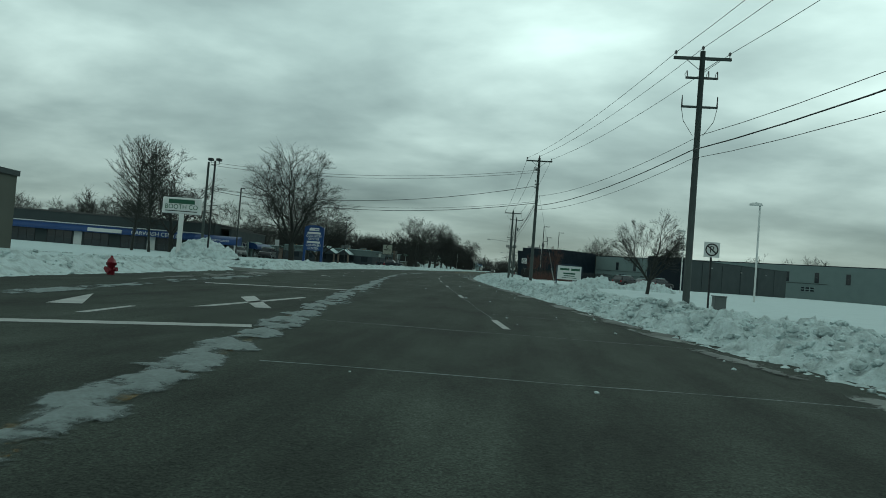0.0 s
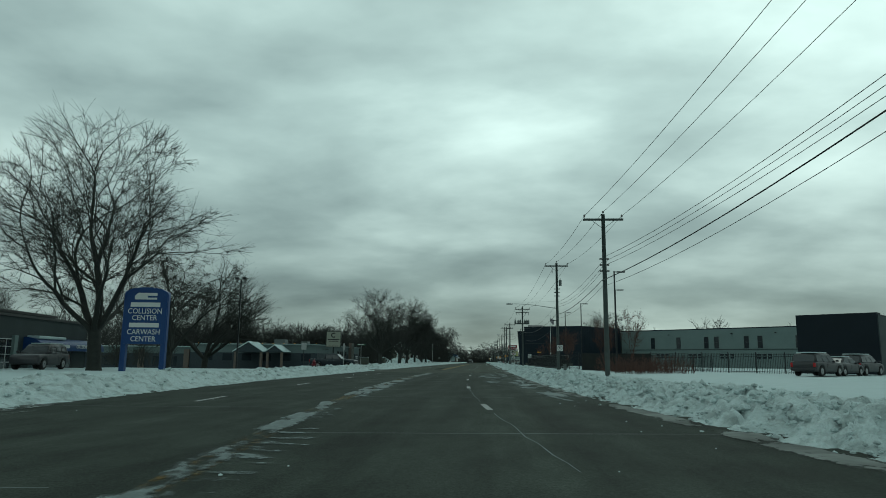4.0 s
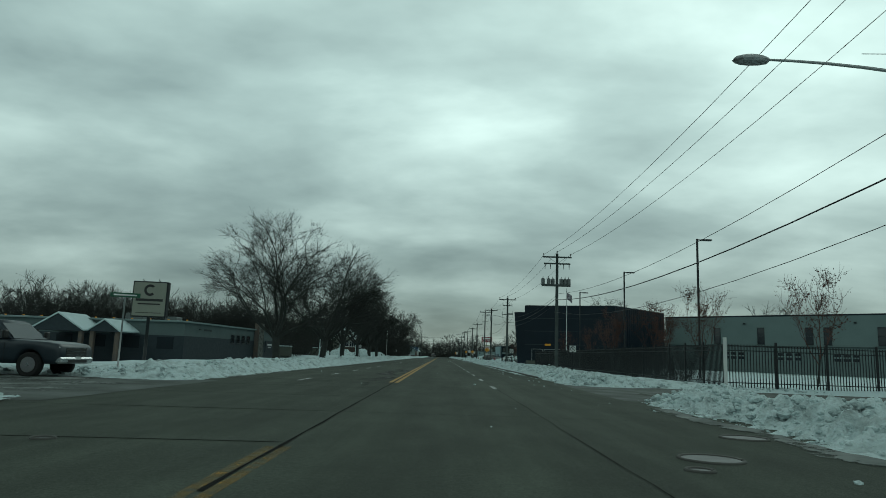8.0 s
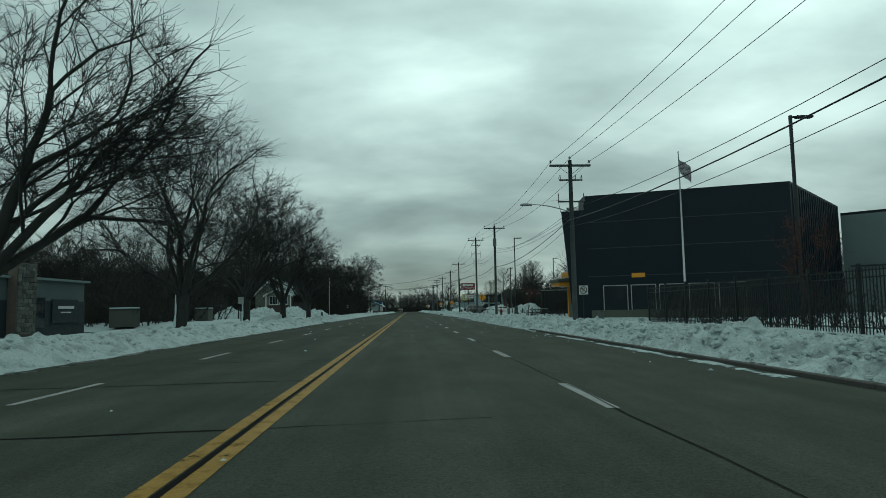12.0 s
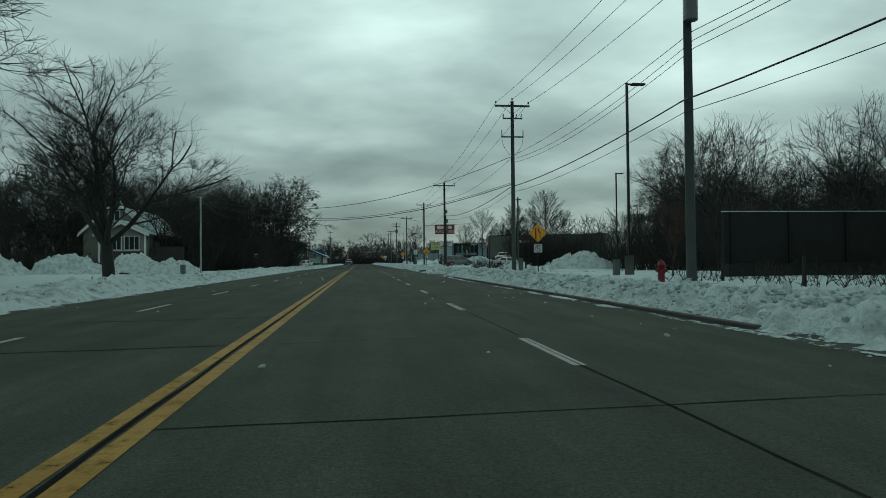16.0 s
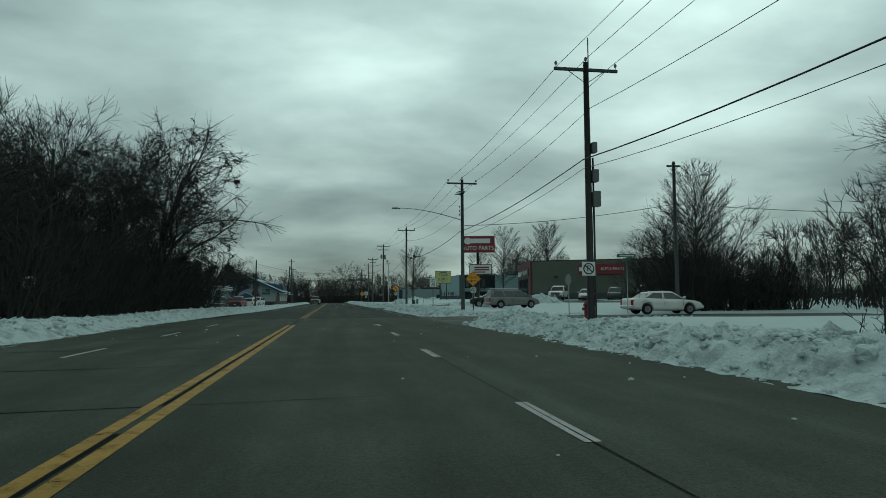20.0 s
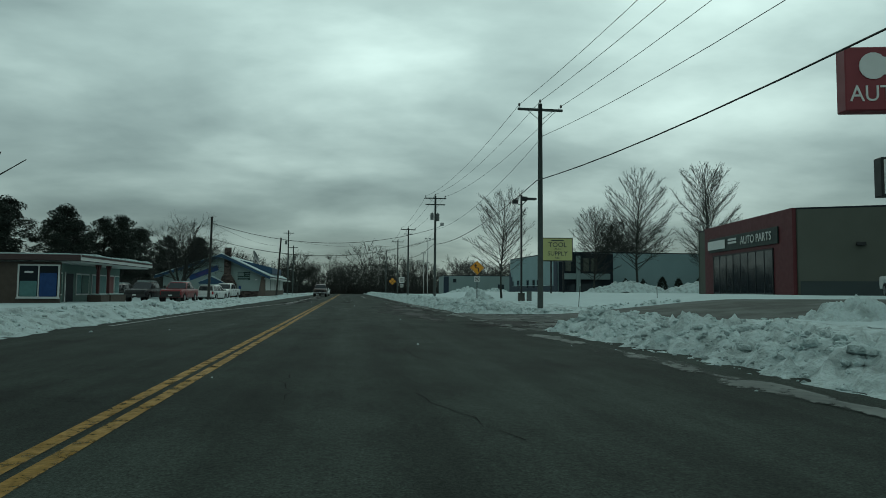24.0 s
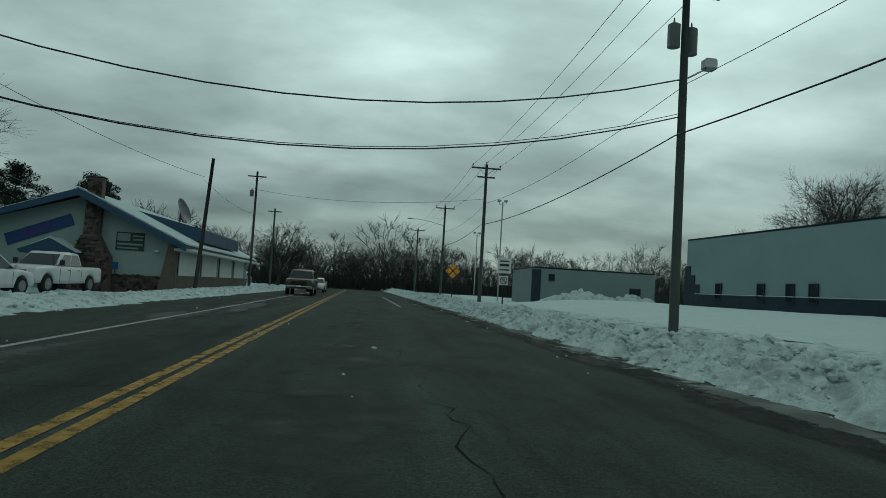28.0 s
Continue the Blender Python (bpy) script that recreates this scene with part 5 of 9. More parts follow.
def transformer(parent, x, z, y=0.0, r=0.2, h=0.62):
    t = part("transformer", tube([(x, y, z - h / 2), (x, y, z + h / 2), (x, y, z + h / 2 + 0.05)], [r, r, r * 0.55], 12), TANK, parent, "grey can transformer")
    part("bushing", tube([(x, y, z + h / 2), (x, y, z + h / 2 + 0.22)], [0.045, 0.02], 6), CERAMIC, t)
    return t


def cutout(parent, x, z, y=-0.08):
    bm = bmesh.new()
    add_tube(bm, [(x, y, z), (x + 0.02, y - 0.05, z - 0.34)], [0.03, 0.02], 5)
    add_tube(bm, [(x, y, z), (x - 0.08, y, z - 0.15), (x, y, z - 0.34)], [0.012, 0.012, 0.012], 4)
    return part("fuse_cutout", bm, CERAMIC, parent)


def street_arm(parent, z, reach, rise):
    pts = [(-reach * u, 0, z + rise * math.sin(u * math.pi / 2)) for u in (0, .15, .3, .45, .6, .75, .9, 1)]
    arm = part("lamp_arm", tube(pts, [0.035, 0.034, 0.033, 0.032, 0.03, 0.028, 0.025, 0.022], 6), STEEL, parent)
    bm = bmesh.new()
    bmesh.ops.create_uvsphere(bm, u_segments=10, v_segments=6, radius=1)
    for v in bm.verts:
        v.co = Vector((v.co.x * 0.36 - reach - 0.3, v.co.y * 0.15, max(v.co.z, -0.45) * 0.11 + z + rise - 0.02))
    part("lamp_head", bm, STEEL, arm, "grey cobra-head lamp")
    part("brace", tube([(0, 0, z + rise + 0.25), (-reach * 0.6, 0, z + rise + 0.18)], 0.008, 4), STEEL, arm)


def utility_pole(x, y, h, arm=1.15, label="weathered wooden utility pole with one crossarm", mat=None, lean=(0, 0), spike=0.0):
    t = thing("utility_pole", label, "utility pole", "utility poles along the east kerb", pose(x, y, 0.1))
    part("pole", tube([(0, 0, -0.3), (lean[0] * 0.5, lean[1] * 0.5, h * 0.5), (lean[0], lean[1], h)], [0.150, 0.130, 0.105], 10), mat or WOOD_POLE, t)
    if arm:
        crossarm(t, h - 0.30, arm)
        for ix in (-arm + 0.08, 0.0, arm - 0.08):
            insulator(t, ix, 0, h - 0.22 if ix else h, 1.0)
    if spike:
        part("ground_rod", tube([(0.1, 0, h - 0.2), (0.1, 0, h + spike)], 0.025, 5), STEEL, t)
    return t


# x, y, height of each pole from south to north
POLES = [(24.3, -28.0, 10.6), (19.6, 17.8, 10.6), (14.0, 49.5, 11.3), (11.7, 82.5, 9.4), (12.1, 110.9, 10.7), (11.2, 154.4, 9.7), (10.55, 189.9, 9.05), (11.1, 227.2, 10.1), (11.4, 251.1, 11.25), (11.53, 287.6, 10.2), (11.42, 312.45, 10.0), (11.32, 350.15, 10.3), (11.4, 391.2, 11.45), (11.25, 422.8, 10.8), (11.7, 451.2, 10.9), (11.0, 480.0, 10.5)]
P = []
for k, (x, y, h) in enumerate(POLES):
    if k in (5, 12):
        P.append(utility_pole(x, y, h, 1.2, "wooden utility pole with double crossarms and can transformers"))
    elif k == 9:
        P.append(utility_pole(x, y, h, 1.3, "dark creosoted utility pole with meter boxes", DARK_WOOD, spike=1.0))
    else:
        P.append(utility_pole(x, y, h))
for k in (1, 6, 8):   # switch hardware under the top arm
    h = POLES[k][2]
    part("crossarm", box(-0.62, 0.62, -0.04, 0.04, h - 1.15, h - 1.07), WOOD_POLE, P[k])
    for ix in (-0.6, 0.25, 0.6):
        cutout(P[k], ix, h - 0.85)
    part("crossarm", box(-0.72, 0.72, -0.04, 0.04, h - 2.35, h - 2.27), WOOD_POLE, P[k])
    for s in (-1, 1):
        part("arrester", tube([(s * 0.7, 0, h - 2.3), (s * 0.7, 0, h - 1.85)], [0.035, 0.02], 6), CERAMIC, P[k])
        part("jumper_wire", tube([(s * 0.72, 0, h - 2.3), (s * 0.6, 0, h - 2.9), (s * 0.2, 0, h - 3.5)], 0.012, 4), CABLE, P[k])
for k in (2, 10):     # dead-end bracket turned across the road
    h = POLES[k][2]
    bm = box(-0.06, 0.06, -0.75, 0.75, h - 1.1, h - 0.98)
    part("crossarm", bm, WOOD_POLE, P[k])
    for s in (-0.65, 0.0, 0.65):
        part("strain_insulator", tube([(-0.06, s, h - 1.04), (-0.45, s, h - 1.02)], [0.05, 0.035], 6), CERAMIC, P[k])
    for z in (h - 2.2, h - 2.5, h - 2.8):
        insulator(P[k], -0.2, 0, z, 0.8)
for k in (3, 4):
    for z in (2.6, 2.95, 3.3):
        for s in (-1, 1):
            part("spool_insulator", tube([(s * 0.13, 0, POLES[k][2] - z), (s * 0.27, 0, POLES[k][2] - z)], [0.05, 0.05], 6), CERAMIC, P[k])
street_arm(P[4], POLES[4][2] - 4.55, 4.4, 0.45)
transformer(P[4], 0.33, POLES[4][2] - 2.0, 0, 0.15, 0.55)
cutout(P[4], -0.45, POLES[4][2] - 0.7)
street_arm(P[10], POLES[10][2] - 3.1, 4.7, 0.85)
street_arm(P[6], POLES[6][2] - 2.9, 2.2, 0.45)
street_arm(P[14], POLES[14][2] - 2.4, 3.8, 0.6)
crossarm(P[5], POLES[5][2] - 0.85, 1.1, 0, False)
for s in (-1.0, -0.55, 0.55, 1.0):
    part("strain_insulator", tube([(s, 0, POLES[5][2] - 0.9), (s, 0, POLES[5][2] - 1.3)], [0.04, 0.025], 6), CERAMIC, P[5])
part("platform", box(-1.25, 1.1, -0.12, 0.12, POLES[5][2] - 2.75, POLES[5][2] - 2.58), WOOD_POLE, P[5])
for s in (-1.15, -0.68, -0.34, 0.36, 0.68, 0.98):
    transformer(P[5], s, POLES[5][2] - 2.4, 0.05, 0.16, 0.5)
crossarm(P[12], POLES[12][2] - 1.0, 1.1, 0, False)
transformer(P[12], -0.36, POLES[12][2] - 2.35, 0, 0.19, 0.7)
transformer(P[12], 0.3, POLES[12][2] - 2.4, 0.2, 0.19, 0.8)
fl = part("flood_lamp", tube([(0.15, 0, POLES[12][2] - 3.6), (0.75, -0.1, POLES[12][2] - 3.25)], [0.03, 0.03], 6), STEEL, P[12])
part("lamp_head", box(0.55, 0.95, -0.3, 0.05, POLES[12][2] - 3.35, POLES[12][2] - 3.0, 0.05), STEEL, fl)
crossarm(P[13], POLES[13][2] - 1.0, 0.7, 0, False)
transformer(P[7], -0.05, POLES[7][2] - 1.9, -0.3, 0.2, 0.8)
for z, s in ((1.2, 0.3), (2.1, 0.24), (3.2, 0.2)):
    part("meter_box", box(0.12, 0.12 + s, -0.22, 0.1, 3.6 + z - s, 3.6 + z + s, 0.02), TANK, P[9])
part("conduit", tube([(0.16, -0.1, 0), (0.16, -0.1, 6.4)], 0.04, 6), BLACK_METAL, P[9])
part("transformer", tube([(0.35, 0, POLES[15][2] - 2.2), (0.35, 0, POLES[15][2] - 1.5)], 0.18, 8), TANK, P[15])


def wire(name, label, a, b, sag, r=0.012, mat=None, group="overhead wires along the street"):
    a, b = Vector(a), Vector(b)
    pts = []
    for i in range(13):
        u = i / 12
        pts.append(a.lerp(b, u) - Vector((0, 0, sag * 4 * u * (1 - u))))
    bm = tube(pts, r, 4, False)
    me = bpy.data.meshes.new(name)
    bm.to_mesh(me)
    bm.free()
    me.materials.append(mat or WIRE)
    return tagged(new(name, me), label, "wire", group)


CABLE_Z = (6.6, 6.6, 7.1, 5.65, 5.63, 5.94, 5.8, 5.65, 5.78, 6.45, 6.16, 6.54, 6.15, 6.2, 6.2, 6.2)
NEUTRAL_Z = (7.3, 7.25, 8.0, 7.1, 6.95, 6.45, 6.5, 7.7, 7.9, 8.5, 7.8, 8.8, 7.8, 7.9, 7.9, 7.8)
for k, ((x0, y0, h0), (x1, y1, h1)) in enumerate(zip(POLES, POLES[1:])):
    c0, c1, n0, n1 = CABLE_Z[k], CABLE_Z[k + 1], NEUTRAL_Z[k], NEUTRAL_Z[k + 1]
    far = math.hypot(x1 - x0, y1 - y0)
    sag = 0.00042 * far * far
    for o in (-1.07, 0.0, 1.07):
        dz = 0.12 if o else 0.34
        wire("power_line", "thin bare power line between two poles", (x0 + o, y0, h0 + dz - 0.1), (x1 + o, y1, h1 + dz - 0.1), sag, 0.0135)
    wire("power_line", "thin neutral wire below the crossarms", (x0 + 0.16, y0, n0), (x1 + 0.16, y1, n1), sag * 1.2, 0.012)
    wire("phone_cable", "thick black cable strung low between poles", (x0 - 0.18, y0, c0), (x1 - 0.18, y1, c1), sag * 1.1, 0.024, CABLE)
    if k < 10:
        wire("phone_cable", "thin black cable strung low between poles", (x0 - 0.16, y0, c0 - (1.0 if k == 4 else 0.35)), (x1 - 0.16, y1, c1 - (1.0 if k == 4 else 0.35)), sag * 1.3, 0.011, CABLE)
for k in (2, 3, 6, 7):
    (x0, y0, h0), (x1, y1, h1) = POLES[k], POLES[k + 1]
    for z in (0.0, 0.24):
        wire("power_line", "thin secondary wire on spool insulators", (x0 + 0.2, y0, NEUTRAL_Z[k] - 0.25 - z), (x1 + 0.2, y1, NEUTRAL_Z[k + 1] - 0.25 - z), 0.5, 0.011)
# spans that cross the street
for z0, z1, r in ((10.3, 9.5, 0.013), (10.1, 9.2, 0.013), (8.9, 6.95, 0.020), (7.5, 7.2, 0.010), (7.35, 6.8, 0.022)):
    wire("cross_wire", "dark wire sagging across the street", (14.0, 49.5, z0), (-18.0, 52.1, z1), 0.9 if z0 > 9 else 1.3, r, CABLE, "wires crossing the street")
for z0, z1, sag, r in ((7.8, 6.6, 2.0, 0.018), (6.1, 6.45, 1.95, 0.013), (6.0, 6.3, 1.95, 0.022)):
    wire("cross_wire", "dark wire sagging across the street", (11.4, 251.1, z0), (-11.9, 267.8, z1), sag, r, CABLE, "wires crossing the street")
for z0, z1 in ((6.6, 6.2), (6.4, 5.9)):
    wire("cross_wire", "dark wire running on towards the yards", (-11.9, 267.8, z0), (-30.0, 262.0, z1), 0.5, 0.012, CABLE, "wires crossing the street")
    wire("cross_wire", "dark wire running along the edge of the woods", (-11.9, 267.8, z0), (-15.5, 308.0, z0 + 1.0), 0.7, 0.012, CABLE, "wires crossing the street")
for z0, z1, r in ((7.9, 7.8, 0.022), (6.75, 6.2, 0.020), (6.85, 6.2, 0.010)):
    wire("cross_wire", "dark wire sagging across the street", (11.4, 391.2, z0), (-12.0, 388.9, z1), 1.85, r, CABLE, "wires crossing the street")
wire("cross_wire", "dark wire running down to the tavern", (-12.0, 388.9, 6.0), (-17.0, 418.0, 5.6), 0.5, 0.016, CABLE, "wires crossing the street")
wire("cross_wire", "dark wire between the western poles", (-12.0, 388.9, 7.9), (-8.0, 415.5, 7.2), 0.5, 0.012, CABLE, "wires crossing the street")
wire("cross_wire", "dark wire between the western poles", (-8.0, 415.5, 7.0), (-8.65, 440.0, 7.4), 0.4, 0.012, CABLE, "wires crossing the street")
wire("cross_wire", "dark wire sagging across the street", (11.25, 422.8, 8.2), (-8.65, 440.0, 9.8), 0.7, 0.012, CABLE, "wires crossing the street")
wire("cross_wire", "dark wire to the pole beside the side street", (11.42, 312.45, 6.6), (24.6, 305.0, 7.4), 0.3, 0.018, CABLE, "wires crossing the street")
wire("cross_wire", "dark wire running east from the side street pole", (24.6, 305.0, 7.4), (70.0, 296.0, 7.0), 0.8, 0.018, CABLE, "wires crossing the street")


def plain_pole(x, y, h, label, top=0.1, mat=None, lean=(0, 0)):
    t = thing("wooden_pole", label, "pole", "", pose(x, y, 0.1))
    part("pole", tube([(0, 0, -0.3), (lean[0], lean[1], h)], [0.14, top], 9), mat or WOOD_POLE, t)
    return t


plain_pole(-18.0, 52.1, 9.4, "bare wooden pole beside the car wash")
plain_pole(-12.0, 388.9, 8.3, "leaning dark pole beside the parked trucks", lean=(0.12, 0), mat=DARK_WOOD)
plain_pole(-8.05, 415.5, 8.3, "leaning dark pole in front of the tavern", lean=(0.5, 0), mat=DARK_WOOD)
plain_pole(-15.5, 308.0, 10.5, "wooden pole at the edge of the woods")
lp = plain_pole(-8.65, 440.0, 11.5, "wooden pole with a crossarm and a can transformer beyond the tavern")
crossarm(lp, 11.0, 0.9)
transformer(lp, -0.4, 9.3)
lp2 = plain_pole(-9.5, 462.0, 10.2, "wooden pole with a crossarm far up the street")
crossarm(lp2, 9.8, 0.9)
rp = plain_pole(24.6, 305.0, 10.2, "wooden pole with a curved lamp beside the side street")
crossarm(rp, 9.9, 0.5)
part("lamp_arm", tube([(0, 0, 7.9), (1.2, 0, 9.0), (2.1, 0, 9.4)], 0.03, 5), STEEL, rp)
part("lamp_head", box(2.0, 2.6, -0.13, 0.13, 9.32, 9.45, 0.03), STEEL, rp)
part("guy_wire", tube([(14.2 - 14.0, 0, 8.0), (2.4, 3.6, 0)], 0.012, 4), STEEL, P[2])
part("guy_guard", tube([(1.9, 2.85, 1.6), (2.4, 3.6, 0)], 0.04, 6), STEEL, P[2], "grey guard on the guy wire")


def yard_light(x, y, h, label, reach=0.75, mat=None, head="flat", base=0.0, turn=0):
    m = mat or BLACK_METAL
    t = thing("light_pole", label, "light pole", "yard light poles", pose(x, y, 0.1, 0, 0, turn))
    part("pole", box(-0.062, 0.062, -0.062, 0.062, -0.2, h, 0.012), m, t)
    if base:
        part("base", tube([(0, 0, -0.2), (0, 0, base)], [0.25, 0.24], 14), KERB, t, "round concrete footing")
    if head == "flat":
        a = part("lamp_arm", box(0.07, 0.3, -0.035, 0.035, h - 0.12, h - 0.04), m, t)
        part("lamp_head", box(0.25, 0.25 + reach, -0.16, 0.16, h - 0.13, h - 0.03, 0.02), m, a)
    elif head == "drop":
        bm = prism([(-0.5, 0.0), (0.5, 0.0), (0.42, 0.17), (0.0, 0.24), (-0.42, 0.17)], -0.2, 0.2)
        for v in bm.verts:
            v.co.x -= 0.35
            v.co.z += h
        part("lamp_head", bm, m, t)
    elif head == "twin":
        for s in (-1, 1):
            a = part("lamp_arm", tube([(0, 0, h - 0.35), (s * 0.35, 0, h - 0.3), (s * 0.35, 0, h - 0.02)], 0.03, 5), m, t)
            part("lamp_head", box(s * 0.35 - 0.2, s * 0.35 + 0.16, -0.22, 0.2, h - 0.02, h + 0.2, 0.04), m, a)
    elif head == "flood":
        a = part("lamp_arm", tube([(-0.45, 0, h - 0.55), (0, 0, h - 0.75), (0.45, 0, h - 0.3)], 0.04, 6), m, t)
        part("lamp_head", box(-0.62, -0.28, -0.2, 0.2, h - 0.62, h - 0.34, 0.03), m, a)
        part("lamp_head", box(0.25, 1.05, -0.22, 0.22, h - 0.34, h - 0.2, 0.03), m, a)
        part("lamp_head", box(0.05, 0.4, -0.15, 0.15, h - 0.42, h - 0.12, 0.03), m, a)
    return t


yard_light(16.96, 106.8, 9.35, "black square yard light pole with a flat head")
yard_light(20.74, 126.0, 9.7, "black square yard light pole with a flat head")
yard_light(19.35, 145.1, 9.62, "black square yard light pole with a flat head")
yard_light(19.23, 163.5, 9.6, "black square yard light pole with a flat head")
yard_light(18.86, 182.6, 9.4, "black square yard light pole with a flat head")
yard_light(15.8, 243.0, 10.4, "black yard light pole on a concrete footing", base=1.15)
yard_light(28.2, 276.0, 10.0, "black yard light pole at the edge of the woods", 0.5)
yard_light(31.9, 46.2, 7.9, "white yard light pole with a drop-shaped head", mat=SIGN_WHITE, head="drop")
yard_light(31.8, 70.2, 7.2, "white yard light pole with a wide drop-shaped head", mat=SIGN_WHITE, head="drop")
yard_light(-12.3, 41.6, 8.1, "thin dark light pole with two floodlights", head="twin")
yard_light(-17.0, 103.0, 8.0, "thin dark light pole with two floodlights", head="twin")
yard_light(-16.8, 57.5, 7.6, "thin dark pole beside the car wash", 0.2)
yard_light(13.9, 363.6, 7.7, "dark light pole with three floodlights on a concrete footing", head="flood", base=0.85)
yard_light(-11.9, 267.8, 6.6, "pale slim light pole standing in the snow bank", 0.05, STEEL, head="none")
for x, y, h in ((16.5, 441.0, 10.5), (19.0, 470.0, 9.5)):
    yard_light(x, y, h, "thin mast with a cluster of floodlights", 0.4, STEEL, head="twin")


# ---- signs ----
def sign_post(t, h, mat=None):
    bm = box(-0.028, 0.028, -0.012, 0.03, -0.2, h)
    return part("post", bm, mat or BLACK_METAL, t)


def no_parking_plate(t, z, w=0.46, h=0.46, post=True):
    p = part("plate", box(-w / 2, w / 2, -0.03, -0.018, z - h / 2, z + h / 2), SIGN_WHITE, t)
    bm = bmesh.new()
    r1, r2 = w * 0.42, w * 0.33
    ring = []
    for k in range(28):
        a = k * math.tau / 28
        ring.append((bm.verts.new((math.cos(a) * r1, -0.036, z + math.sin(a) * r1)), bm.verts.new((math.cos(a) * r2, -0.036, z + math.sin(a) * r2))))
    for k in range(28):
        a, b = ring[k], ring[(k + 1) % 28]
        bm.faces.new((a[0], a[1], b[1], b[0]))
    part("ring", bm, SIGN_BLACK, p)
    lettering("P", w * 0.62, Matrix.Translation((0, -0.036, z)) @ FACE_S, SIGN_BLACK, p, "letter", 0.002)
    s = part("slash", box(-r1 * 0.95, r1 * 0.95, -0.044, -0.040, -0.022, 0.022), SIGN_BLACK, p)
    s.matrix_local = Matrix.Translation((0, 0, z)) @ Matrix.Rotation(radians(40), 4, "Y")
    return p


def parking_sign(x, y, z, w=0.46):
    t = thing("no_parking_sign", "square white no-parking sign on a thin post", "road sign", "no-parking signs", pose(x, y, 0.0))
    sign_post(t, z + w / 2)
    no_parking_plate(t, z, w, w)


for x, y, z in ((19.0, 12.5, 2.3), (13.4, 55.4, 2.25), (11.5, 104.0, 2.25), (12.2, 152.7, 1.95), (11.3, 190.9, 2.0), (10.9, 286.2, 2.15)):
    parking_sign(x, y, z, 0.5)


def diamond_sign(x, y, z, label, symbol):
    t = thing("warning_sign", label, "road sign", "amber warning signs", pose(x, y, 0.0))
    sign_post(t, z)
    s = 0.76
    bm = box(-s / 2, s / 2, -0.035, -0.02, -s / 2, s / 2, 0.004)
    p = part("plate", bm, SIGN_YELLOW, t)
    p.matrix_local = Matrix.Translation((0, 0, z)) @ Matrix.Rotation(radians(45), 4, "Y")
    bm = bmesh.new()
    k = s * 0.46
    for a in range(4):
        m = Matrix.Rotation(radians(45 + a * 90), 3, "Y")
        q = [m @ Vector(v) for v in ((-k, -0.040, k), (k, -0.040, k), (k - 0.018, -0.040, k - 0.018), (-k + 0.018, -0.040, k - 0.018))]
        bm.faces.new([bm.verts.new(Vector((0, 0, z)) + v) for v in q])
    part("border", bm, SIGN_BLACK, t)

    def bar(pts, w):
        b = bmesh.new()
        for (x0, z0), (x1, z1) in zip(pts, pts[1:]):
            d = Vector((x1 - x0, 0, z1 - z0)).normalized()
            n = Vector((-d.z, 0, d.x)) * w / 2
            a0, a1 = Vector((x0, -0.041, z + z0)) - d * w * 0.2, Vector((x1, -0.041, z + z1)) + d * w * 0.2
            b.faces.new([b.verts.new(v) for v in (a0 - n, a1 - n, a1 + n, a0 + n)])
        return b
    if symbol == "lanes":
        part("symbol", bar([(-0.13, -0.3), (-0.13, 0.26)], 0.075), SIGN_BLACK, t)
        for z0 in (-0.28, -0.12):
            part("symbol", bar([(0.12, z0), (0.12, z0 + 0.1)], 0.05), SIGN_BLACK, t)
        part("symbol", bar([(0.14, 0.02), (0.02, 0.12), (0.02, 0.27)], 0.06), SIGN_BLACK, t)
    elif symbol == "merge":
        lettering("MERGE", 0.19, Matrix.Translation((0, -0.041, z + 0.07)) @ FACE_S, SIGN_BLACK, t, "lettering", 0.002)
        part("symbol", bar([(0.2, -0.15), (-0.18, -0.15)], 0.05), SIGN_BLACK, t)
        part("symbol", bar([(-0.08, -0.06), (-0.2, -0.15), (-0.08, -0.24)], 0.05), SIGN_BLACK, t)
    elif symbol == "curve":
        part("symbol", bar([(0.1, -0.28), (0.1, -0.02), (-0.12, 0.0), (-0.12, 0.2)], 0.075), SIGN_BLACK, t)
        part("symbol", bar([(-0.22, 0.12), (-0.12, 0.26), (-0.02, 0.12)], 0.06), SIGN_BLACK, t)
    elif symbol == "cross":
        part("symbol", bar([(-0.25, -0.25), (0.25, 0.25)], 0.07), SIGN_BLACK, t)
        part("symbol", bar([(0.25, -0.25), (-0.25, 0.25)], 0.07), SIGN_BLACK, t)
    return t


d1 = diamond_sign(11.65, 246.1, 2.6, "amber diamond sign showing two lanes joining, above a no-parking plate", "lanes")
no_parking_plate(d1, 1.72, 0.46, 0.46)
d2 = diamond_sign(11.37, 308.5, 2.48, "amber diamond sign reading MERGE with an arrow", "merge")
no_parking_plate(d2, 1.7, 0.36, 0.36)
d3 = diamond_sign(11.56, 367.7, 2.8, "amber diamond sign with a winding arrow, above a no-parking plate", "curve")
no_parking_plate(d3, 1.95, 0.42, 0.42)
diamond_sign(8.6, 419.3, 2.4, "amber diamond sign with a black cross, seen far up the road", "cross")


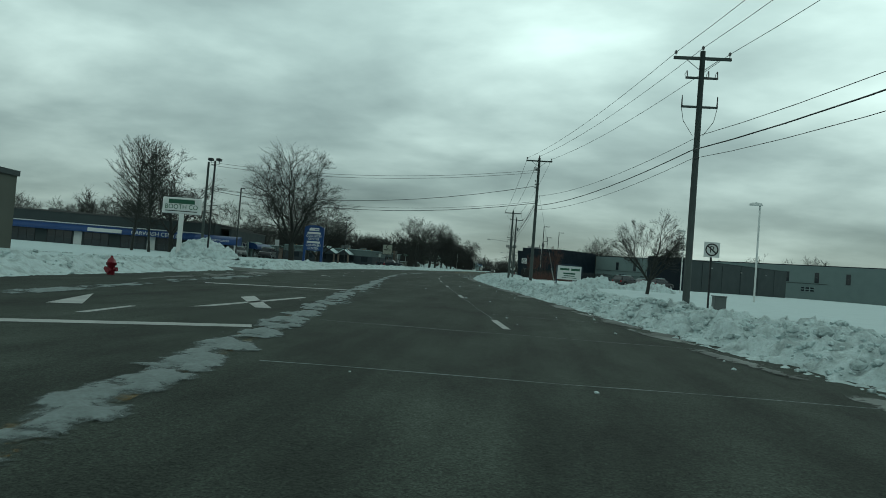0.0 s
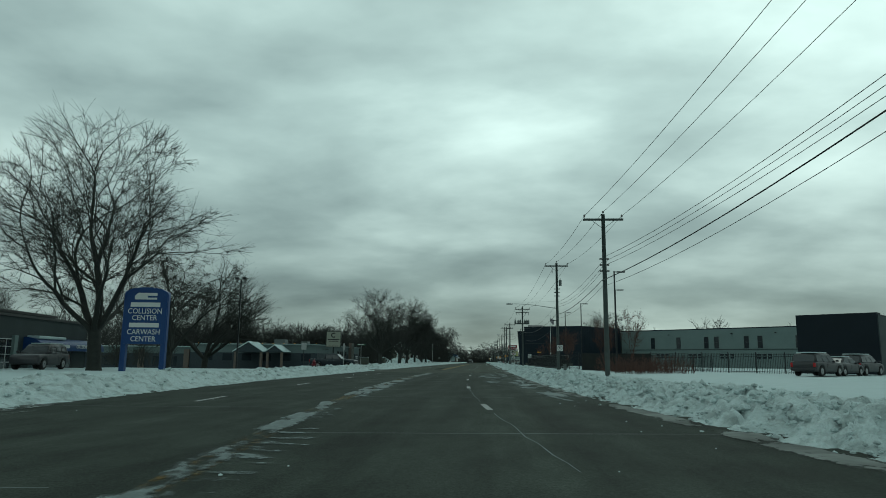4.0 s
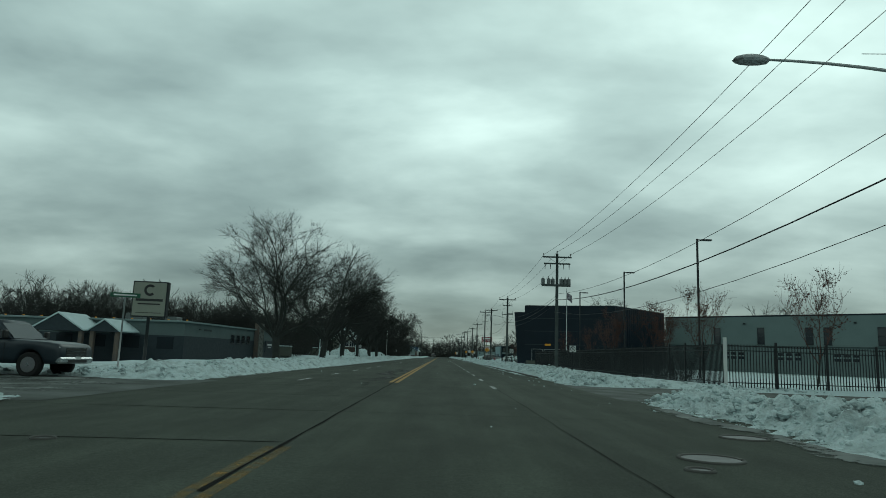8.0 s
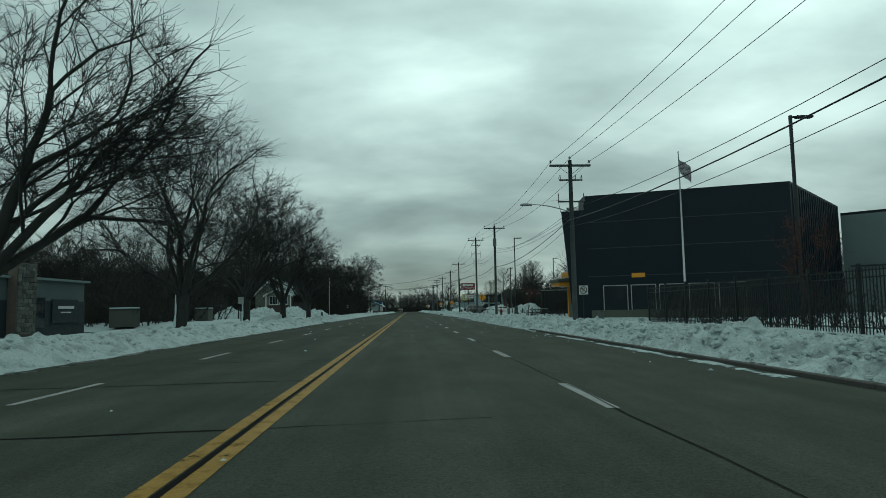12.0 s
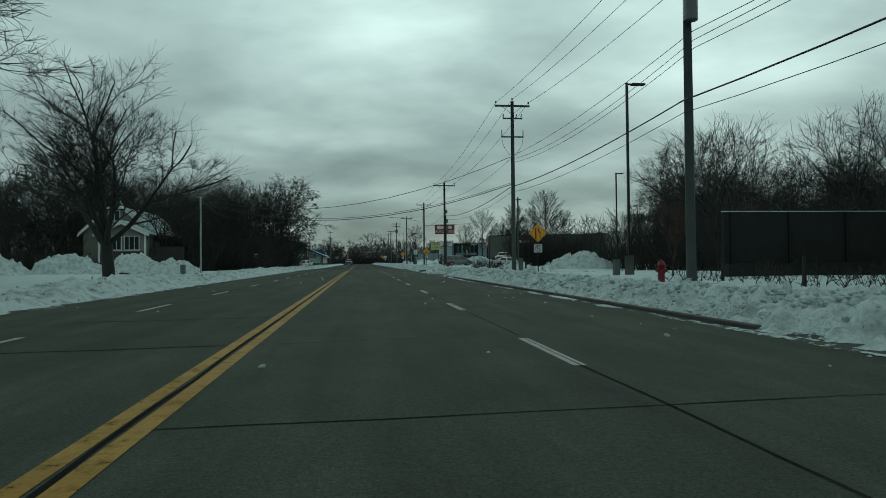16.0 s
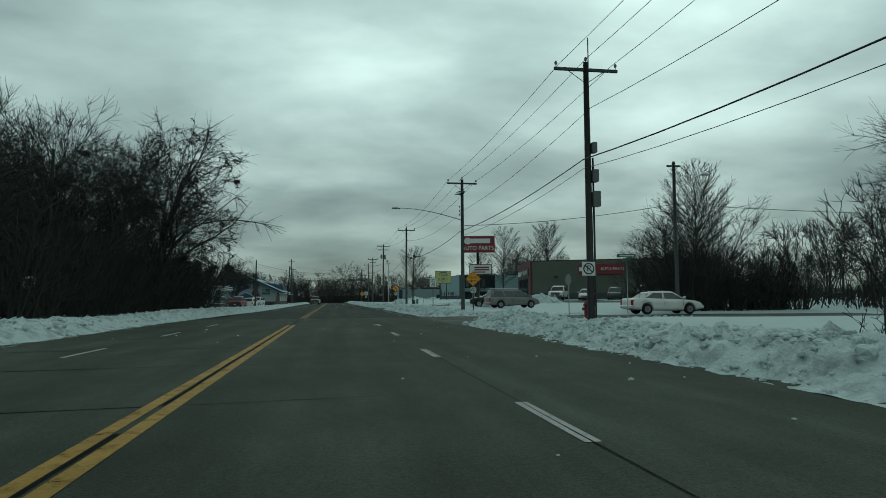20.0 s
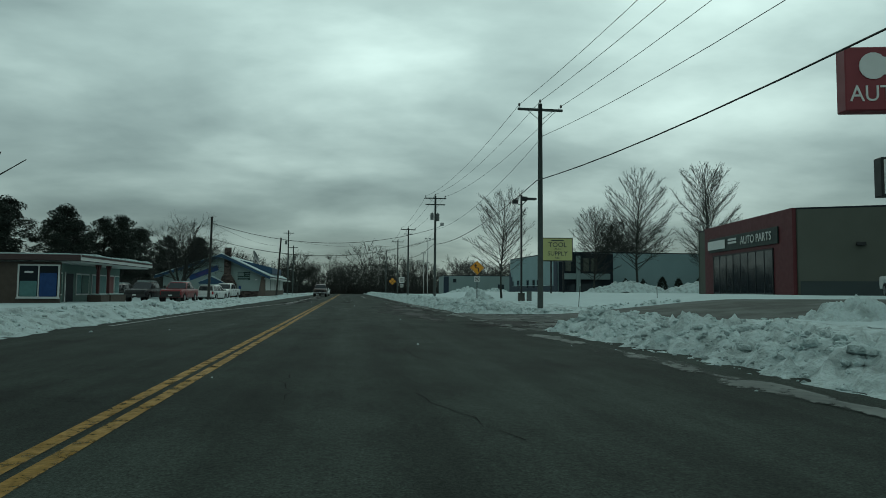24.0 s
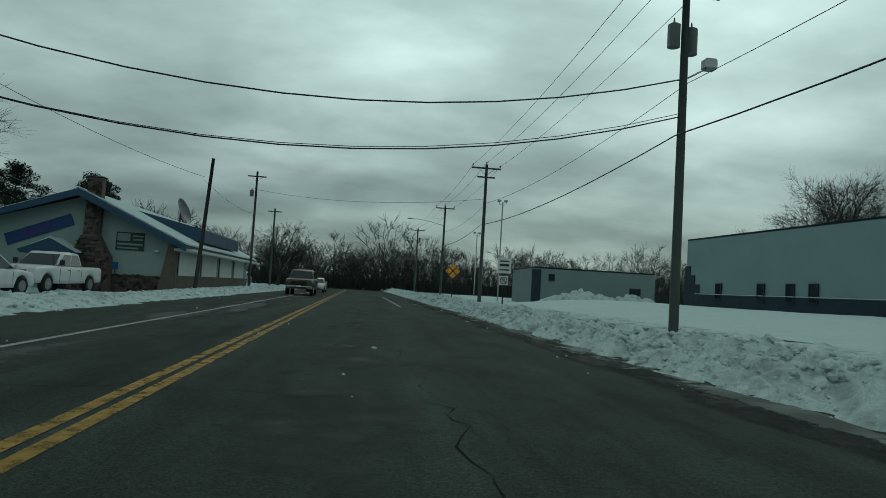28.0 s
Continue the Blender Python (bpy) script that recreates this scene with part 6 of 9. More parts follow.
def plate_sign(x, y, z, w, h, label, rows, group="", mat=None, turn=0):
    t = thing("plate_sign", label, "road sign", group, pose(x, y, 0.0, 0, 0, turn))
    sign_post(t, z + h / 2)
    p = part("plate", box(-w / 2, w / 2, -0.035, -0.02, z - h / 2, z + h / 2, 0.003), mat or SIGN_WHITE, t)
    for text, size, dz in rows:
        if text:
            lettering(text, size, Matrix.Translation((0, -0.041, z + dz)) @ FACE_S, SIGN_BLACK, p, "lettering", 0.002, 0.9)
        else:
            part("bar", box(-w * 0.34, w * 0.34, -0.043, -0.038, z + dz - size / 2, z + dz + size / 2), SIGN_BLACK, p)
    return t


plate_sign(11.1, 325.4, 2.65, 0.62, 0.8, "white speed limit sign reading 30 on a dark post", (("SPEED", 0.17, 0.26), ("LIMIT", 0.17, 0.1), ("30", 0.42, -0.18)))
sg = plate_sign(8.7, 402.8, 2.35, 0.65, 0.72, "white notice sign with three lines above a no-parking plate", ((None, 0.06, 0.2), (None, 0.12, 0.02), (None, 0.06, -0.2)))
no_parking_plate(sg, 1.65, 0.42, 0.42)
plate_sign(-10.6, 52.7, 2.1, 0.42, 0.62, "pale sign plate on a thin dark post, seen from behind", (), "sign backs on the west side", STEEL)
plate_sign(-9.8, 98.5, 2.1, 0.42, 0.55, "pale sign plate on a thin dark post, seen from behind", (), "sign backs on the west side", STEEL)
plate_sign(-11.45, 295.5, 1.95, 0.5, 0.5, "small pale sign plate at the edge of the woods", ((None, 0.3, 0.0),))
plate_sign(-10.8, 204.0, 2.0, 0.4, 0.5, "pale sign plate on a thin dark post, seen from behind", (), "sign backs on the west side", STEEL)


def street_name_sign(x, y, z, turn=0, plates=1):
    t = thing("street_name_sign", "green street name blade on a steel post", "road sign", "", pose(x, y, 0, 0, 0, turn))
    part("post", tube([(0, 0, -0.2), (0, 0, z)], 0.03, 6), STEEL, t)
    p = part("plate", box(-0.5, 0.5, -0.012, 0.012, z, z + 0.16, 0.003), SIGN_GREEN, t)
    part("bar", box(-0.38, 0.38, -0.016, -0.013, z + 0.055, z + 0.105), SIGN_WHITE, p)
    if plates > 1:
        q = part("plate", box(-0.012, 0.012, -0.5, 0.5, z - 0.18, z - 0.02, 0.003), SIGN_GREEN, t)
    return t


street_name_sign(16.2, 294.5, 3.1, 0, 2)
street_name_sign(-9.6, 123.3, 2.75, 20)
st = thing("stop_sign", "octagonal stop sign seen from behind on a steel post", "road sign", "", pose(-8.9, 110.0, 0, 0, 0, 84))
sign_post(st, 2.5, STEEL)
oc = [(0.38 * math.cos(radians(22.5 + 45 * k)), 2.3 + 0.38 * math.sin(radians(22.5 + 45 * k))) for k in range(8)]
part("plate", prism(oc, -0.02, -0.005), STEEL, st)
copy_thing(st, pose(16.9, 304.8, 0, 0, 0, -80))
copy_thing(st, pose(3.6, -1.0, 0, 0, 0, 15))


def hydrant(x, y, z=0.25):
    t = thing("fire_hydrant", "red fire hydrant half buried in snow", "fire hydrant", "fire hydrants", pose(x, y, z))
    part("barrel", tube([(0, 0, -0.3), (0, 0, 0.5), (0, 0, 0.52), (0, 0, 0.6)], [0.12, 0.11, 0.15, 0.15], 12), SIGN_RED, t)
    part("bonnet", tube([(0, 0, 0.6), (0, 0, 0.68), (0, 0, 0.74), (0, 0, 0.8)], [0.13, 0.11, 0.05, 0.03], 10), SIGN_RED, t)
    for s in (-1, 1):
        part("outlet", tube([(s * 0.1, 0, 0.4), (s * 0.2, 0, 0.4)], [0.06, 0.065], 8), SIGN_RED, t)
    part("outlet", tube([(0, -0.1, 0.36), (0, -0.2, 0.36)], [0.075, 0.08], 8), SIGN_RED, t)


hydrant(0.33, 8.96, -0.22)
for x, y in ((-9.2, 99.6), (12.2, 231.5), (12.15, 289.6)):
    hydrant(x, y)


for x, y, lean in ((13.6, 351.2, 0.12), (18.6, 352.6, -0.05)):
    stake = thing("snow_stake", "thin tan marker stake leaning in the snow", "marker stake", "snow stakes by the driveway", pose(x, y, 0.0))
    part("rod", tube([(0, 0, -0.2), (lean, 0, 1.35)], [0.018, 0.014], 6), WALL_TAN, stake)
    part("tip", tube([(lean, 0, 1.35), (lean * 1.1, 0, 1.48)], [0.018, 0.014], 6), SIGN_WHITE, stake)


scrap = thing("tyre_scrap", "torn black strip of tyre lying on the dirty snow", "tyre scrap", "", pose(6.95, 266.9, 0.16, 0, 0, 20))
part("tread", tube([(-0.34, 0.03, 0.0), (-0.18, -0.03, 0.07), (0.02, 0.02, 0.05), (0.2, -0.02, 0.1), (0.33, 0.04, 0.02)], [0.03, 0.075, 0.06, 0.07, 0.02], 7), TYRE, scrap)


def utility_box(x, y, w, d, h, label, z=0.2):
    t = thing("utility_box", label, "utility box", "", pose(x, y, z))
    part("cabinet", box(-w / 2, w / 2, -d / 2, d / 2, -0.2, h, 0.02), TANK, t)
    part("lid", box(-w / 2 - 0.02, w / 2 + 0.02, -d / 2 - 0.02, d / 2 + 0.02, h, h + 0.04, 0.01), TANK, t)


utility_box(19.9, 14.4, 0.4, 0.4, 0.55, "small grey utility pedestal in the snow")
utility_box(11.75, 250.7, 0.26, 0.25, 0.95, "grey utility cabinet at the foot of a pole")
utility_box(14.6, 241.8, 0.3, 0.3, 0.8, "grey utility pedestal beside the light pole")
utility_box(14.4, 363.4, 0.3, 0.25, 0.85, "grey meter box beside the concrete footing")
utility_box(-12.9, 266.0, 0.35, 0.35, 0.75, "pale green utility pedestal in the snow bank")
utility_box(12.1, 105.5, 0.25, 0.25, 0.6, "small grey utility pedestal in the snow")
utility_box(11.7, 189.0, 0.25, 0.25, 0.6, "small grey utility pedestal at a pole's foot")
for x, y, h in ((14.2, 236, 0.9), (14.8, 232, 0.85), (15.2, 228, 0.9), (15.4, 224, 0.9), (13.4, 256, 0.8), (12.8, 266.5, 0.95), (12.4, 270.2, 0.95), (13.6, 276.0, 0.8)):
    t = thing("stake", "short dark wooden stake standing in the snow", "stake", "stakes in the snow", pose(x, y, 0.2))
    part("post", box(-0.05, 0.05, -0.04, 0.04, -0.2, h, 0.008), DARK_WOOD, t)


# ---- buildings ----
def poly_walls(t, pts, h, mat, name="wall", z0=-0.2, thick=0.3, closed=True, skip=()):
    """A wall piece for each side of a footprint given anticlockwise seen from above."""
    out = []
    n = len(pts)
    for k in range(n if closed else n - 1):
        if k in skip:
            continue
        a, b = Vector((*pts[k], 0)), Vector((*pts[(k + 1) % n], 0))
        d = (b - a).normalized()
        inn = Vector((-d.y, d.x, 0)) * thick
        bm = bmesh.new()
        low = [bm.verts.new(p + Vector((0, 0, z0))) for p in (a, b, b + inn, a + inn)]
        up = [bm.verts.new(p + Vector((0, 0, h))) for p in (a, b, b + inn, a + inn)]
        bm.faces.new(low[::-1])
        bm.faces.new(up)
        for i in range(4):
            bm.faces.new((low[i], low[(i + 1) % 4], up[(i + 1) % 4], up[i]))
        out.append(part(name, bm, mat, t))
    return out


def poly_roof(t, pts, z, mat, name="roof", thick=0.2, label=""):
    bm = bmesh.new()
    low = [bm.verts.new((x, y, z - thick)) for x, y in pts]
    up = [bm.verts.new((x, y, z)) for x, y in pts]
    bm.faces.new(low[::-1])
    bm.faces.new(up)
    n = len(pts)
    for i in range(n):
        bm.faces.new((low[i], low[(i + 1) % n], up[(i + 1) % n], up[i]))
    return part(name, bm, mat, t, label)


def on_wall(a, b, u, z, out=0.0):
    """A frame on the wall from a to b (seen from outside, left to right): x along it, z up, -y outwards."""
    a, b = Vector((*a, 0)), Vector((*b, 0))
    d = (b - a).normalized()
    m = Matrix.Rotation(math.atan2(d.y, d.x), 4, "Z")
    o = Vector((d.y, -d.x, 0)) * out
    return Matrix.Translation(a + d * u + Vector((0, 0, z)) + o) @ m


def window(t, m, w, h, frame_mat, cols=1, rows=1, label="", fw=0.06, sill=True):
    """A glazed window set on a wall: frame, panes, sill."""
    f = part("window", bmesh.new(), frame_mat, t, label)
    bm = bmesh.new()
    add_box(bm, -w / 2, w / 2, -0.05, 0.03, h / 2 - fw, h / 2)
    add_box(bm, -w / 2, w / 2, -0.05, 0.03, -h / 2, -h / 2 + fw)
    add_box(bm, -w / 2, -w / 2 + fw, -0.05, 0.03, -h / 2 + fw, h / 2 - fw)
    add_box(bm, w / 2 - fw, w / 2, -0.05, 0.03, -h / 2 + fw, h / 2 - fw)
    for c in range(1, cols):
        x = -w / 2 + w * c / cols
        add_box(bm, x - fw / 3, x + fw / 3, -0.045, 0.03, -h / 2 + fw, h / 2 - fw)
    for r in range(1, rows):
        z = -h / 2 + h * r / rows
        add_box(bm, -w / 2 + fw, w / 2 - fw, -0.043, 0.028, z - fw / 3, z + fw / 3)
    bm.to_mesh(f.data)
    bm.free()
    f.matrix_local = m
    for c in range(cols):
        for r in range(rows):
            x0, x1 = -w / 2 + w * c / cols + fw / 2, -w / 2 + w * (c + 1) / cols - fw / 2
            z0, z1 = -h / 2 + h * r / rows + fw / 2, -h / 2 + h * (r + 1) / rows - fw / 2
            part("pane", box(x0, x1, -0.02, -0.008, z0, z1), GLASS, f)
    if sill:
        part("sill", box(-w / 2 - 0.05, w / 2 + 0.05, -0.12, 0.02, -h / 2 - 0.05, -h / 2), frame_mat, f)
    return f


def panel(t, m, name, w, h, d, mat, label="", bevel=0.01):
    """A block on a wall: w wide, h high, standing d proud, centred on m."""
    p = part(name, box(-w / 2, w / 2, -d, 0.0, -h / 2, h / 2, bevel if d > 3 * bevel else 0.0), mat, t, label)
    p.matrix_local = m
    return p


def bars(parent, rows, mat, m=None):
    """Plain bars standing for lettering that cannot be read: (x, z, w, h) on a face at y = -0.02."""
    for x, z, w, h in rows:
        b = part("bar", box(x - w / 2, x + w / 2, -0.03, -0.02, z - h / 2, z + h / 2), mat, parent)
        if m is not None:
            b.matrix_local = m


# car wash and collision shop; its front runs along the incoming street
cw = thing("car_wash_building", "long low grey building with blue awnings and garage doors", "building", "", pose(-32.0, 105.5, 0, 0, 0, 9.3))
CWH = 4.5
poly_walls(cw, [(-2.0, -26), (-2.0, -3), (-62, -3), (-62, -26)], CWH, WALL_GREY)
poly_roof(cw, [(-1.9, -26.1), (-1.9, -2.9), (-62, -2.9), (-62, -26.1)], CWH + 0.15, ROOF)
poly_walls(cw, [(-0.4, -23), (-0.4, 0), (-24, 0), (-24, -23)], 4.1, WALL_GREY, skip=(2, 3))
poly_roof(cw, [(-0.3, -23), (-0.3, 0.1), (-1.85, 0.1), (-1.85, -23)], 4.2, ROOF)
SOUTH = Matrix.Translation((0, -26, 0)) @ Matrix.Rotation(radians(-90), 4, "Z")


def east(u, z, out=0.0):
    return Matrix.Translation((out, u, z)) @ Matrix.Rotation(radians(90), 4, "Z")


def awning(u0, u1, z0, z1, reach, label, x=0.0, rounded=True):
    n = 6
    prof = [(0, z1)] + [(reach * math.sin(k / n * math.pi / 2), z0 + 0.28 + (z1 - z0 - 0.28) * math.cos(k / n * math.pi / 2)) for k in range(1, n + 1)] + [(reach, z0), (0, z0)]
    bm = prism([(a + x, b) for a, b in prof], u0, u1)
    return part("awning", bm, SIGN_BLUE, cw, label)


aw1 = awning(-40, -3.6, 2.0, 2.95, 1.0, "long bright blue awning with white lettering")
part("trim", box(0.02, 0.12, -40, -3.6, 2.97, 3.1), SIGN_WHITE, aw1, "white strip along the awning's top")
aw1.matrix_local = SOUTH
aw2 = awning(-3.5, 2.3, 1.7, 2.9, 2.4, "rounded bright blue entrance awning")
aw2.matrix_local = Matrix.Translation((0, -1.6, 0)) @ SOUTH
for x in (-3.2, 2.0):
    part("post", box(x - 0.12, x + 0.12, -29.8, -29.5, -0.2, 1.75), SIGN_WHITE, cw)
aw3 = awning(-11.5, 0.6, 1.55, 2.55, 1.4, "bright blue awning with snow on top", -0.4)
part("snow", box(-0.35, 0.6, -11.2, -6.5, 2.42, 2.66, 0.05), SNOW, aw3, "melting snow on the awning")
lettering("CARWASH CENTER", 0.78, east(-9.5, 2.38, 1.05) @ FACE_S, SIGN_WHITE, aw1, "lettering", 0.01)
bars(aw1, ((0, 0, 4.6, 0.5),), SIGN_WHITE, east(-16.5, 2.38, 1.07))
lettering("VACUUM ISLAND", 0.42, east(-0.4, 2.2, 2.44) @ FACE_S, SIGN_WHITE, aw2, "lettering", 0.01)
lettering("COLLISION CENTER", 0.42, east(-3.6, 1.9, 1.05) @ FACE_S, SIGN_WHITE, aw3, "lettering", 0.01)
bars(aw3, ((0, 0, 2.2, 0.28),), SIGN_WHITE, east(-8.0, 1.9, 1.07))
for u in (-38, -33, -28, -23, -18, -13, -8):
    window(cw, SOUTH @ east(u, 1.05, 0.0), 3.4, 1.9, BLACK_METAL, 3, 2, sill=False)
for u in (-10.5, -20.5, -30.5):
    panel(cw, SOUTH @ east(u, 0.95, 0.0), "door", 1.1, 2.1, 0.08, SIGN_WHITE)
for u in (-18.5, -14.5):
    window(cw, east(u, 1.2, -0.4), 3.2, 2.3, SIGN_WHITE, 3, 4, "white-framed glazed garage door", sill=False)
for u in (-13.0, -10.2):
    panel(cw, east(u, 1.3, -0.4), "pillar", 0.5, 2.6, 0.25, WALL_WHITE)
window(cw, east(-5.5, 0.9, -0.4), 5.0, 1.6, BLACK_METAL, 4, 1, sill=False)
for x, h, w in ((-52, 0.9, 1.6), (-47.5, 0.8, 1.5), (-44.5, 1.5, 0.9), (-42.5, 1.4, 0.9), (-28, 0.5, 1.8)):
    part("roof_unit", box(x, x + w, -20, -20 + w, CWH + 0.15, CWH + 0.15 + h, 0.04), TANK, cw, "grey rooftop ventilation unit")

# tall blue pylon sign
bs = thing("pylon_sign", "tall blue pylon sign with white lettering on two legs", "sign", "", pose(-18.1, 88.5, 0.0, 0, 0, 4))
for s in (-1, 1):
    part("leg", box(s * 1.33 - 0.17, s * 1.33 + 0.17, -0.2, 0.2, -0.2, 5.35, 0.04), SIGN_BLUE, bs)
top = [(-1.45, 1.95), (1.45, 1.95), (1.45, 5.45), (1.0, 5.68), (0.4, 5.78), (-0.4, 5.78), (-1.0, 5.68), (-1.45, 5.45)]
face = part("panel", prism(top, -0.24, 0.24), SIGN_BLUE, bs)
part("logo", prism([(-0.75, 4.95), (0.75, 4.95), (0.75, 5.08), (0.1, 5.08), (0.1, 5.2), (0.75, 5.2), (0.75, 5.4), (-0.55, 5.4), (-0.75, 5.2)], -0.26, -0.245), SIGN_WHITE, face)
for text, z in (("COLLISION", 4.15), ("CENTER", 3.7), ("CARWASH", 2.75), ("CENTER", 2.28)):
    lettering(text, 0.5, Matrix.Translation((0, -0.25, z)) @ FACE_S, SIGN_WHITE, face, "lettering", 0.01, 0.92)
bars(face, ((0, 0, 2.0, 0.3),), SIGN_WHITE, Matrix.Translation((0, -0.228, 4.6)))
bars(face, ((0, 0, 2.0, 0.3),), SIGN_WHITE, Matrix.Translation((0, -0.228, 3.22)))

# white booth company sign on one post
bo = thing("post_sign", "white panel sign with dark lettering on one white post", "sign", "", pose(-15.2, 42.4, 0.0, 0, 0, 4))
part("post", box(-0.17, 0.17, -0.12, 0.12, -0.2, 3.75, 0.02), SIGN_WHITE, bo)
pl = part("panel", box(-1.62, 1.62, -0.16, 0.16, 3.72, 5.05, 0.06), SIGN_WHITE, bo)
bars(pl, ((0, 0, 2.2, 0.36),), SIGN_GREEN, Matrix.Translation((0, -0.145, 4.72)))
lettering("BOOTH CO", 0.55, Matrix.Translation((0, -0.17, 4.27)) @ FACE_S, SIGN_GREEN, pl, "lettering", 0.008, 0.95)
bars(pl, ((0, 0, 2.7, 0.07),), SIGN_BLACK, Matrix.Translation((0, -0.145, 3.93)))

# cemetery company sign
ws = thing("ground_sign", "low white sign with a dark gabled frame and script lettering", "sign", "", pose(18.0, 58.0, 0.0, 0, 0, 8))
for s in (-1, 1):
    part("post", box(s * 1.26 - 0.05, s * 1.26 + 0.05, -0.08, 0.08, -0.2, 2.13), WALL_NAVY, ws)
fr = part("panel", box(-1.2, 1.2, -0.06, 0.06, 0.75, 2.12), SIGN_WHITE, ws)
part("gable", prism([(-1.38, 2.13), (1.38, 2.13), (0, 2.36)], -0.12, 0.12), WALL_NAVY, ws)
bars(fr, ((-0.5, 1.78, 0.95, 0.2), (0.6, 1.78, 0.9, 0.22), (0, 1.36, 1.2, 0.15), (0, 1.13, 1.1, 0.08), (0, 0.93, 1.5, 0.05)), SIGN_GREEN, Matrix.Translation((0, -0.045, 0)))

# dark leaning-front hall, turned half towards the street
hall = thing("dark_hall", "low dark grey panelled hall with an outward-leaning end", "building", "")
HP = [(36.2, 113.6), (41.3, 108.6), (69.0, 137.0), (63.5, 142.0)]
poly_walls(hall, HP, 5.6, WALL_GREY)
poly_roof(hall, HP, 5.72, WALL_BLACK, "parapet", 0.14)
bm = prism([(-0.1, 0.0), (0.0, 0.0), (0.0, 5.9), (-1.2, 5.9)], 0.0, 7.1, "y")
lf = part("leaning_front", bm, WALL_BLACK, hall, "leaning charcoal end wall")
lf.matrix_local = Matrix.Translation((36.1, 113.5, 0)) @ Matrix.Rotation(radians(-134.4), 4, "Z")
for u, z in ((9, 4.6), (20, 4.4), (30, 4.4)):
    panel(hall, on_wall(HP[1], HP[2], u, z, 0.02), "wall_lamp", 0.3, 0.22, 0.2, STEEL)
for u in (6.0, 13, 20, 27, 34):
    panel(hall, on_wall(HP[1], HP[2], u, 2.8, 0.02), "joint_strip", 0.06, 5.5, 0.03, WALL_BLACK)

# long white hall behind the fence
HALL_PALE = material("pale_painted_block", (0.128, 0.168, 0.166), 0.8, var=0.15, scale=0.5)
wh = thing("white_hall", "long white masonry hall with narrow dark windows", "building", "")
W0, W1 = (37.9, 208.0), (97.0, 147.8)
WP = [W0, W1, (115, 165), (56, 226)]
poly_walls(wh, WP, 8.3, HALL_PALE)
poly_roof(wh, WP, 8.5, WALL_BLACK, "parapet", 0.22)
for u in (8.4, 14.8, 21.3, 23.6, 30.0, 32.8, 40.2, 47, 53, 60, 67, 74):
    window(wh, on_wall(W0, W1, u, 5.5, 0.0), 1.0, 2.4, BLACK_METAL, 1, 2)
for u in (10.8, 18.6, 25.8, 33.5, 41, 49, 57, 65):
    lv = panel(wh, on_wall(W0, W1, u, 2.6, 0.02), "louvre_window", 3.2, 1.2, 0.08, WALL_WHITE, "white louvred window")
    for zz in (-0.3, 0.3):
        for xx in (-1.1, 0.0, 1.1):
            part("pane", box(xx - 0.42, xx + 0.42, -0.10, -0.085, zz - 0.2, zz + 0.2), GLASS, lv)
for u in (12.5, 27, 36, 50):
    panel(wh, on_wall(W0, W1, u, 7.3, 0.02), "wall_lamp", 0.3, 0.22, 0.25, BLACK_METAL)
panel(wh, on_wall(W0, W1, 35, 4.0, 0.02), "ledge", 69, 0.12, 0.1, WALL_GREY, "thin grey ledge course")

# charcoal hall with a stepped glazed front
bk = thing("charcoal_hall", "tall charcoal metal-clad hall with a stepped glazed front", "building", "")
MAIN = [(14.32, 201.42), (26.7, 196.2), (37.6, 207.8), (37.6, 213.0), (16.6, 213.0), (16.6, 204.0), (14.6, 204.0)]
poly_walls(bk, MAIN, 8.95, HALL_NAVY)
poly_roof(bk, MAIN, 9.06, HALL_NAVY, "parapet", 0.1)
wedge = part("wall", prism([(-1.66, 8.05), (0.0, 8.05), (0.0, -0.2), (-1.0, -0.2)], 0.0, 2.6), HALL_NAVY, bk, "corner block leaning out over the lawn")
wedge.matrix_local = on_wall(MAIN[0], MAIN[1], 0.0, 0.0, 0.0)
for k in range(24):     # ribs of the side wall
    panel(bk, on_wall(MAIN[1], MAIN[2], 0.5 + k * 0.64, 4.6, 0.01), "rib", 0.12, 8.6, 0.05, HALL_NAVY)
for z in (3.2, 5.2, 7.1):
    panel(bk, on_wall(MAIN[0], MAIN[1], 6.6, z, 0.01), "seam", 13.0, 0.05, 0.02, WALL_GREY)
part("wall", prism([(204.05, -0.2), (212.9, -0.2), (213.1, 7.6), (213.7, 10.1), (204.05, 7.7)], 16.0, 19.8, "x"), HALL_NAVY, bk, "leaning charcoal north block")
part("wall", prism([(213.0, -0.2), (220.2, -0.2), (220.9, 9.4), (213.0, 8.8)], 19.6, 24.3, "x"), HALL_NAVY, bk, "set-back charcoal block")
part("wall", prism([(213.0, -0.2), (231.0, -0.2), (232.0, 7.3), (213.0, 7.0)], 24.3, 37.0, "x"), HALL_NAVY, bk, "low charcoal rear wing")
part("plinth", box(15.75, 16.2, 204.2, 213.0, -0.2, 1.35), WALL_TAN, bk, "pale block plinth under the glazing")
for k in range(5):
    y0 = 204.1 + k * 1.75
    rows = 3 if k >= 3 else 1
    for r in range(rows):
        w = panel(bk, Matrix.Translation((15.98, y0 + 0.87, 2.25 + r * 1.72)) @ Matrix.Rotation(radians(-90), 4, "Z"), "glazing", 1.7, 1.68, 0.06, GLASS, "dark reflective glazing", 0.0)
        for dx, dz, ww, hh in ((-0.85, 0, 0.06, 1.72), (0, -0.84, 1.75, 0.06), (0, 0.84, 1.75, 0.06)):
            part("mullion", box(dx - ww / 2, dx + ww / 2, -0.1, -0.055, dz - hh / 2, dz + hh / 2), STEEL, w)
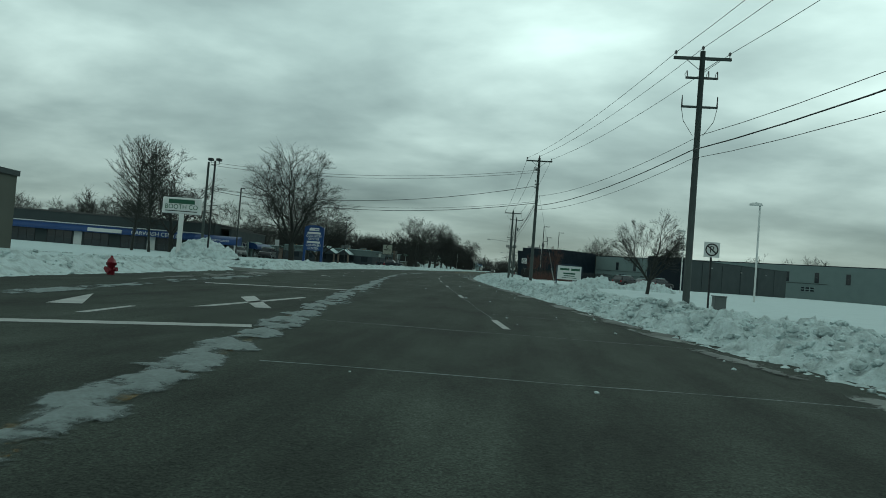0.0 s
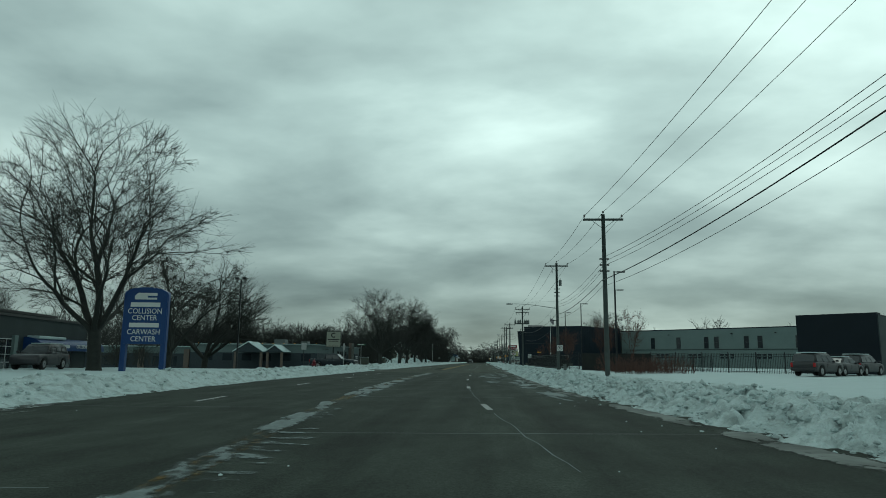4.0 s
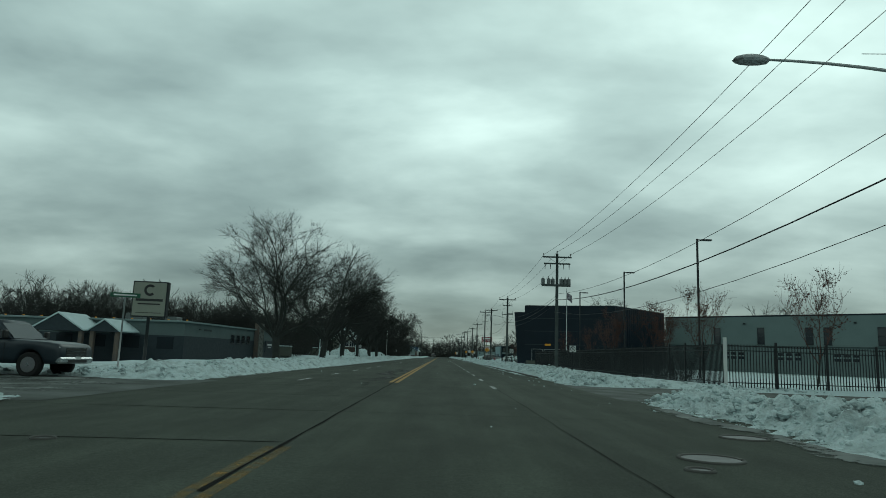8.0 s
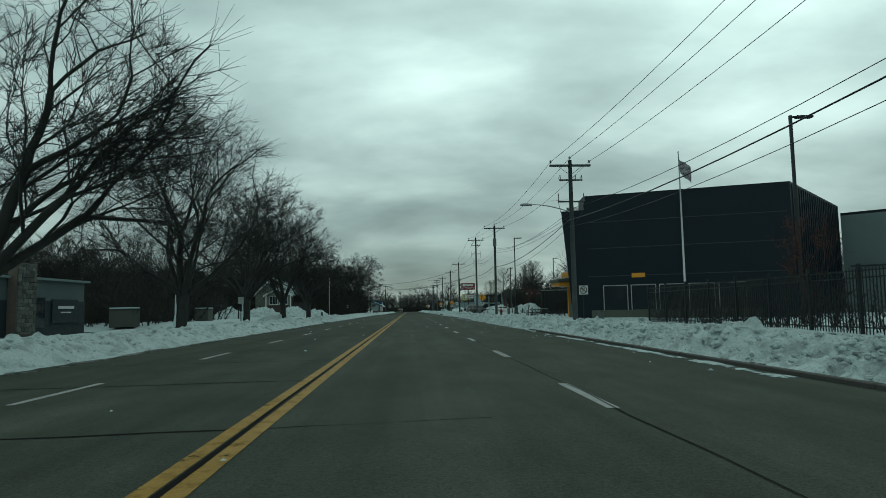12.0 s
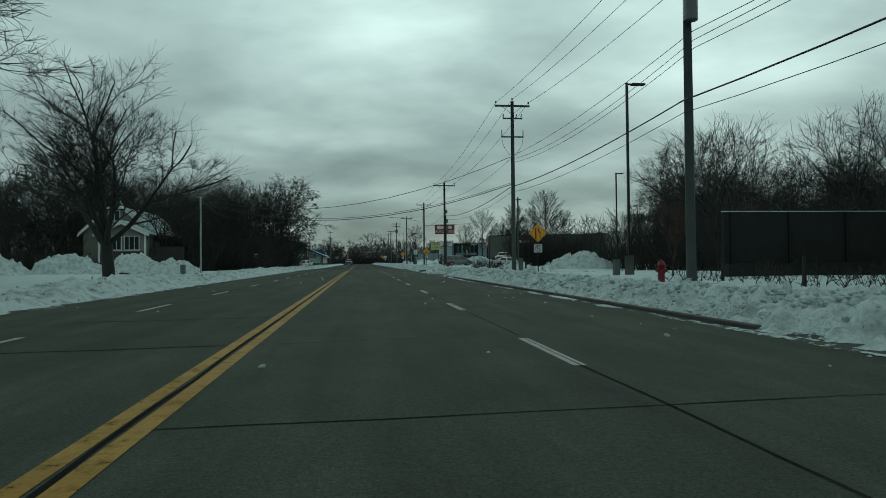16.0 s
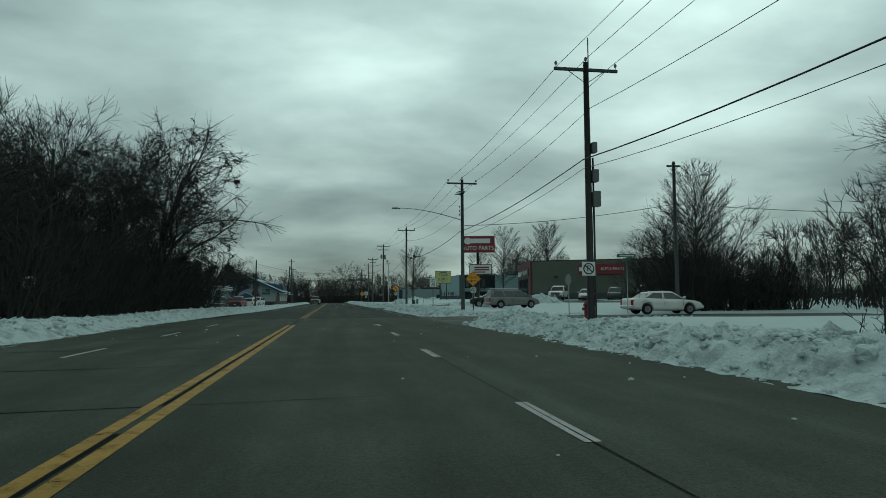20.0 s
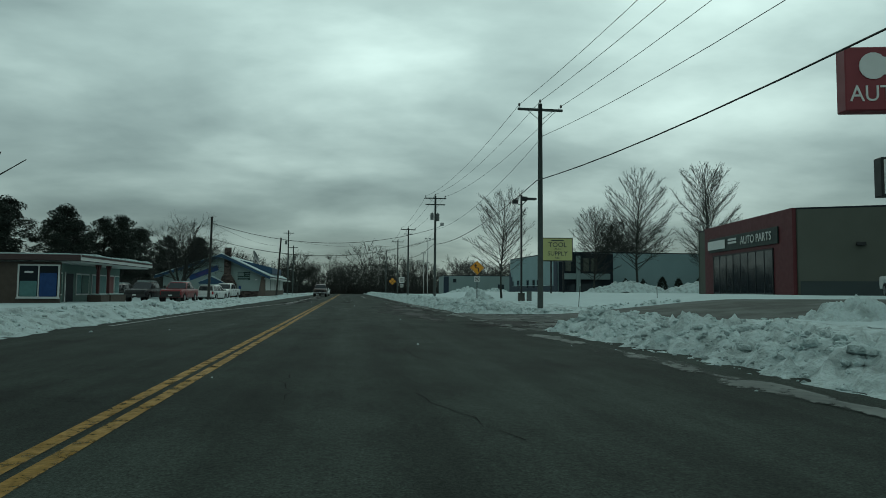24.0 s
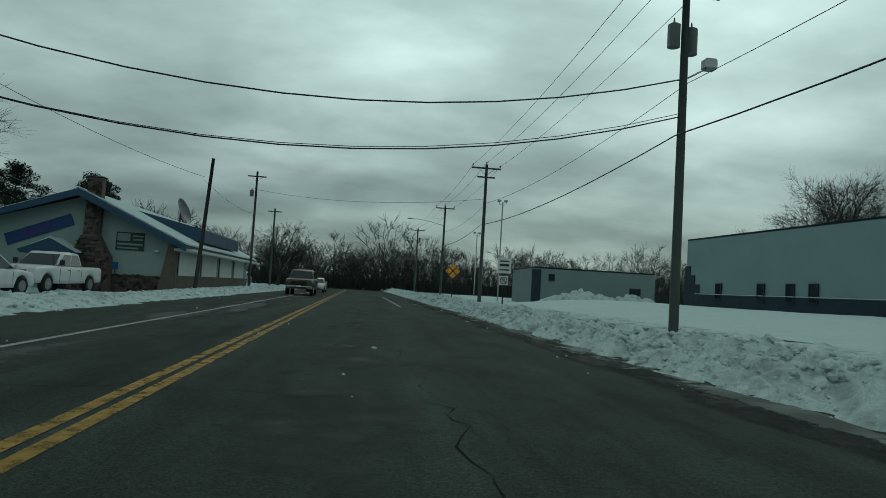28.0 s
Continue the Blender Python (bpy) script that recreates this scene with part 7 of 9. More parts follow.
can = part("canopy", box(14.9, 19.55, 213.3, 217.0, 3.3, 3.6), WALL_TAN, bk, "pale canopy with an ochre soffit")
part("soffit", box(15.1, 19.5, 213.4, 216.9, 3.0, 3.29), SIGN_YELLOW, can, "ochre canopy soffit")
for x, y in ((16.6, 216.4), (17.2, 214.3)):
    part("post", tube([(x, y, -0.2), (x, y, 3.05)], 0.14, 12), SIGN_YELLOW, can, "ochre round post")
part("canopy", box(13.7, 15.9, 204.4, 206.6, 3.4, 3.75), SIGN_YELLOW, bk, "small ochre entrance canopy")
part("door", box(19.5, 19.58, 214.6, 216.4, 0, 2.5), GLASS, bk)
for u in (2.0, 3.9, 5.8, 7.7, 9.6):
    window(bk, on_wall(MAIN[0], MAIN[1], u, 1.6, 0.01), 1.7, 1.9, STEEL, 1, 1, sill=False)
panel(bk, on_wall(MAIN[0], MAIN[1], 5.8, 0.4, 0.02), "plinth", 11.0, 0.8, 0.1, WALL_TAN)
bars(bk, ((0, 0, 0.9, 0.3),), SIGN_YELLOW, on_wall(MAIN[0], MAIN[1], 3.6, 3.2, 0.05))

# flagpole
fp = thing("flagpole", "white flagpole with a drooping flag", "flagpole", "", pose(20.0, 197.8, 0.0))
part("pole", tube([(0, 0, -0.2), (0, 0, 11.3)], [0.09, 0.04], 8), SIGN_WHITE, fp)
bm = bmesh.new()
cols = []
for i in range(7):
    a = i / 6
    cols.append([bm.verts.new((0.05 + a * 0.75, 0.07 * math.sin(a * 9 + r), 10.9 - r * 0.24 - a * 0.45 - 0.2 * a * r / 4)) for r in range(5)])
for c0, c1 in zip(cols, cols[1:]):
    for r in range(4):
        bm.faces.new((c0[r], c0[r + 1], c1[r + 1], c1[r]))
part("flag", bm, material("flag_cloth", (0.10, 0.08, 0.10), 0.8, var=0.5, scale=6.0, second=(0.35, 0.34, 0.36), cover=0.5), fp, "dark striped flag hanging limp")
part("finial", tube([(0, 0, 11.3), (0, 0, 11.42), (0, 0, 11.5)], [0.03, 0.08, 0.02], 8), CHROME, fp)

# lodge
ld = thing("lodge_building", "low slate-blue building with a stone pillar and white upper band", "building", "")
LP = [(-28.8, 179.5), (-26.4, 213.3), (-52.0, 215.0), (-56.0, 181.5)]
poly_walls(ld, LP, 2.3, WALL_SLATE, z0=-2.4)
up = [(-28.85, 179.55), (-26.45, 213.25), (-51.9, 214.9), (-55.9, 181.55)]
poly_walls(ld, up, 3.9, LODGE_WHITE, z0=2.3)
poly_roof(ld, [(-28.5, 179.2), (-26.1, 213.6), (-52.2, 215.3), (-56.2, 181.2)], 4.08, WALL_WHITE, "roof", 0.18)
part("snow_cover", prism([(-54.5, 182.5), (-29.6, 181.0), (-27.6, 212.5), (-51.2, 213.8)], 4.07, 4.16, "z"), SNOW, ld, "snow lying on the flat roof")
pil = panel(ld, on_wall(LP[0], LP[1], 24.9, 2.3, 0.02), "pillar", 2.2, 5.4, 0.7, STONE, "rough field-stone pillar")
rs = random.Random(77)
STONES = []
for k in range(6):
    bm = box(-0.5, 0.5, -0.06, 0.03, -0.5, 0.5, 0.02)
    for v in bm.verts:
        v.co += Vector((rs.uniform(-.09, .09), rs.uniform(-.03, .0), rs.uniform(-.09, .09)))
    me = bpy.data.meshes.new("stone")
    bm.to_mesh(me)
    bm.free()
    me.materials.append(material("pillar_stone", (0.10, 0.105, 0.095), 0.85, var=0.35, scale=2.0, fine=16.0, per_object=0.5))
    STONES.append(me)
z = -2.5
while z < 2.55:
    hh, x = rs.uniform(0.22, 0.36), -1.08
    while x < 1.0:
        ww = min(rs.uniform(0.28, 0.62), 1.1 - x)
        st_ = new("stone", rs.choice(STONES))
        st_.parent = pil
        st_.matrix_local = Matrix.Translation((x + ww / 2, -0.71, z + hh / 2)) @ Matrix.Diagonal((ww * 0.92, 1.0, hh * 0.9, 1))
        x += ww
    z += hh
for u in (15.1, 17.2, 19.2, 21.3):
    window(ld, on_wall(LP[0], LP[1], u, 2.35, 0.02), 1.15, 1.15, BLACK_METAL, 1, 1)
panel(ld, on_wall(LP[0], LP[1], 27.6, 1.4, 0.02), "door", 1.2, 2.3, 0.06, GLASS, "dark glazed side door")
panel(ld, on_wall(LP[0], LP[1], 30.9, 1.5, 0.02), "sign_panel", 3.6, 1.9, 0.1, WALL_SLATE)
bars(ld, ((0, 0, 2.2, 0.24), (0, -0.4, 1.4, 0.1)), SIGN_WHITE, on_wall(LP[0], LP[1], 30.9, 1.8, 0.13))
panel(ld, on_wall(LP[0], LP[1], 4.0, 3.2, 0.03), "wall_lamp", 0.4, 0.12, 0.2, BLACK_METAL)
bars(ld, ((0, 0, 2.4, 0.22),), WALL_GREY, on_wall(LP[0], LP[1], 6.5, 3.2, 0.03))
for k in range(6):
    panel(ld, on_wall(LP[3], LP[0], 4.0 + k * 4.2, 1.4, 0.02), "window", 2.0, 1.4, 0.06, GLASS, "dark shop window")
for x0, hw, z1 in ((-41.5, 3.0, 4.3), (-36.2, 1.8, 3.7)):
    gb = part("gable_roof", prism([(x0 - hw, 2.4), (x0 + hw, 2.4), (x0, z1)], 175.0, 181.0), WALL_SLATE, ld, "small gabled entrance roof")
    for s in (-1, 1):
        q = prism([(x0 + s * (hw + 0.05), 2.42), (x0 + s * (hw + 0.1), 2.56), (x0, z1 + 0.18), (x0, z1 + 0.02)], 174.9, 181.0)
        part("snow", q, SNOW, gb, "snow on the gable roof")
    for s in (-1, 1):
        part("post", box(x0 + s * (hw - 0.4) - 0.22, x0 + s * (hw - 0.4) + 0.22, 175.2, 175.7, -2.0, 2.4, 0.03), STONE, ld)
for k in range(12):
    a = Vector((-55.0 + k * 2.3, 183.0 - k * 0.1, 4.1))
    part("light_string", box(a.x, a.x + 0.22, a.y, a.y + 0.1, 4.2, 4.32), SIGN_YELLOW, ld)
part("wing", box(-90.0, -56.2, 183.0, 206.0, -2.4, 2.0), WALL_SLATE, ld, "slate-blue west wing")
part("wing_band", box(-90.0, -56.2, 183.05, 206.0, 2.0, 3.3), LODGE_WHITE, ld, "pale upper band")
wr_ = part("wing_roof", box(-90.2, -56.3, 182.8, 206.2, 3.3, 3.45), WALL_WHITE, ld)
part("snow", box(-89.8, -56.6, 183.2, 205.8, 3.45, 3.55), SNOW, wr_, "snow on the wing's roof")
for x in (-57.2, -67.0, -78.0):
    part("pillar", box(x - 0.6, x + 0.6, 182.5, 182.98, -2.4, 2.9, 0.05), STONE, ld, "rough stone pier")
for x in (-62.0, -72.5, -84.0):
    part("shop_window", box(x - 2.6, x + 2.6, 182.94, 182.98, -0.6, 1.4), GLASS, ld, "dark shop window")
part("roof_unit", box(-41, -38.6, 190, 192.5, 4.1, 5.3, 0.05), TANK, ld)
part("roof_unit", box(-34, -32.5, 186, 188, 4.1, 4.8, 0.05), TANK, ld)
cs = thing("cabinet_sign", "grey lit-box sign with a round mark on a dark post", "sign", "", pose(-17.3, 142.9, 0.0, 0, 0, 6))
part("post", tube([(0, 0.1, -0.2), (0, 0.1, 3.0)], 0.11, 10), BLACK_METAL, cs)
cf = part("panel", box(-1.1, 1.1, -0.08, 0.45, 2.85, 5.2, 0.03), BLACK_METAL, cs)
part("face", box(-1.02, 1.02, -0.1, -0.085, 2.95, 5.12), material("pale_sign_acrylic", (0.20, 0.205, 0.17), 0.4, var=0.1, bump=0.0), cf, "pale translucent sign face")
bm = bmesh.new()
ring = []
for k in range(20):
    a = radians(45 + k * 270 / 19)
    ring.append((bm.verts.new((math.cos(a) * 0.38, -0.11, 4.62 + math.sin(a) * 0.38)), bm.verts.new((math.cos(a) * 0.22, -0.11, 4.62 + math.sin(a) * 0.22))))
for a, b in zip(ring, ring[1:]):
    bm.faces.new((a[0], a[1], b[1], b[0]))
part("logo", bm, SIGN_BLACK, cf)
bars(cf, ((0, 3.98, 1.7, 0.16), (0, 3.72, 1.4, 0.08), (0, 3.15, 1.6, 0.03)), SIGN_BLACK, Matrix.Translation((0, -0.085, 0)))
for s in (-0.5, 0.5):
    part("spot_lamp", tube([(s, 0.2, 5.2), (s, -0.1, 5.32)], 0.03, 5), BLACK_METAL, cs)

# gabled house with a lower gabled porch
HOUSE = material("beige_lap_siding", (0.14, 0.145, 0.125), 0.8, var=0.2, scale=0.8)
hs = thing("house", "beige gabled house with a snowy gabled porch", "house", "")


def gable_end(x0, x1, eave, peak, y0, y1, clip, name):
    """A gabled block whose peak is clipped by a small hip."""
    m = (x0 + x1) / 2
    k = clip * (x1 - x0) / 2
    zc = peak - (peak - eave) * clip
    return part(name, prism([(x0, -0.2), (x1, -0.2), (x1, eave), (m + k, zc), (m - k, zc), (x0, eave)], y0, y1), HOUSE, hs)


gable_end(-28.2, -21.3, 4.6, 7.8, 285.5, 297.0, 0.26, "wall")
gable_end(-25.7, -21.0, 4.3, 5.4, 283.0, 285.45, 0.0, "porch")
for x0, x1, eave, peak, clip, y0, y1 in ((-28.2, -21.3, 4.6, 7.8, 0.26, 285.1, 297.3), (-25.7, -21.0, 4.3, 5.4, 0.0, 282.6, 285.4)):
    m, k = (x0 + x1) / 2, clip * (x1 - x0) / 2
    zc = peak - (peak - eave) * clip
    for sgn_, xe in ((-1, x0), (1, x1)):
        xo, zo = xe + sgn_ * 0.45, eave - 0.45 * (peak - eave) / ((x1 - x0) / 2)
        roof_ = part("roof", prism([(xo, zo), (xo, zo + 0.14), (m + sgn_ * k, zc + 0.16), (m + sgn_ * k, zc + 0.02)], y0, y1), ROOF, hs)
        part("snow", prism([(xo, zo + 0.15), (xo, zo + 0.30), (m + sgn_ * k, zc + 0.30), (m + sgn_ * k, zc + 0.17)], y0 + 0.05, y1), SNOW, roof_, "snow on the house roof")
        part("bargeboard", prism([(xo, zo - 0.12), (xo, zo + 0.14), (m + sgn_ * k, zc + 0.16), (m + sgn_ * k, zc - 0.10)], y0 - 0.06, y0 - 0.004), SIGN_WHITE, hs, "white bargeboard")
    if clip:
        hip = bmesh.new()
        pts = [hip.verts.new(v) for v in ((m - k - 0.1, y0 - 0.05, zc + 0.12), (m + k + 0.1, y0 - 0.05, zc + 0.12), (m, y0 + 1.6, peak + 0.12))]
        hip.faces.new(pts)
        ext = bmesh.ops.extrude_face_region(hip, geom=hip.faces[:])
        for v in ext["geom"]:
            if isinstance(v, bmesh.types.BMVert):
                v.co.z += 0.14
        part("hip_snow", hip, SNOW, hs, "snow on the clipped gable")
window(hs, Matrix.Translation((-25.0, 285.48, 6.35)), 1.2, 1.15, SIGN_WHITE, 2, 1, "pair of sash windows in the gable")
for x in (-24.2, -22.4):
    window(hs, Matrix.Translation((x, 282.98, 3.3)), 1.55, 1.5, SIGN_WHITE, 3, 1, "white-framed porch windows")
for x in (-25.66, -21.04):
    part("corner_board", box(x - 0.1, x + 0.1, 282.9, 283.0, -0.2, 4.3), SIGN_WHITE, hs, "white corner board")
part("plinth", box(-25.55, -21.15, 282.92, 282.99, -0.2, 2.4), material("dark_brown_brick", (0.05, 0.036, 0.03), 0.85, var=0.35, scale=4.0), hs, "dark brick base")
yf = thing("board_fence", "weathered brown board fence beside the house", "fence", "")
for k in range(18):
    part("board", box(-20.9 + k * 0.2, -20.72 + k * 0.2, 284.0, 284.03, -0.1, 2.85 + 0.04 * (k % 3)), DARK_WOOD, yf)
for z in (0.6, 2.2):
    part("rail", box(-20.9, -17.3, 284.035, 284.09, z - 0.05, z + 0.05), DARK_WOOD, yf)

# long dark fence wall behind the eastern lots
SCREEN = material("dark_stained_boards", (0.014, 0.016, 0.015), 0.85, var=0.3, scale=1.5)
dw = thing("dark_screen_wall", "long dark screen wall topped with snow", "wall", "")
part("wall", box(18.3, 46, 238.0, 238.2, -0.2, 3.2), SCREEN, dw)
part("snow", box(18.3, 46, 237.97, 238.22, 3.2, 3.24, 0.01), SNOW, dw, "snow line along the wall's top")
part("plinth", box(18.3, 46, 237.6, 237.99, -0.2, 0.8), SCREEN, dw)
for k in range(10):
    part("post", box(18.6 + k * 2.9, 18.7 + k * 2.9, 237.93, 237.99, 0.8, 3.2), BLACK_METAL, dw)

# parts shop
ap = thing("parts_shop", "tan masonry shop with a red glazed front", "building", "")
AF, AC, AR = (33.4, 375.0), (30.6, 357.6), (53.2, 345.6)
AP = [AF, AC, AR, (62.0, 362.0)]
poly_walls(ap, AP, 6.5, WALL_TAN)
poly_roof(ap, AP, 6.6, WALL_BLACK, "parapet", 0.12)
panel(ap, on_wall(AF, AC, 9.9, 3.35, 0.02), "red_front", 15.2, 6.5, 0.25, WALL_RED, "red painted shop front")
window(ap, on_wall(AF, AC, 9.6, 2.4, 0.3), 10.6, 3.5, BLACK_METAL, 8, 1, "wide glazed shop front", 0.1, False)
panel(ap, on_wall(AF, AC, 9.6, 5.0, 0.28), "sign_band", 12.2, 1.15, 0.1, material("dark_green_band", (0.004, 0.016, 0.014), 0.5, var=0.2), "dark green shop sign band")
lettering("AUTO PARTS", 0.85, on_wall(AF, AC, 12.4, 5.0, 0.42) @ FACE_S, SIGN_WHITE, ap, "lettering", 0.01)
bars(ap, ((-2.2, 0, 3.6, 0.72), (1.0, 0, 1.6, 0.16), (1.0, 0.25, 1.6, 0.16)), SIGN_WHITE, on_wall(AF, AC, 7.4, 5.0, 0.40))
panel(ap, on_wall(AC, AR, 9.8, 5.2, 0.03), "sign_band", 6.2, 1.5, 0.15, SIGN_RED, "dark red wall sign")
lettering("AUTO PARTS", 0.55, on_wall(AC, AR, 11.4, 5.2, 0.2) @ FACE_S, SIGN_WHITE, ap, "lettering", 0.01)
bars(ap, ((-1.5, 0, 2.2, 0.55),), SIGN_WHITE, on_wall(AC, AR, 9.4, 5.2, 0.17))
panel(ap, on_wall(AC, AR, 12.8, 0.9, 0.03), "plinth", 25.4, 1.9, 0.06, WALL_GREY, "grey painted lower wall")
for u in (3.5, 18.0):
    panel(ap, on_wall(AC, AR, u, 4.2, 0.03), "wall_lamp", 0.5, 0.2, 0.3, BLACK_METAL)
panel(ap, on_wall(AC, AR, 21.2, 1.5, 0.05), "door", 2.6, 2.9, 0.08, WALL_NAVY, "dark service door")
panel(ap, on_wall(AC, AR, 23.8, 1.3, 0.05), "door", 1.1, 2.2, 0.08, WALL_BLACK)
os_ = thing("shop_sign", "red box sign with white lettering on one dark post", "sign", "", pose(17.45, 334.6, 0.0, 0, 0, -12))
part("post", tube([(0, 0.1, -0.2), (0, 0.1, 6.2)], 0.15, 10), BLACK_METAL, os_)
of = part("panel", box(-1.85, 1.85, -0.15, 0.35, 6.15, 7.95, 0.03), SIGN_RED, os_)
lettering("AUTO PARTS", 0.64, Matrix.Translation((0, -0.16, 6.6)) @ FACE_S, SIGN_WHITE, of, "lettering", 0.01, 0.92)
bars(of, ((0.25, 7.4, 2.2, 0.5),), SIGN_WHITE, Matrix.Translation((0, -0.14, 0)))
part("logo", tube([(-1.1, -0.155, 7.4), (-1.1, -0.175, 7.4)], 0.38, 18), SIGN_WHITE, of)
mb = part("message_board", box(-0.95, 1.5, -0.12, 0.25, 3.75, 4.85, 0.02), BLACK_METAL, os_)
part("face", box(-0.88, 1.43, -0.135, -0.125, 3.82, 4.78), SIGN_WHITE, mb)
bars(mb, ((0.4, 4.5, 1.6, 0.16), (0.4, 4.25, 1.6, 0.16), (0.2, 4.0, 1.2, 0.12)), SIGN_RED, Matrix.Translation((0, -0.118, 0)))

# tool supply building
tb = thing("tool_building", "white masonry building with a navy base and narrow windows", "building", "")
TA, TB, TC = (27.4, 421.8), (28.2, 400.0), (62.0, 398.0)
TP = [TA, TB, TC, (64, 424)]
poly_walls(tb, TP, 6.0, material("pale_blue_grey_paint", (0.205, 0.285, 0.30), 0.8, var=0.14, scale=0.5))
poly_roof(tb, TP, 6.12, WALL_BLACK, "parapet", 0.14)
panel(tb, on_wall(TA, TB, 10.9, 0.8, 0.03), "base_band", 21.8, 2.1, 0.06, WALL_NAVY, "navy painted base")
for k, (u, z) in enumerate(((0.25, 4.0), (0.9, 3.3), (1.6, 2.6))):
    panel(tb, on_wall(TA, TB, u, z / 2, 0.035), "base_step", 0.8, z, 0.06, WALL_NAVY)
panel(tb, on_wall(TA, TB, 11.0, 1.88, 0.05), "ledge_snow", 19.0, 0.05, 0.08, SNOW, "thin snow on the base ledge")
for u in (4.6, 9.4, 12.2, 14.2):
    window(tb, on_wall(TA, TB, u, 2.1, 0.08), 0.75, 1.15, WALL_NAVY, 1, 1)
panel(tb, on_wall(TA, TB, 21.2, 2.9, 0.04), "corner_strip", 1.3, 6.0, 0.08, WALL_NAVY)
panel(tb, on_wall(TB, TC, 3.6, 3.0, 0.03), "dark_front", 7.0, 5.9, 0.15, WALL_BLACK, "dark two-storey shop front")
for z in (1.2, 4.5):
    window(tb, on_wall(TB, TC, 3.4, z, 0.2), 4.6, 1.9, WALL_BLACK, 3, 1, sill=False)
panel(tb, on_wall(TB, TC, 3.6, 3.0, 0.32), "white_beam", 6.0, 0.75, 0.3, WALL_WHITE, "wide white beam across the front")
panel(tb, on_wall(TB, TC, 2.5, 2.9, 0.34), "white_column", 0.5, 5.4, 0.32, WALL_WHITE)
for u in (1.3, 3.6, 4.6):
    panel(tb, on_wall(TB, TC, u, 4.5, 0.15), "blind", 0.7, 1.7, 0.1, WALL_TAN, "drawn tan blind")
lb = thing("low_annex", "low white flat-roofed annex with a dark window", "building", "")
LB = [(18.8, 436.4), (31.0, 435.2), (31.6, 446), (19.4, 447)]
poly_walls(lb, LB, 3.7, WALL_WHITE)
poly_roof(lb, LB, 3.82, WALL_BLACK, "parapet", 0.14)
window(lb, on_wall(LB[0], LB[1], 10.3, 1.5, 0.02), 1.1, 1.5, WALL_NAVY, 1, 1)
window(lb, on_wall(LB[0], LB[1], 2.0, 2.9, 0.02), 0.6, 0.6, WALL_NAVY, 1, 1)
panel(lb, on_wall(LB[0], LB[1], 0.5, 1.8, 0.03), "corner_strip", 0.9, 3.6, 0.05, WALL_NAVY)
ts = thing("tool_sign", "yellow sign board with dark lettering on two dark posts", "sign", "", pose(20.4, 375.8, 0.0, 0, 0, -10))
for s in (-0.55, 0.55):
    part("post", box(s - 0.07, s + 0.07, 0.0, 0.14, -0.2, 3.9), BLACK_METAL, ts)
tf = part("panel", box(-1.36, 1.36, -0.15, 0.4, 3.75, 5.85, 0.03), BLACK_METAL, ts)
part("face", box(-1.29, 1.29, -0.17, -0.155, 3.83, 5.77), material("sign_lemon", (0.40, 0.405, 0.17), 0.5, var=0.12, bump=0.0), tf, "pale yellow sign face")
for text, size, z in (("TOOL", 0.60, 5.2), ("AND", 0.24, 4.82), ("SUPPLY", 0.54, 4.42), ("INC.", 0.26, 4.03)):
    lettering(text, size, Matrix.Translation((0, -0.18, z)) @ FACE_S, WALL_NAVY, tf, "lettering", 0.008)
bars(tf, ((0, 5.6, 1.1, 0.09),), WALL_NAVY, Matrix.Translation((0, -0.16, 0)))

# tavern
TAVERN_BLUE = material("dull_blue_trim", (0.014, 0.050, 0.105), 0.5, var=0.2)
TAVERN_WHITE = material("white_board_siding", (0.235, 0.295, 0.29), 0.8, var=0.12, scale=0.6)
tv = thing("tavern", "white tavern with a blue-edged gable and a field-stone chimney", "building", "")
TX0, TX1, TM = -24.0, -10.0, -15.9
part("wall", box(TX0, TX1, 418.0, 446.0, -0.8, 3.1), TAVERN_WHITE, tv)
part("gable", prism([(TX0, 3.1), (TX1, 3.1), (TM, 5.7)], 418.0, 446.0), TAVERN_WHITE, tv)
for s in (-1, 1):
    e = TX1 + 0.9 if s > 0 else TX0 - 0.9
    r = part("roof", prism([(e, 2.68), (e, 2.86), (TM, 6.05), (TM, 5.85)], 416.9, 446.8), WALL_NAVY, tv)
    part("snow", prism([(e, 2.90), (e, 3.0), (TM, 6.15), (TM, 6.07)], 417.1, 446.6), SNOW, r, "snow on the tavern roof")
    part("bargeboard", prism([(e, 2.5), (e, 2.86), (TM, 6.05), (TM, 5.6)], 416.75, 416.88), TAVERN_BLUE, tv, "bright blue bargeboard")
part("dormer", prism([(TX1 + 0.4, 3.4), (TX1 + 0.4, 4.4), (TM + 1.0, 5.6), (TM + 1.0, 5.0)], 424, 438), TAVERN_BLUE, tv, "long blue dormer")
ch = part("chimney", box(-15.6, -14.7, 417.35, 418.0, -0.6, 6.9, 0.06), STONE, tv, "rough field-stone chimney")
part("shoulder", prism([(-16.3, -0.6), (-13.8, -0.6), (-13.9, 1.8), (-14.7, 3.2), (-15.6, 3.2), (-16.2, 1.8)], 417.2, 417.98), STONE, ch)
part("cap", box(-15.66, -14.64, 417.3, 418.1, 6.9, 6.98, 0.02), KERB, ch)
part("stone_base", box(-13.8, TX1 + 0.06, 417.9, 418.0, -0.6, 0.75), STONE, tv)
part("stone_base", box(TX1, TX1 + 0.1, 418, 446, -0.2, 0.9), STONE, tv)
part("stone_pier", prism([(TX1 - 0.9, -0.2), (TX1 + 0.25, -0.2), (TX1 + 0.05, 2.9), (TX1 - 0.4, 2.9)], 417.6, 418.0), STONE, tv)
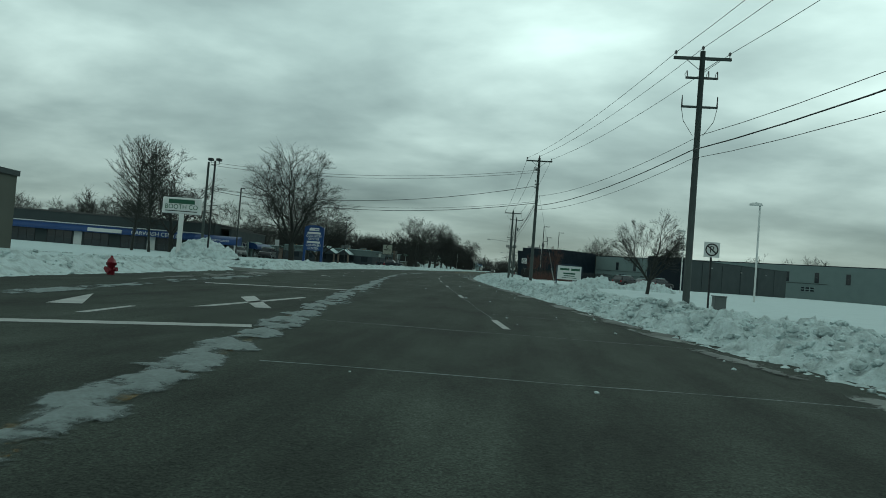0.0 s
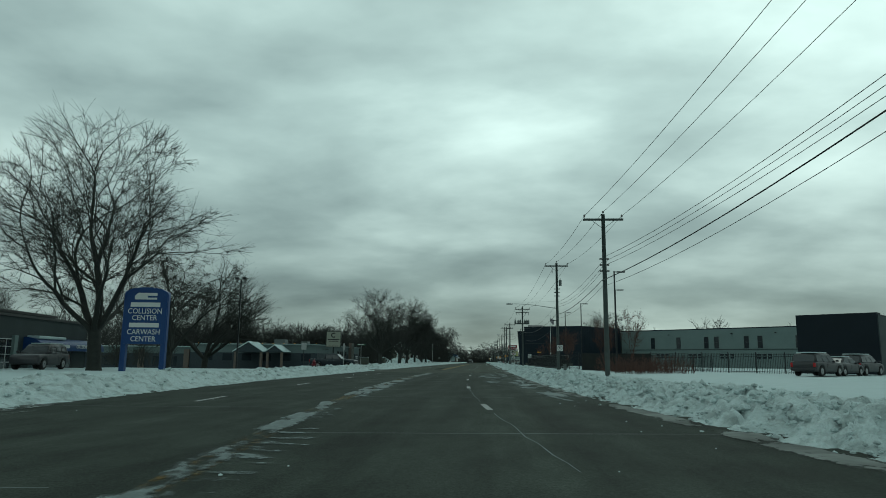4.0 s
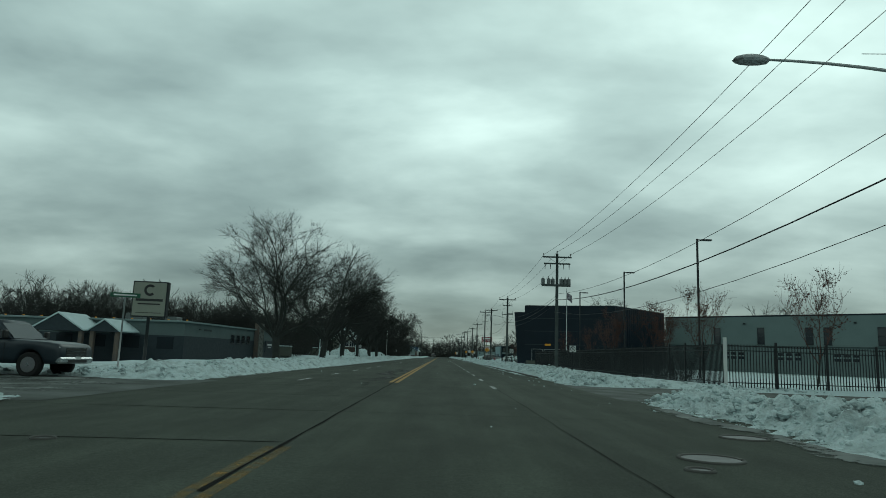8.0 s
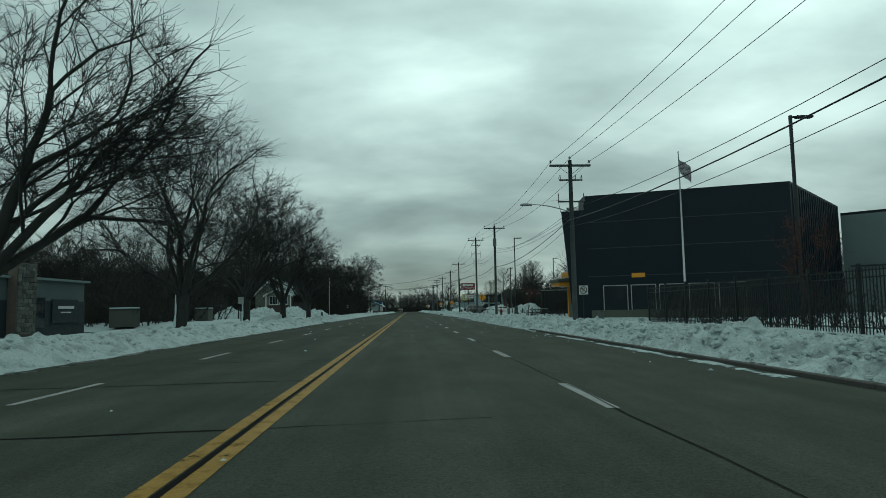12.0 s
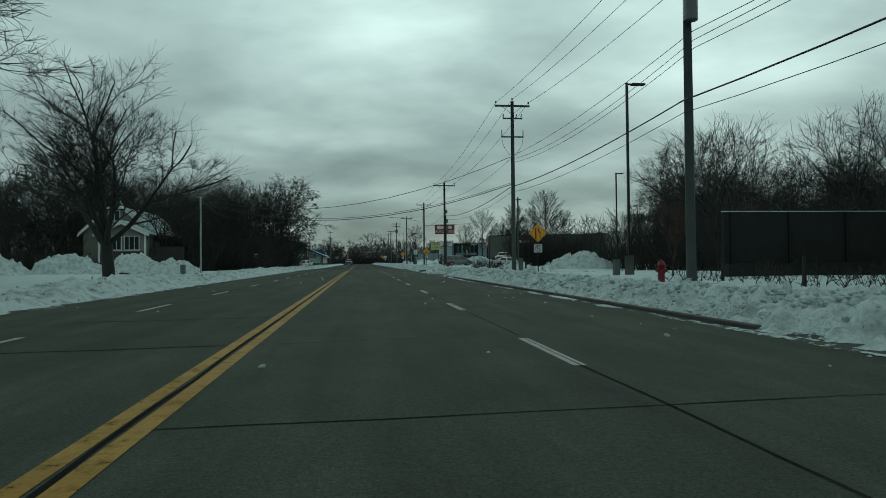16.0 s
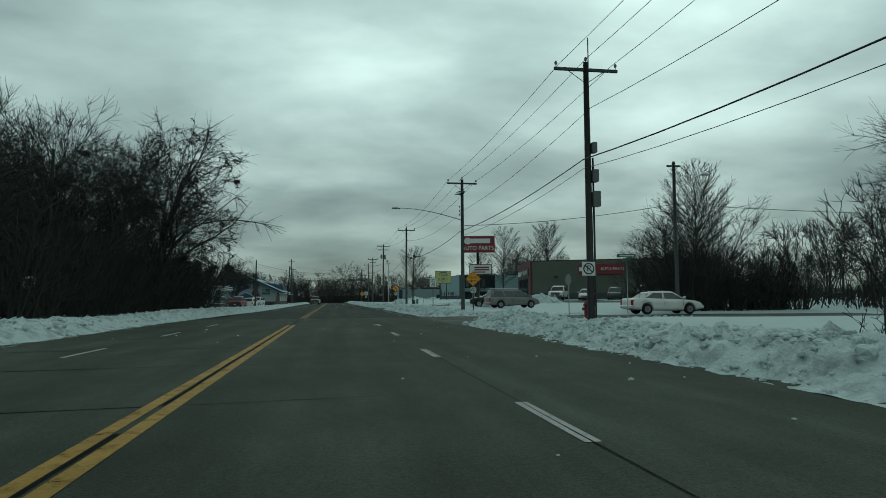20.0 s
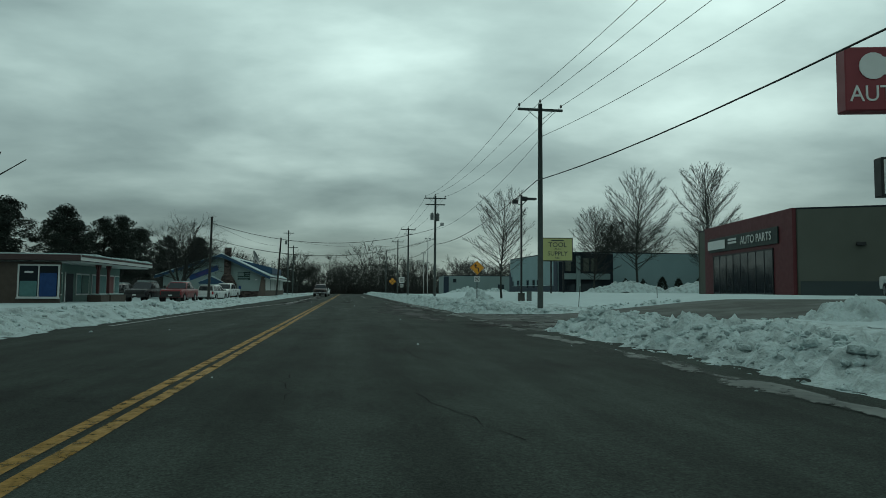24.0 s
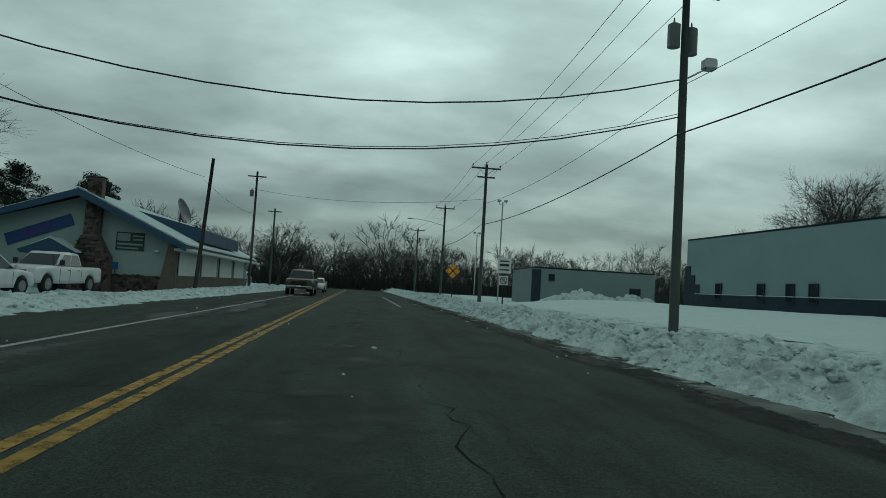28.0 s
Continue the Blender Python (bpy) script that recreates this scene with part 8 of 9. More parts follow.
for k in range(4):
    panel(tv, on_wall((TX1 + 0.05, 418), (TX1 + 0.05, 446), 3.2 + k * 6.6, 1.75, 0.02), "window_board", 5.2, 1.7, 0.06, SIGN_WHITE, "white boarded window panel")
part("side_eave", box(TX1, TX1 + 1.3, 417.5, 446.5, 2.5, 2.68), SIGN_WHITE, tv)
sgn = panel(tv, Matrix.Translation((-18.5, 417.98, 3.35)) @ Matrix.Rotation(radians(-22), 4, "Y"), "banner", 4.2, 0.75, 0.06, SIGN_BLUE, "blue beer banner along the gable")
part("stripe", box(-1.15, 0.95, -0.07, -0.061, -0.22, 0.22), material("banner_purple", (0.03, 0.03, 0.16), 0.5, var=0.2, bump=0.0), sgn)
part("porch_roof", prism([(-18.6, 1.75), (-15.6, 1.75), (-15.4, 1.95), (-17.0, 2.75), (-18.8, 1.95)], 415.9, 418.0), TAVERN_BLUE, tv, "blue-edged porch gable")
part("snow", prism([(-18.8, 1.97), (-17.0, 2.77), (-15.4, 1.97), (-17.0, 2.86)], 416.0, 417.9), SNOW, tv, "snow on the porch gable")
part("door", box(-18.1, -16.4, 417.9, 417.99, -0.4, 1.75), WALL_BLACK, tv)
part("wall_lamp", box(-11.3, -11.0, 417.75, 418.0, 2.35, 2.5), LAMP_GLASS, tv)
rs = random.Random(78)
CHIMNEY_STONE = material("chimney_stone", (0.054, 0.040, 0.036), 0.85, var=0.4, scale=2.0, fine=16.0, per_object=0.85)
RUBBLE = []
for me in STONES[:4]:
    me = me.copy()
    me.materials[0] = CHIMNEY_STONE
    RUBBLE.append(me)


def stonework(parent, x0, x1, y, z0, z1, shape):
    """Courses of rough stones on a face that looks south; shape(z) gives how far in the sides stand."""
    z = z0
    while z < z1 - 0.1:
        hh = rs.uniform(0.14, 0.25)
        a, c = shape(z + hh / 2)
        x = max(x0, a)
        while x < min(x1, c) - 0.08:
            ww = min(rs.uniform(0.14, 0.40), min(x1, c) - x)
            q = new("stone", rs.choice(RUBBLE))
            q.parent = parent
            q.matrix_local = Matrix.Translation((x + ww / 2, y, z + hh / 2 + rs.uniform(-0.05, 0.05))) @ Matrix.Rotation(rs.uniform(-0.35, 0.35), 4, "Y") @ Matrix.Diagonal((ww * 0.98, 1.0, hh * rs.uniform(0.85, 1.15), 1))
            x += ww
        z += hh


stonework(ch, -16.3, -13.8, 417.19, -0.5, 3.2, lambda z: (-16.25 + 0.45 * max(0, z - 1.8), -13.85 - 0.6 * max(0, z - 1.8)))
stonework(ch, -15.6, -14.7, 417.34, 3.2, 6.85, lambda z: (-15.58, -14.72))
stonework(tv, -13.8, TX1, 417.89, -0.5, 0.75, lambda z: (-13.8, TX1))
dish = part("satellite_dish", bmesh.new(), TANK, tv, "large grey satellite dish on the roof")
bm = bmesh.new()
bmesh.ops.create_uvsphere(bm, u_segments=20, v_segments=10, radius=1.0)
bmesh.ops.delete(bm, geom=[v for v in bm.verts if v.co.z > -0.35], context="VERTS")
for v in bm.verts:
    v.co = Vector((v.co.x * 1.35, v.co.y * 1.35, (v.co.z + 1) * 0.6))
bm.to_mesh(dish.data)
bm.free()
dish.matrix_local = Matrix.Translation((-13.2, 431.0, 6.3)) @ Matrix.Rotation(radians(-9), 4, "Z") @ Matrix.Rotation(radians(68), 4, "Y")
part("mast", tube([(-13.4, 431, 4.0), (-13.3, 431, 6.3)], 0.08, 8), STEEL, tv)
nb = panel(tv, Matrix.Translation((-12.9, 417.97, 2.95)), "notice_board", 1.75, 1.15, 0.06, material("notice_green", (0.010, 0.034, 0.027), 0.6, var=0.2), "dark green notice board with pale lines")
bars(nb, ((-0.4, 0.25, 0.8, 0.5), (0.5, 0.35, 0.7, 0.1), (0.5, 0.12, 0.6, 0.1), (0, -0.2, 1.6, 0.13), (-0.1, -0.45, 1.3, 0.11)), WALL_WHITE, Matrix.Translation((0, -0.04, 0)))
plate_sign(-13.2, 416.5, 1.3, 0.35, 0.45, "small blue accessible-parking sign at the wall", (), "", SIGN_BLUE)

# corner shop with a wide flat roof
sh = thing("corner_shop", "low brick shop with a wide flat snowy roof and poster windows", "building", "")
SHOP_PALE = material("pale_green_shop_wall", (0.13, 0.19, 0.175), 0.8, var=0.2, scale=1.2)
SHOP_BRICK = material("brown_brick", (0.070, 0.056, 0.046), 0.85, var=0.3, scale=3.0, fine=25.0)
FASCIA = material("faded_red_fascia", (0.055, 0.034, 0.034), 0.75, var=0.3, scale=1.5)
POST_RED = material("dull_red_paint", (0.085, 0.022, 0.024), 0.7, var=0.3, scale=2.0)
part("wall", box(-31, -16.6, 362.62, 376.4, -0.6, 2.62), SHOP_PALE, sh)
part("brick_front", box(-31, -15.6, 362.4, 362.6, -0.6, 2.62), SHOP_BRICK, sh, "brown brick front wall")
rf2 = part("roof", box(-32, -14.3, 361.9, 377.2, 2.72, 3.08, 0.03), FASCIA, sh, "dark red-brown roof edge")
part("eave_board", box(-14.29, -14.25, 362.0, 377.1, 2.74, 3.06), SIGN_WHITE, rf2, "white eave board")
part("eave_trim", box(-14.24, -14.21, 362.0, 377.1, 2.94, 3.06), FASCIA, rf2)
bm = bmesh.new()
rr = random.Random(44)
for k in range(15):
    y = 362.2 + k
    if rr.random() < 0.75:
        add_box(bm, -14.9 - rr.uniform(0, 0.5), -14.2, y, y + rr.uniform(0.6, 1.0), 3.08, 3.13 + rr.uniform(0, 0.12), 0.02)
add_box(bm, -31.6, -15.0, 362.2, 376.9, 3.08, 3.17, 0.03)
part("snow", bm, SNOW, rf2, "patchy snow on the flat roof")
part("soffit", box(-31.5, -14.5, 362.62, 376.9, 2.63, 2.72), SIGN_WHITE, sh, "white soffit")
for y in (367.2, 369.2):
    ps = part("post", box(-15.14, -14.96, y - 0.09, y + 0.09, 0.6, 2.63), POST_RED, sh, "dull red porch post with a forked head")
    for d in (-1, 1):
        part("brace", tube([(-15.05, y, 2.05), (-15.05, y + d * 0.45, 2.62)], 0.06, 6), POST_RED, ps)
for y0, y1 in ((366.6, 368.2), (368.5, 371.7)):
    pl_ = part("planter", box(-15.5, -14.6, y0, y1, -0.7, 0.58, 0.02), SHOP_BRICK, sh, "brick planter")
    part("snow", box(-15.4, -14.7, y0 + 0.1, y1 - 0.1, 0.58, 0.66, 0.03), SNOW, pl_)
window(sh, Matrix.Translation((-16.8, 362.39, 1.45)), 2.4, 2.05, SIGN_WHITE, 2, 1, "large white-framed window with blue posters", 0.09)
POSTERS = [material("poster_" + n_, c_, 0.6, var=0.35, scale=4.0, bump=0.0) for n_, c_ in (("blue", (0.010, 0.045, 0.16)), ("teal", (0.09, 0.19, 0.19)), ("red", (0.16, 0.045, 0.045)), ("green", (0.03, 0.09, 0.075)))]
part("poster", box(-16.72, -15.75, 362.32, 362.335, 0.50, 1.95), POSTERS[0], sh, "blue poster in the window")
part("poster", box(-17.85, -16.88, 362.32, 362.335, 0.50, 1.45), POSTERS[1], sh, "pale teal poster in the window")
bars(sh, ((-17.35, 2.0, 0.5, 0.12),), SIGN_WHITE, Matrix.Translation((0, 362.35, 0)))
for k, (y, w, c_) in enumerate(((363.6, 0.9, 2), (364.7, 0.8, 3), (367.9, 0.7, 1), (369.0, 1.3, 3), (370.8, 0.8, 1), (372.4, 1.5, 1), (374.2, 1.2, 2), (375.6, 0.9, 1))):
    fr = part("shop_window", box(-16.58, -16.54, y - w / 2 - 0.1, y + w / 2 + 0.1, 0.55, 2.05), SIGN_WHITE, sh, "white-framed shop window")
    part("poster", box(-16.535, -16.52, y - w / 2, y + w / 2, 0.65, 1.95), POSTERS[c_], fr)
sd_ = part("door", box(-16.58, -16.52, 365.6, 366.9, -0.5, 2.0), WALL_BLACK, sh, "dark glazed shop door")
part("door_frame", box(-16.55, -16.50, 365.5, 365.62, -0.5, 2.1), SIGN_WHITE, sd_)
gs = thing("grey_store", "grey flat-roofed store at the street corner", "building", "", pose(-14.3, 18.0, 0, 0, 0, 9))
part("wall", box(-14, 0, -10, 6, -0.2, 4.2), WALL_TAN, gs)
part("parapet", box(-14.1, 0.1, -10.1, 6.1, 4.2, 4.5), WALL_GREY, gs)


# ---- vehicles ----
def loft(sections):
    """A closed skin through rings of equal length (lists of points), capped at both ends."""
    bm = bmesh.new()
    rings = [[bm.verts.new(p) for p in s] for s in sections]
    n = len(rings[0])
    for a, b in zip(rings, rings[1:]):
        for k in range(n):
            bm.faces.new((a[k], a[(k + 1) % n], b[(k + 1) % n], b[k]))
    bm.faces.new(rings[0][::-1])
    bm.faces.new(rings[-1])
    bmesh.ops.recalc_face_normals(bm, faces=bm.faces)
    return bm


def ring(x, w, z0, z1, tuck=0.93, soft=0.09):
    """A rounded cross-section of a car body at x: half width w, from z0 up to z1."""
    h = z1 - z0
    s = min(soft, h * 0.3)
    half = [(w * tuck, z0), (w, z0 + h * 0.25), (w, z0 + h * 0.6), (w * 0.985, z1 - s), (w * 0.93, z1 - s * 0.25), (w * 0.8, z1)]
    return [(x, y, z) for y, z in half] + [(x, -y, z) for y, z in half[::-1]]


def smooth(bm):
    for f in bm.faces:
        f.smooth = True
    return bm


def wheel(t, x, y, r, w=0.22):
    s = 1 if y > 0 else -1
    k = part("wheel", tube([(x, y - s * w, r), (x, y - s * w * 0.95, r), (x, y - s * 0.02, r), (x, y, r)], [r * 0.9, r, r, r * 0.9], 20), TYRE, t)
    part("rim", tube([(x, y - s * 0.015, r), (x, y + s * 0.008, r)], [r * 0.66, r * 0.6], 14), RIM, k)
    part("hub", tube([(x, y, r), (x, y + s * 0.025, r)], [r * 0.16, r * 0.12], 8), CHROME, k)
    return k


CARS = {
    # length stations: (x, half width, underside, top of body)
    "sedan": dict(body=[(-2.4, .74, .44, .86), (-2.32, .86, .34, 1.00), (-1.5, .91, .24, 1.04), (0.0, .92, .22, .98), (1.0, .91, .24, .95), (1.95, .87, .26, .84), (2.32, .78, .32, .72), (2.42, .66, .40, .62)],
                  cabin=[(-1.85, .80, 1.0, 1.03), (-1.02, .80, .98, 1.40), (-0.3, .80, .96, 1.47), (0.35, .80, .95, 1.43), (1.25, .80, .92, .96)], wheels=(-1.40, 1.45, .33)),
    "pickup": dict(body=[(-2.9, .93, .62, 1.20), (-2.84, .98, .52, 1.25), (-0.9, 1.0, .46, 1.25), (0.6, 1.0, .44, 1.25), (1.25, 1.0, .44, 1.25), (2.4, .98, .46, 1.20), (2.84, .95, .46, 1.14), (2.94, .90, .52, 1.02)],
                   cabin=[(-1.0, .88, 1.22, 1.24), (-0.90, .88, 1.22, 1.86), (-0.1, .88, 1.22, 1.92), (0.50, .88, 1.22, 1.88), (1.28, .88, 1.22, 1.26)], wheels=(-1.78, 1.92, .42)),
    "suv": dict(body=[(-2.3, .86, .48, 1.02), (-2.22, .93, .36, 1.08), (-1.0, .95, .28, 1.08), (0.6, .95, .28, 1.06), (1.5, .94, .3, 1.03), (2.1, .90, .34, .96), (2.32, .84, .40, .82)],
                cabin=[(-2.2, .85, 1.04, 1.1), (-1.98, .85, 1.04, 1.60), (-0.8, .85, 1.04, 1.72), (0.2, .85, 1.03, 1.68), (1.1, .85, 1.02, 1.08)], wheels=(-1.38, 1.45, .37)),
    "van": dict(body=[(-2.5, .86, .4, 1.0), (-2.42, .94, .3, 1.06), (-1.0, .97, .26, 1.08), (0.8, .97, .26, 1.05), (1.7, .95, .28, .98), (2.3, .88, .32, .84), (2.48, .78, .42, .70)],
                cabin=[(-2.42, .86, 1.05, 1.1), (-2.2, .86, 1.05, 1.64), (-0.8, .86, 1.06, 1.78), (0.5, .86, 1.04, 1.70), (1.75, .86, .98, 1.0)], wheels=(-1.45, 1.58, .34)),
}


def vehicle(kind, label, colour, m, group="", snow=False, grille=None):
    c = CARS[kind]
    paint = material("paint_" + "_".join("%d" % round(v * 100) for v in colour), colour, 0.35, var=0.12, scale=1.5, bump=0.02, coat=0.12, spec=0.3)
    t = thing({"sedan": "sedan_car", "pickup": "pickup_truck", "suv": "suv_car", "van": "minivan"}[kind], label, kind if kind != "suv" else "car", group, m)
    st_ = c["body"]
    xs_, ws_, lo_, hi_ = ([q[k] for q in st_] for k in range(4))
    back, front, rad = c["wheels"]

    def under(x):
        """The lower edge of the body, with the wheel openings in it."""
        z = float(np.interp(x, xs_, lo_))
        for w in (back, front):
            d = abs(x - w)
            if d < rad * 1.17:
                z = max(z, rad + math.sqrt((rad * 1.17) ** 2 - d * d))
        return z

    rings = []
    for k in range(73):
        x = xs_[0] + (xs_[-1] - xs_[0]) * k / 72
        top = float(np.interp(x, xs_, hi_))
        rings.append(ring(x, float(np.interp(x, xs_, ws_)), min(under(x), top - 0.12), top, 0.97, 0.08))
    part("body", smooth(loft(rings)), paint, t)
    part("underbody", box(xs_[0] + 0.3, xs_[-1] - 0.3, -0.62, 0.62, lo_[3] + 0.02, lo_[3] + 0.3), SIGN_BLACK, t)
    cab = c["cabin"]
    z0, z1 = min(q[2] for q in cab), max(q[3] for q in cab)
    wide = max(q[1] for q in cab)

    def flank(z):
        """Half width of the cabin at a height."""
        return wide * (1.08 - 0.22 * (z - z0) / (z1 - z0))

    line = [(cab[0][0], z0)] + [(q[0], q[3]) for q in cab[1:-1]] + [(cab[-1][0], z0)]
    bm = bmesh.new()
    sides = [[bm.verts.new((x, s * flank(z), z)) for x, z in line] for s in (-1, 1)]
    bm.faces.new(sides[0])
    bm.faces.new(sides[1][::-1])
    for k in range(len(line)):
        n = (k + 1) % len(line)
        bm.faces.new((sides[0][k], sides[1][k], sides[1][n], sides[0][n]))
    bmesh.ops.recalc_face_normals(bm, faces=bm.faces)
    bmesh.ops.bevel(bm, geom=[e for e in bm.edges], offset=0.05, segments=2, affect="EDGES")
    part("cabin", smooth(bm), paint, t)

    def glass(name, quad):
        bm = bmesh.new()
        bm.faces.new([bm.verts.new(p) for p in quad])
        ext = bmesh.ops.extrude_face_region(bm, geom=bm.faces[:])
        nrm = (Vector(quad[1]) - Vector(quad[0])).cross(Vector(quad[2]) - Vector(quad[1])).normalized()
        for v in ext["geom"]:
            if isinstance(v, bmesh.types.BMVert):
                v.co -= nrm * 0.02
        bmesh.ops.recalc_face_normals(bm, faces=bm.faces)
        part(name, bm, GLASS, t, "dark tinted car glass")

    zb, zt = z0 + 0.05, z1 - 0.13
    rise = [(z, cab[0][0] + (cab[1][0] - cab[0][0]) * (z - z0) / (cab[1][3] - z0), cab[-1][0] + (cab[-2][0] - cab[-1][0]) * (z - z0) / (cab[-2][3] - z0)) for z in (zb, min(zt, cab[1][3] - 0.06, cab[-2][3] - 0.06))]
    (za, ra, fa), (zc, rc, fc) = rise
    panes = 3 if kind in ("suv", "van") else 2
    for s in (-1, 1):
        for k in range(panes):
            u0, u1 = (k + 0.06) / panes, (k + 0.94) / panes
            a0, a1 = ra + 0.12 + (fa - 0.12 - ra - 0.12) * u0, ra + 0.12 + (fa - 0.12 - ra - 0.12) * u1
            c0, c1 = rc + 0.12 + (fc - 0.12 - rc - 0.12) * u0, rc + 0.12 + (fc - 0.12 - rc - 0.12) * u1
            if not k:
                c0 = max(c0, a0)
            quad = [(a0, s * (flank(za) + 0.012), za), (a1, s * (flank(za) + 0.012), za), (c1, s * (flank(zc) + 0.012), zc), (c0, s * (flank(zc) + 0.012), zc)]
            glass("side_window", quad if s < 0 else quad[::-1])
    for name_, xa, xc, sg in (("windscreen", fa, fc, 1), ("rear_window", ra, rc, -1)):
        ya, yc = flank(za) - 0.1, flank(zc) - 0.1
        quad = [(xa + sg * 0.014, -ya, za), (xa + sg * 0.014, ya, za), (xc + sg * 0.014, yc, zc), (xc + sg * 0.014, -yc, zc)]
        glass(name_, quad if sg > 0 else quad[::-1])
    xf, wf, zf0, zf1 = st_[-2]
    xr, wr, zr0, zr1 = st_[1]
    wheel_y = float(np.interp(0.0, xs_, ws_)) - 0.01
    for x in (back, front):
        for s in (-1, 1):
            wheel(t, x, s * wheel_y, rad, 0.24)
    big = kind == "pickup"
    for s in (-1, 1):
        part("headlight", box(xf - 0.22, xf + 0.07, s * wf * 0.80 - 0.15, s * wf * 0.80 + 0.15, zf1 - (0.30 if big else 0.22), zf1 - 0.09, 0.03), LAMP_GLASS, t)
        part("tail_light", box(xr - 0.1, xr + 0.06, s * wr * 0.88 - 0.09, s * wr * 0.88 + 0.09, zr1 - 0.42, zr1 - 0.1, 0.02), TAIL, t)
        mx = cab[-1][0] - 0.22
        part("mirror", box(mx - 0.07, mx + 0.07, s * (wide * 1.08 + 0.12) - 0.1, s * (wide * 1.08 + 0.12) + 0.1, z0 + 0.06, z0 + (0.32 if big else 0.2), 0.03), paint if not big else SIGN_BLACK, t)
        for x in (cab[0][0] + 0.15, (ra + fa) / 2 + 0.05, cab[-1][0] - 0.25):
            y = s * (float(np.interp(x, xs_, ws_)) + 0.002)
            part("door_seam", box(x - 0.008, x + 0.008, y - 0.004, y + 0.004, max(under(x), 0.42) + 0.08, z0 - 0.08), SIGN_BLACK, t)
        for x in ((ra + fa) / 2 + 0.12, (ra + fa) / 2 - 0.95 if panes > 2 or kind == "sedan" else (ra + fa) / 2 - 0.75):
            y = s * (float(np.interp(x, xs_, ws_)) + 0.012)
            part("door_handle", box(x, x + 0.17, y - 0.012, y + 0.012, z0 - 0.17, z0 - 0.13), CHROME if big else paint, t)
    gw = wf * (0.64 if big else 0.5)
    if grille:
        gw = wf * 0.9
    gr = part("grille", box(xf - 0.05, xf + 0.10, -gw, gw, zf0 + 0.26 if grille else zf1 - (0.48 if big else 0.28), zf1 - 0.1, 0.02), grille or (CHROME if big else SIGN_BLACK), t)
    if big:
        for k in range(3):
            part("grille_slot", box(xf + 0.09, xf + 0.11, -gw * 0.92, gw * 0.92, zf1 - 0.45 + k * 0.115, zf1 - 0.375 + k * 0.115), SIGN_BLACK, gr)
        part("bed", box(xs_[0] + 0.16, cab[0][0] - 0.08, -0.80, 0.80, 1.06, zr1 + 0.012), SIGN_BLACK, t, "open cargo bed")
        part("tailgate_rail", box(xs_[0] + 0.06, xs_[0] + 0.16, -0.86, 0.86, 1.1, zr1 + 0.02, 0.01), paint, t)
    part("bumper", box(xf - 0.1, xf + 0.17, -wf * 0.98, wf * 0.98, zf0 + 0.02, zf0 + 0.24, 0.05), grille or (CHROME if big else paint), t)
    part("air_intake", box(xf + 0.1, xf + 0.18, -wf * 0.55, wf * 0.55, zf0 + 0.05, zf0 + 0.15), SIGN_BLACK, t)
    part("bumper", box(xr - 0.17, xr + 0.05, -wr * 0.97, wr * 0.97, zr0 + 0.04, zr0 + 0.24, 0.05), CHROME if big else paint, t)
    part("number_plate", box(xf + 0.18, xf + 0.19, -0.15, 0.15, zf0 + 0.16, zf0 + 0.26), SIGN_WHITE, t)
    if snow:
        part("snow", box(cab[1][0] + 0.12, cab[-2][0] - 0.05, -wide * 0.76, wide * 0.76, z1 - 0.03, z1 + 0.05, 0.03), SNOW, t, "snow on the roof")
    return t


waiting = vehicle("pickup", "slate grey pickup truck waiting at the side street", (0.018, 0.026, 0.034), pose(-12.2, 120.6, 0.0, 0, 0, -4))
waiting.scale = (0.9, 0.9, 0.9)
vehicle("pickup", "dark pickup truck with a wide chrome grille on the road", (0.05, 0.035, 0.03), pose(-2.2, 424.0, 0.0, 0, 0, -90))
vehicle("sedan", "silver sedan with its lights towards us far up the road", (0.42, 0.43, 0.44), pose(-2.2, 442.0, 0.0, 0, 0, -90))
vehicle("sedan", "pearl white sedan crossing the snowy side street", (0.62, 0.63, 0.62), pose(22.6, 303.4, 0.06, 0, 0, 0))
vehicle("van", "grey minivan parked in the shop's lot", (0.17, 0.17, 0.16), pose(18.6, 325.0, 0.22, 0, 0, 6), "", True)
vehicle("suv", "black car parked with its nose towards the street", (0.015, 0.016, 0.018), pose(18.2, 331.2, 0.22, 0, 0, 172), "", True)
for k, (kind, col, lab) in enumerate((("pickup", (0.62, 0.63, 0.63), "white pickup truck parked against the tan wall"), ("sedan", (0.5, 0.5, 0.5), "silver car parked against the tan wall"), ("suv", (0.05, 0.055, 0.06), "dark car parked against the tan wall"), ("pickup", (0.12, 0.12, 0.13), "grey pickup truck parked against the tan wall"), ("pickup", (0.08, 0.06, 0.055), "brown pickup truck parked against the tan wall"))):
    vehicle(kind, lab, col, pose(32.0 + k * 3.3, 350.2 - k * 1.75, 0.85, 0, 0, -118), "cars parked at the parts shop", k < 2)
TAVERN_CARS = "vehicles parked beside the tavern"
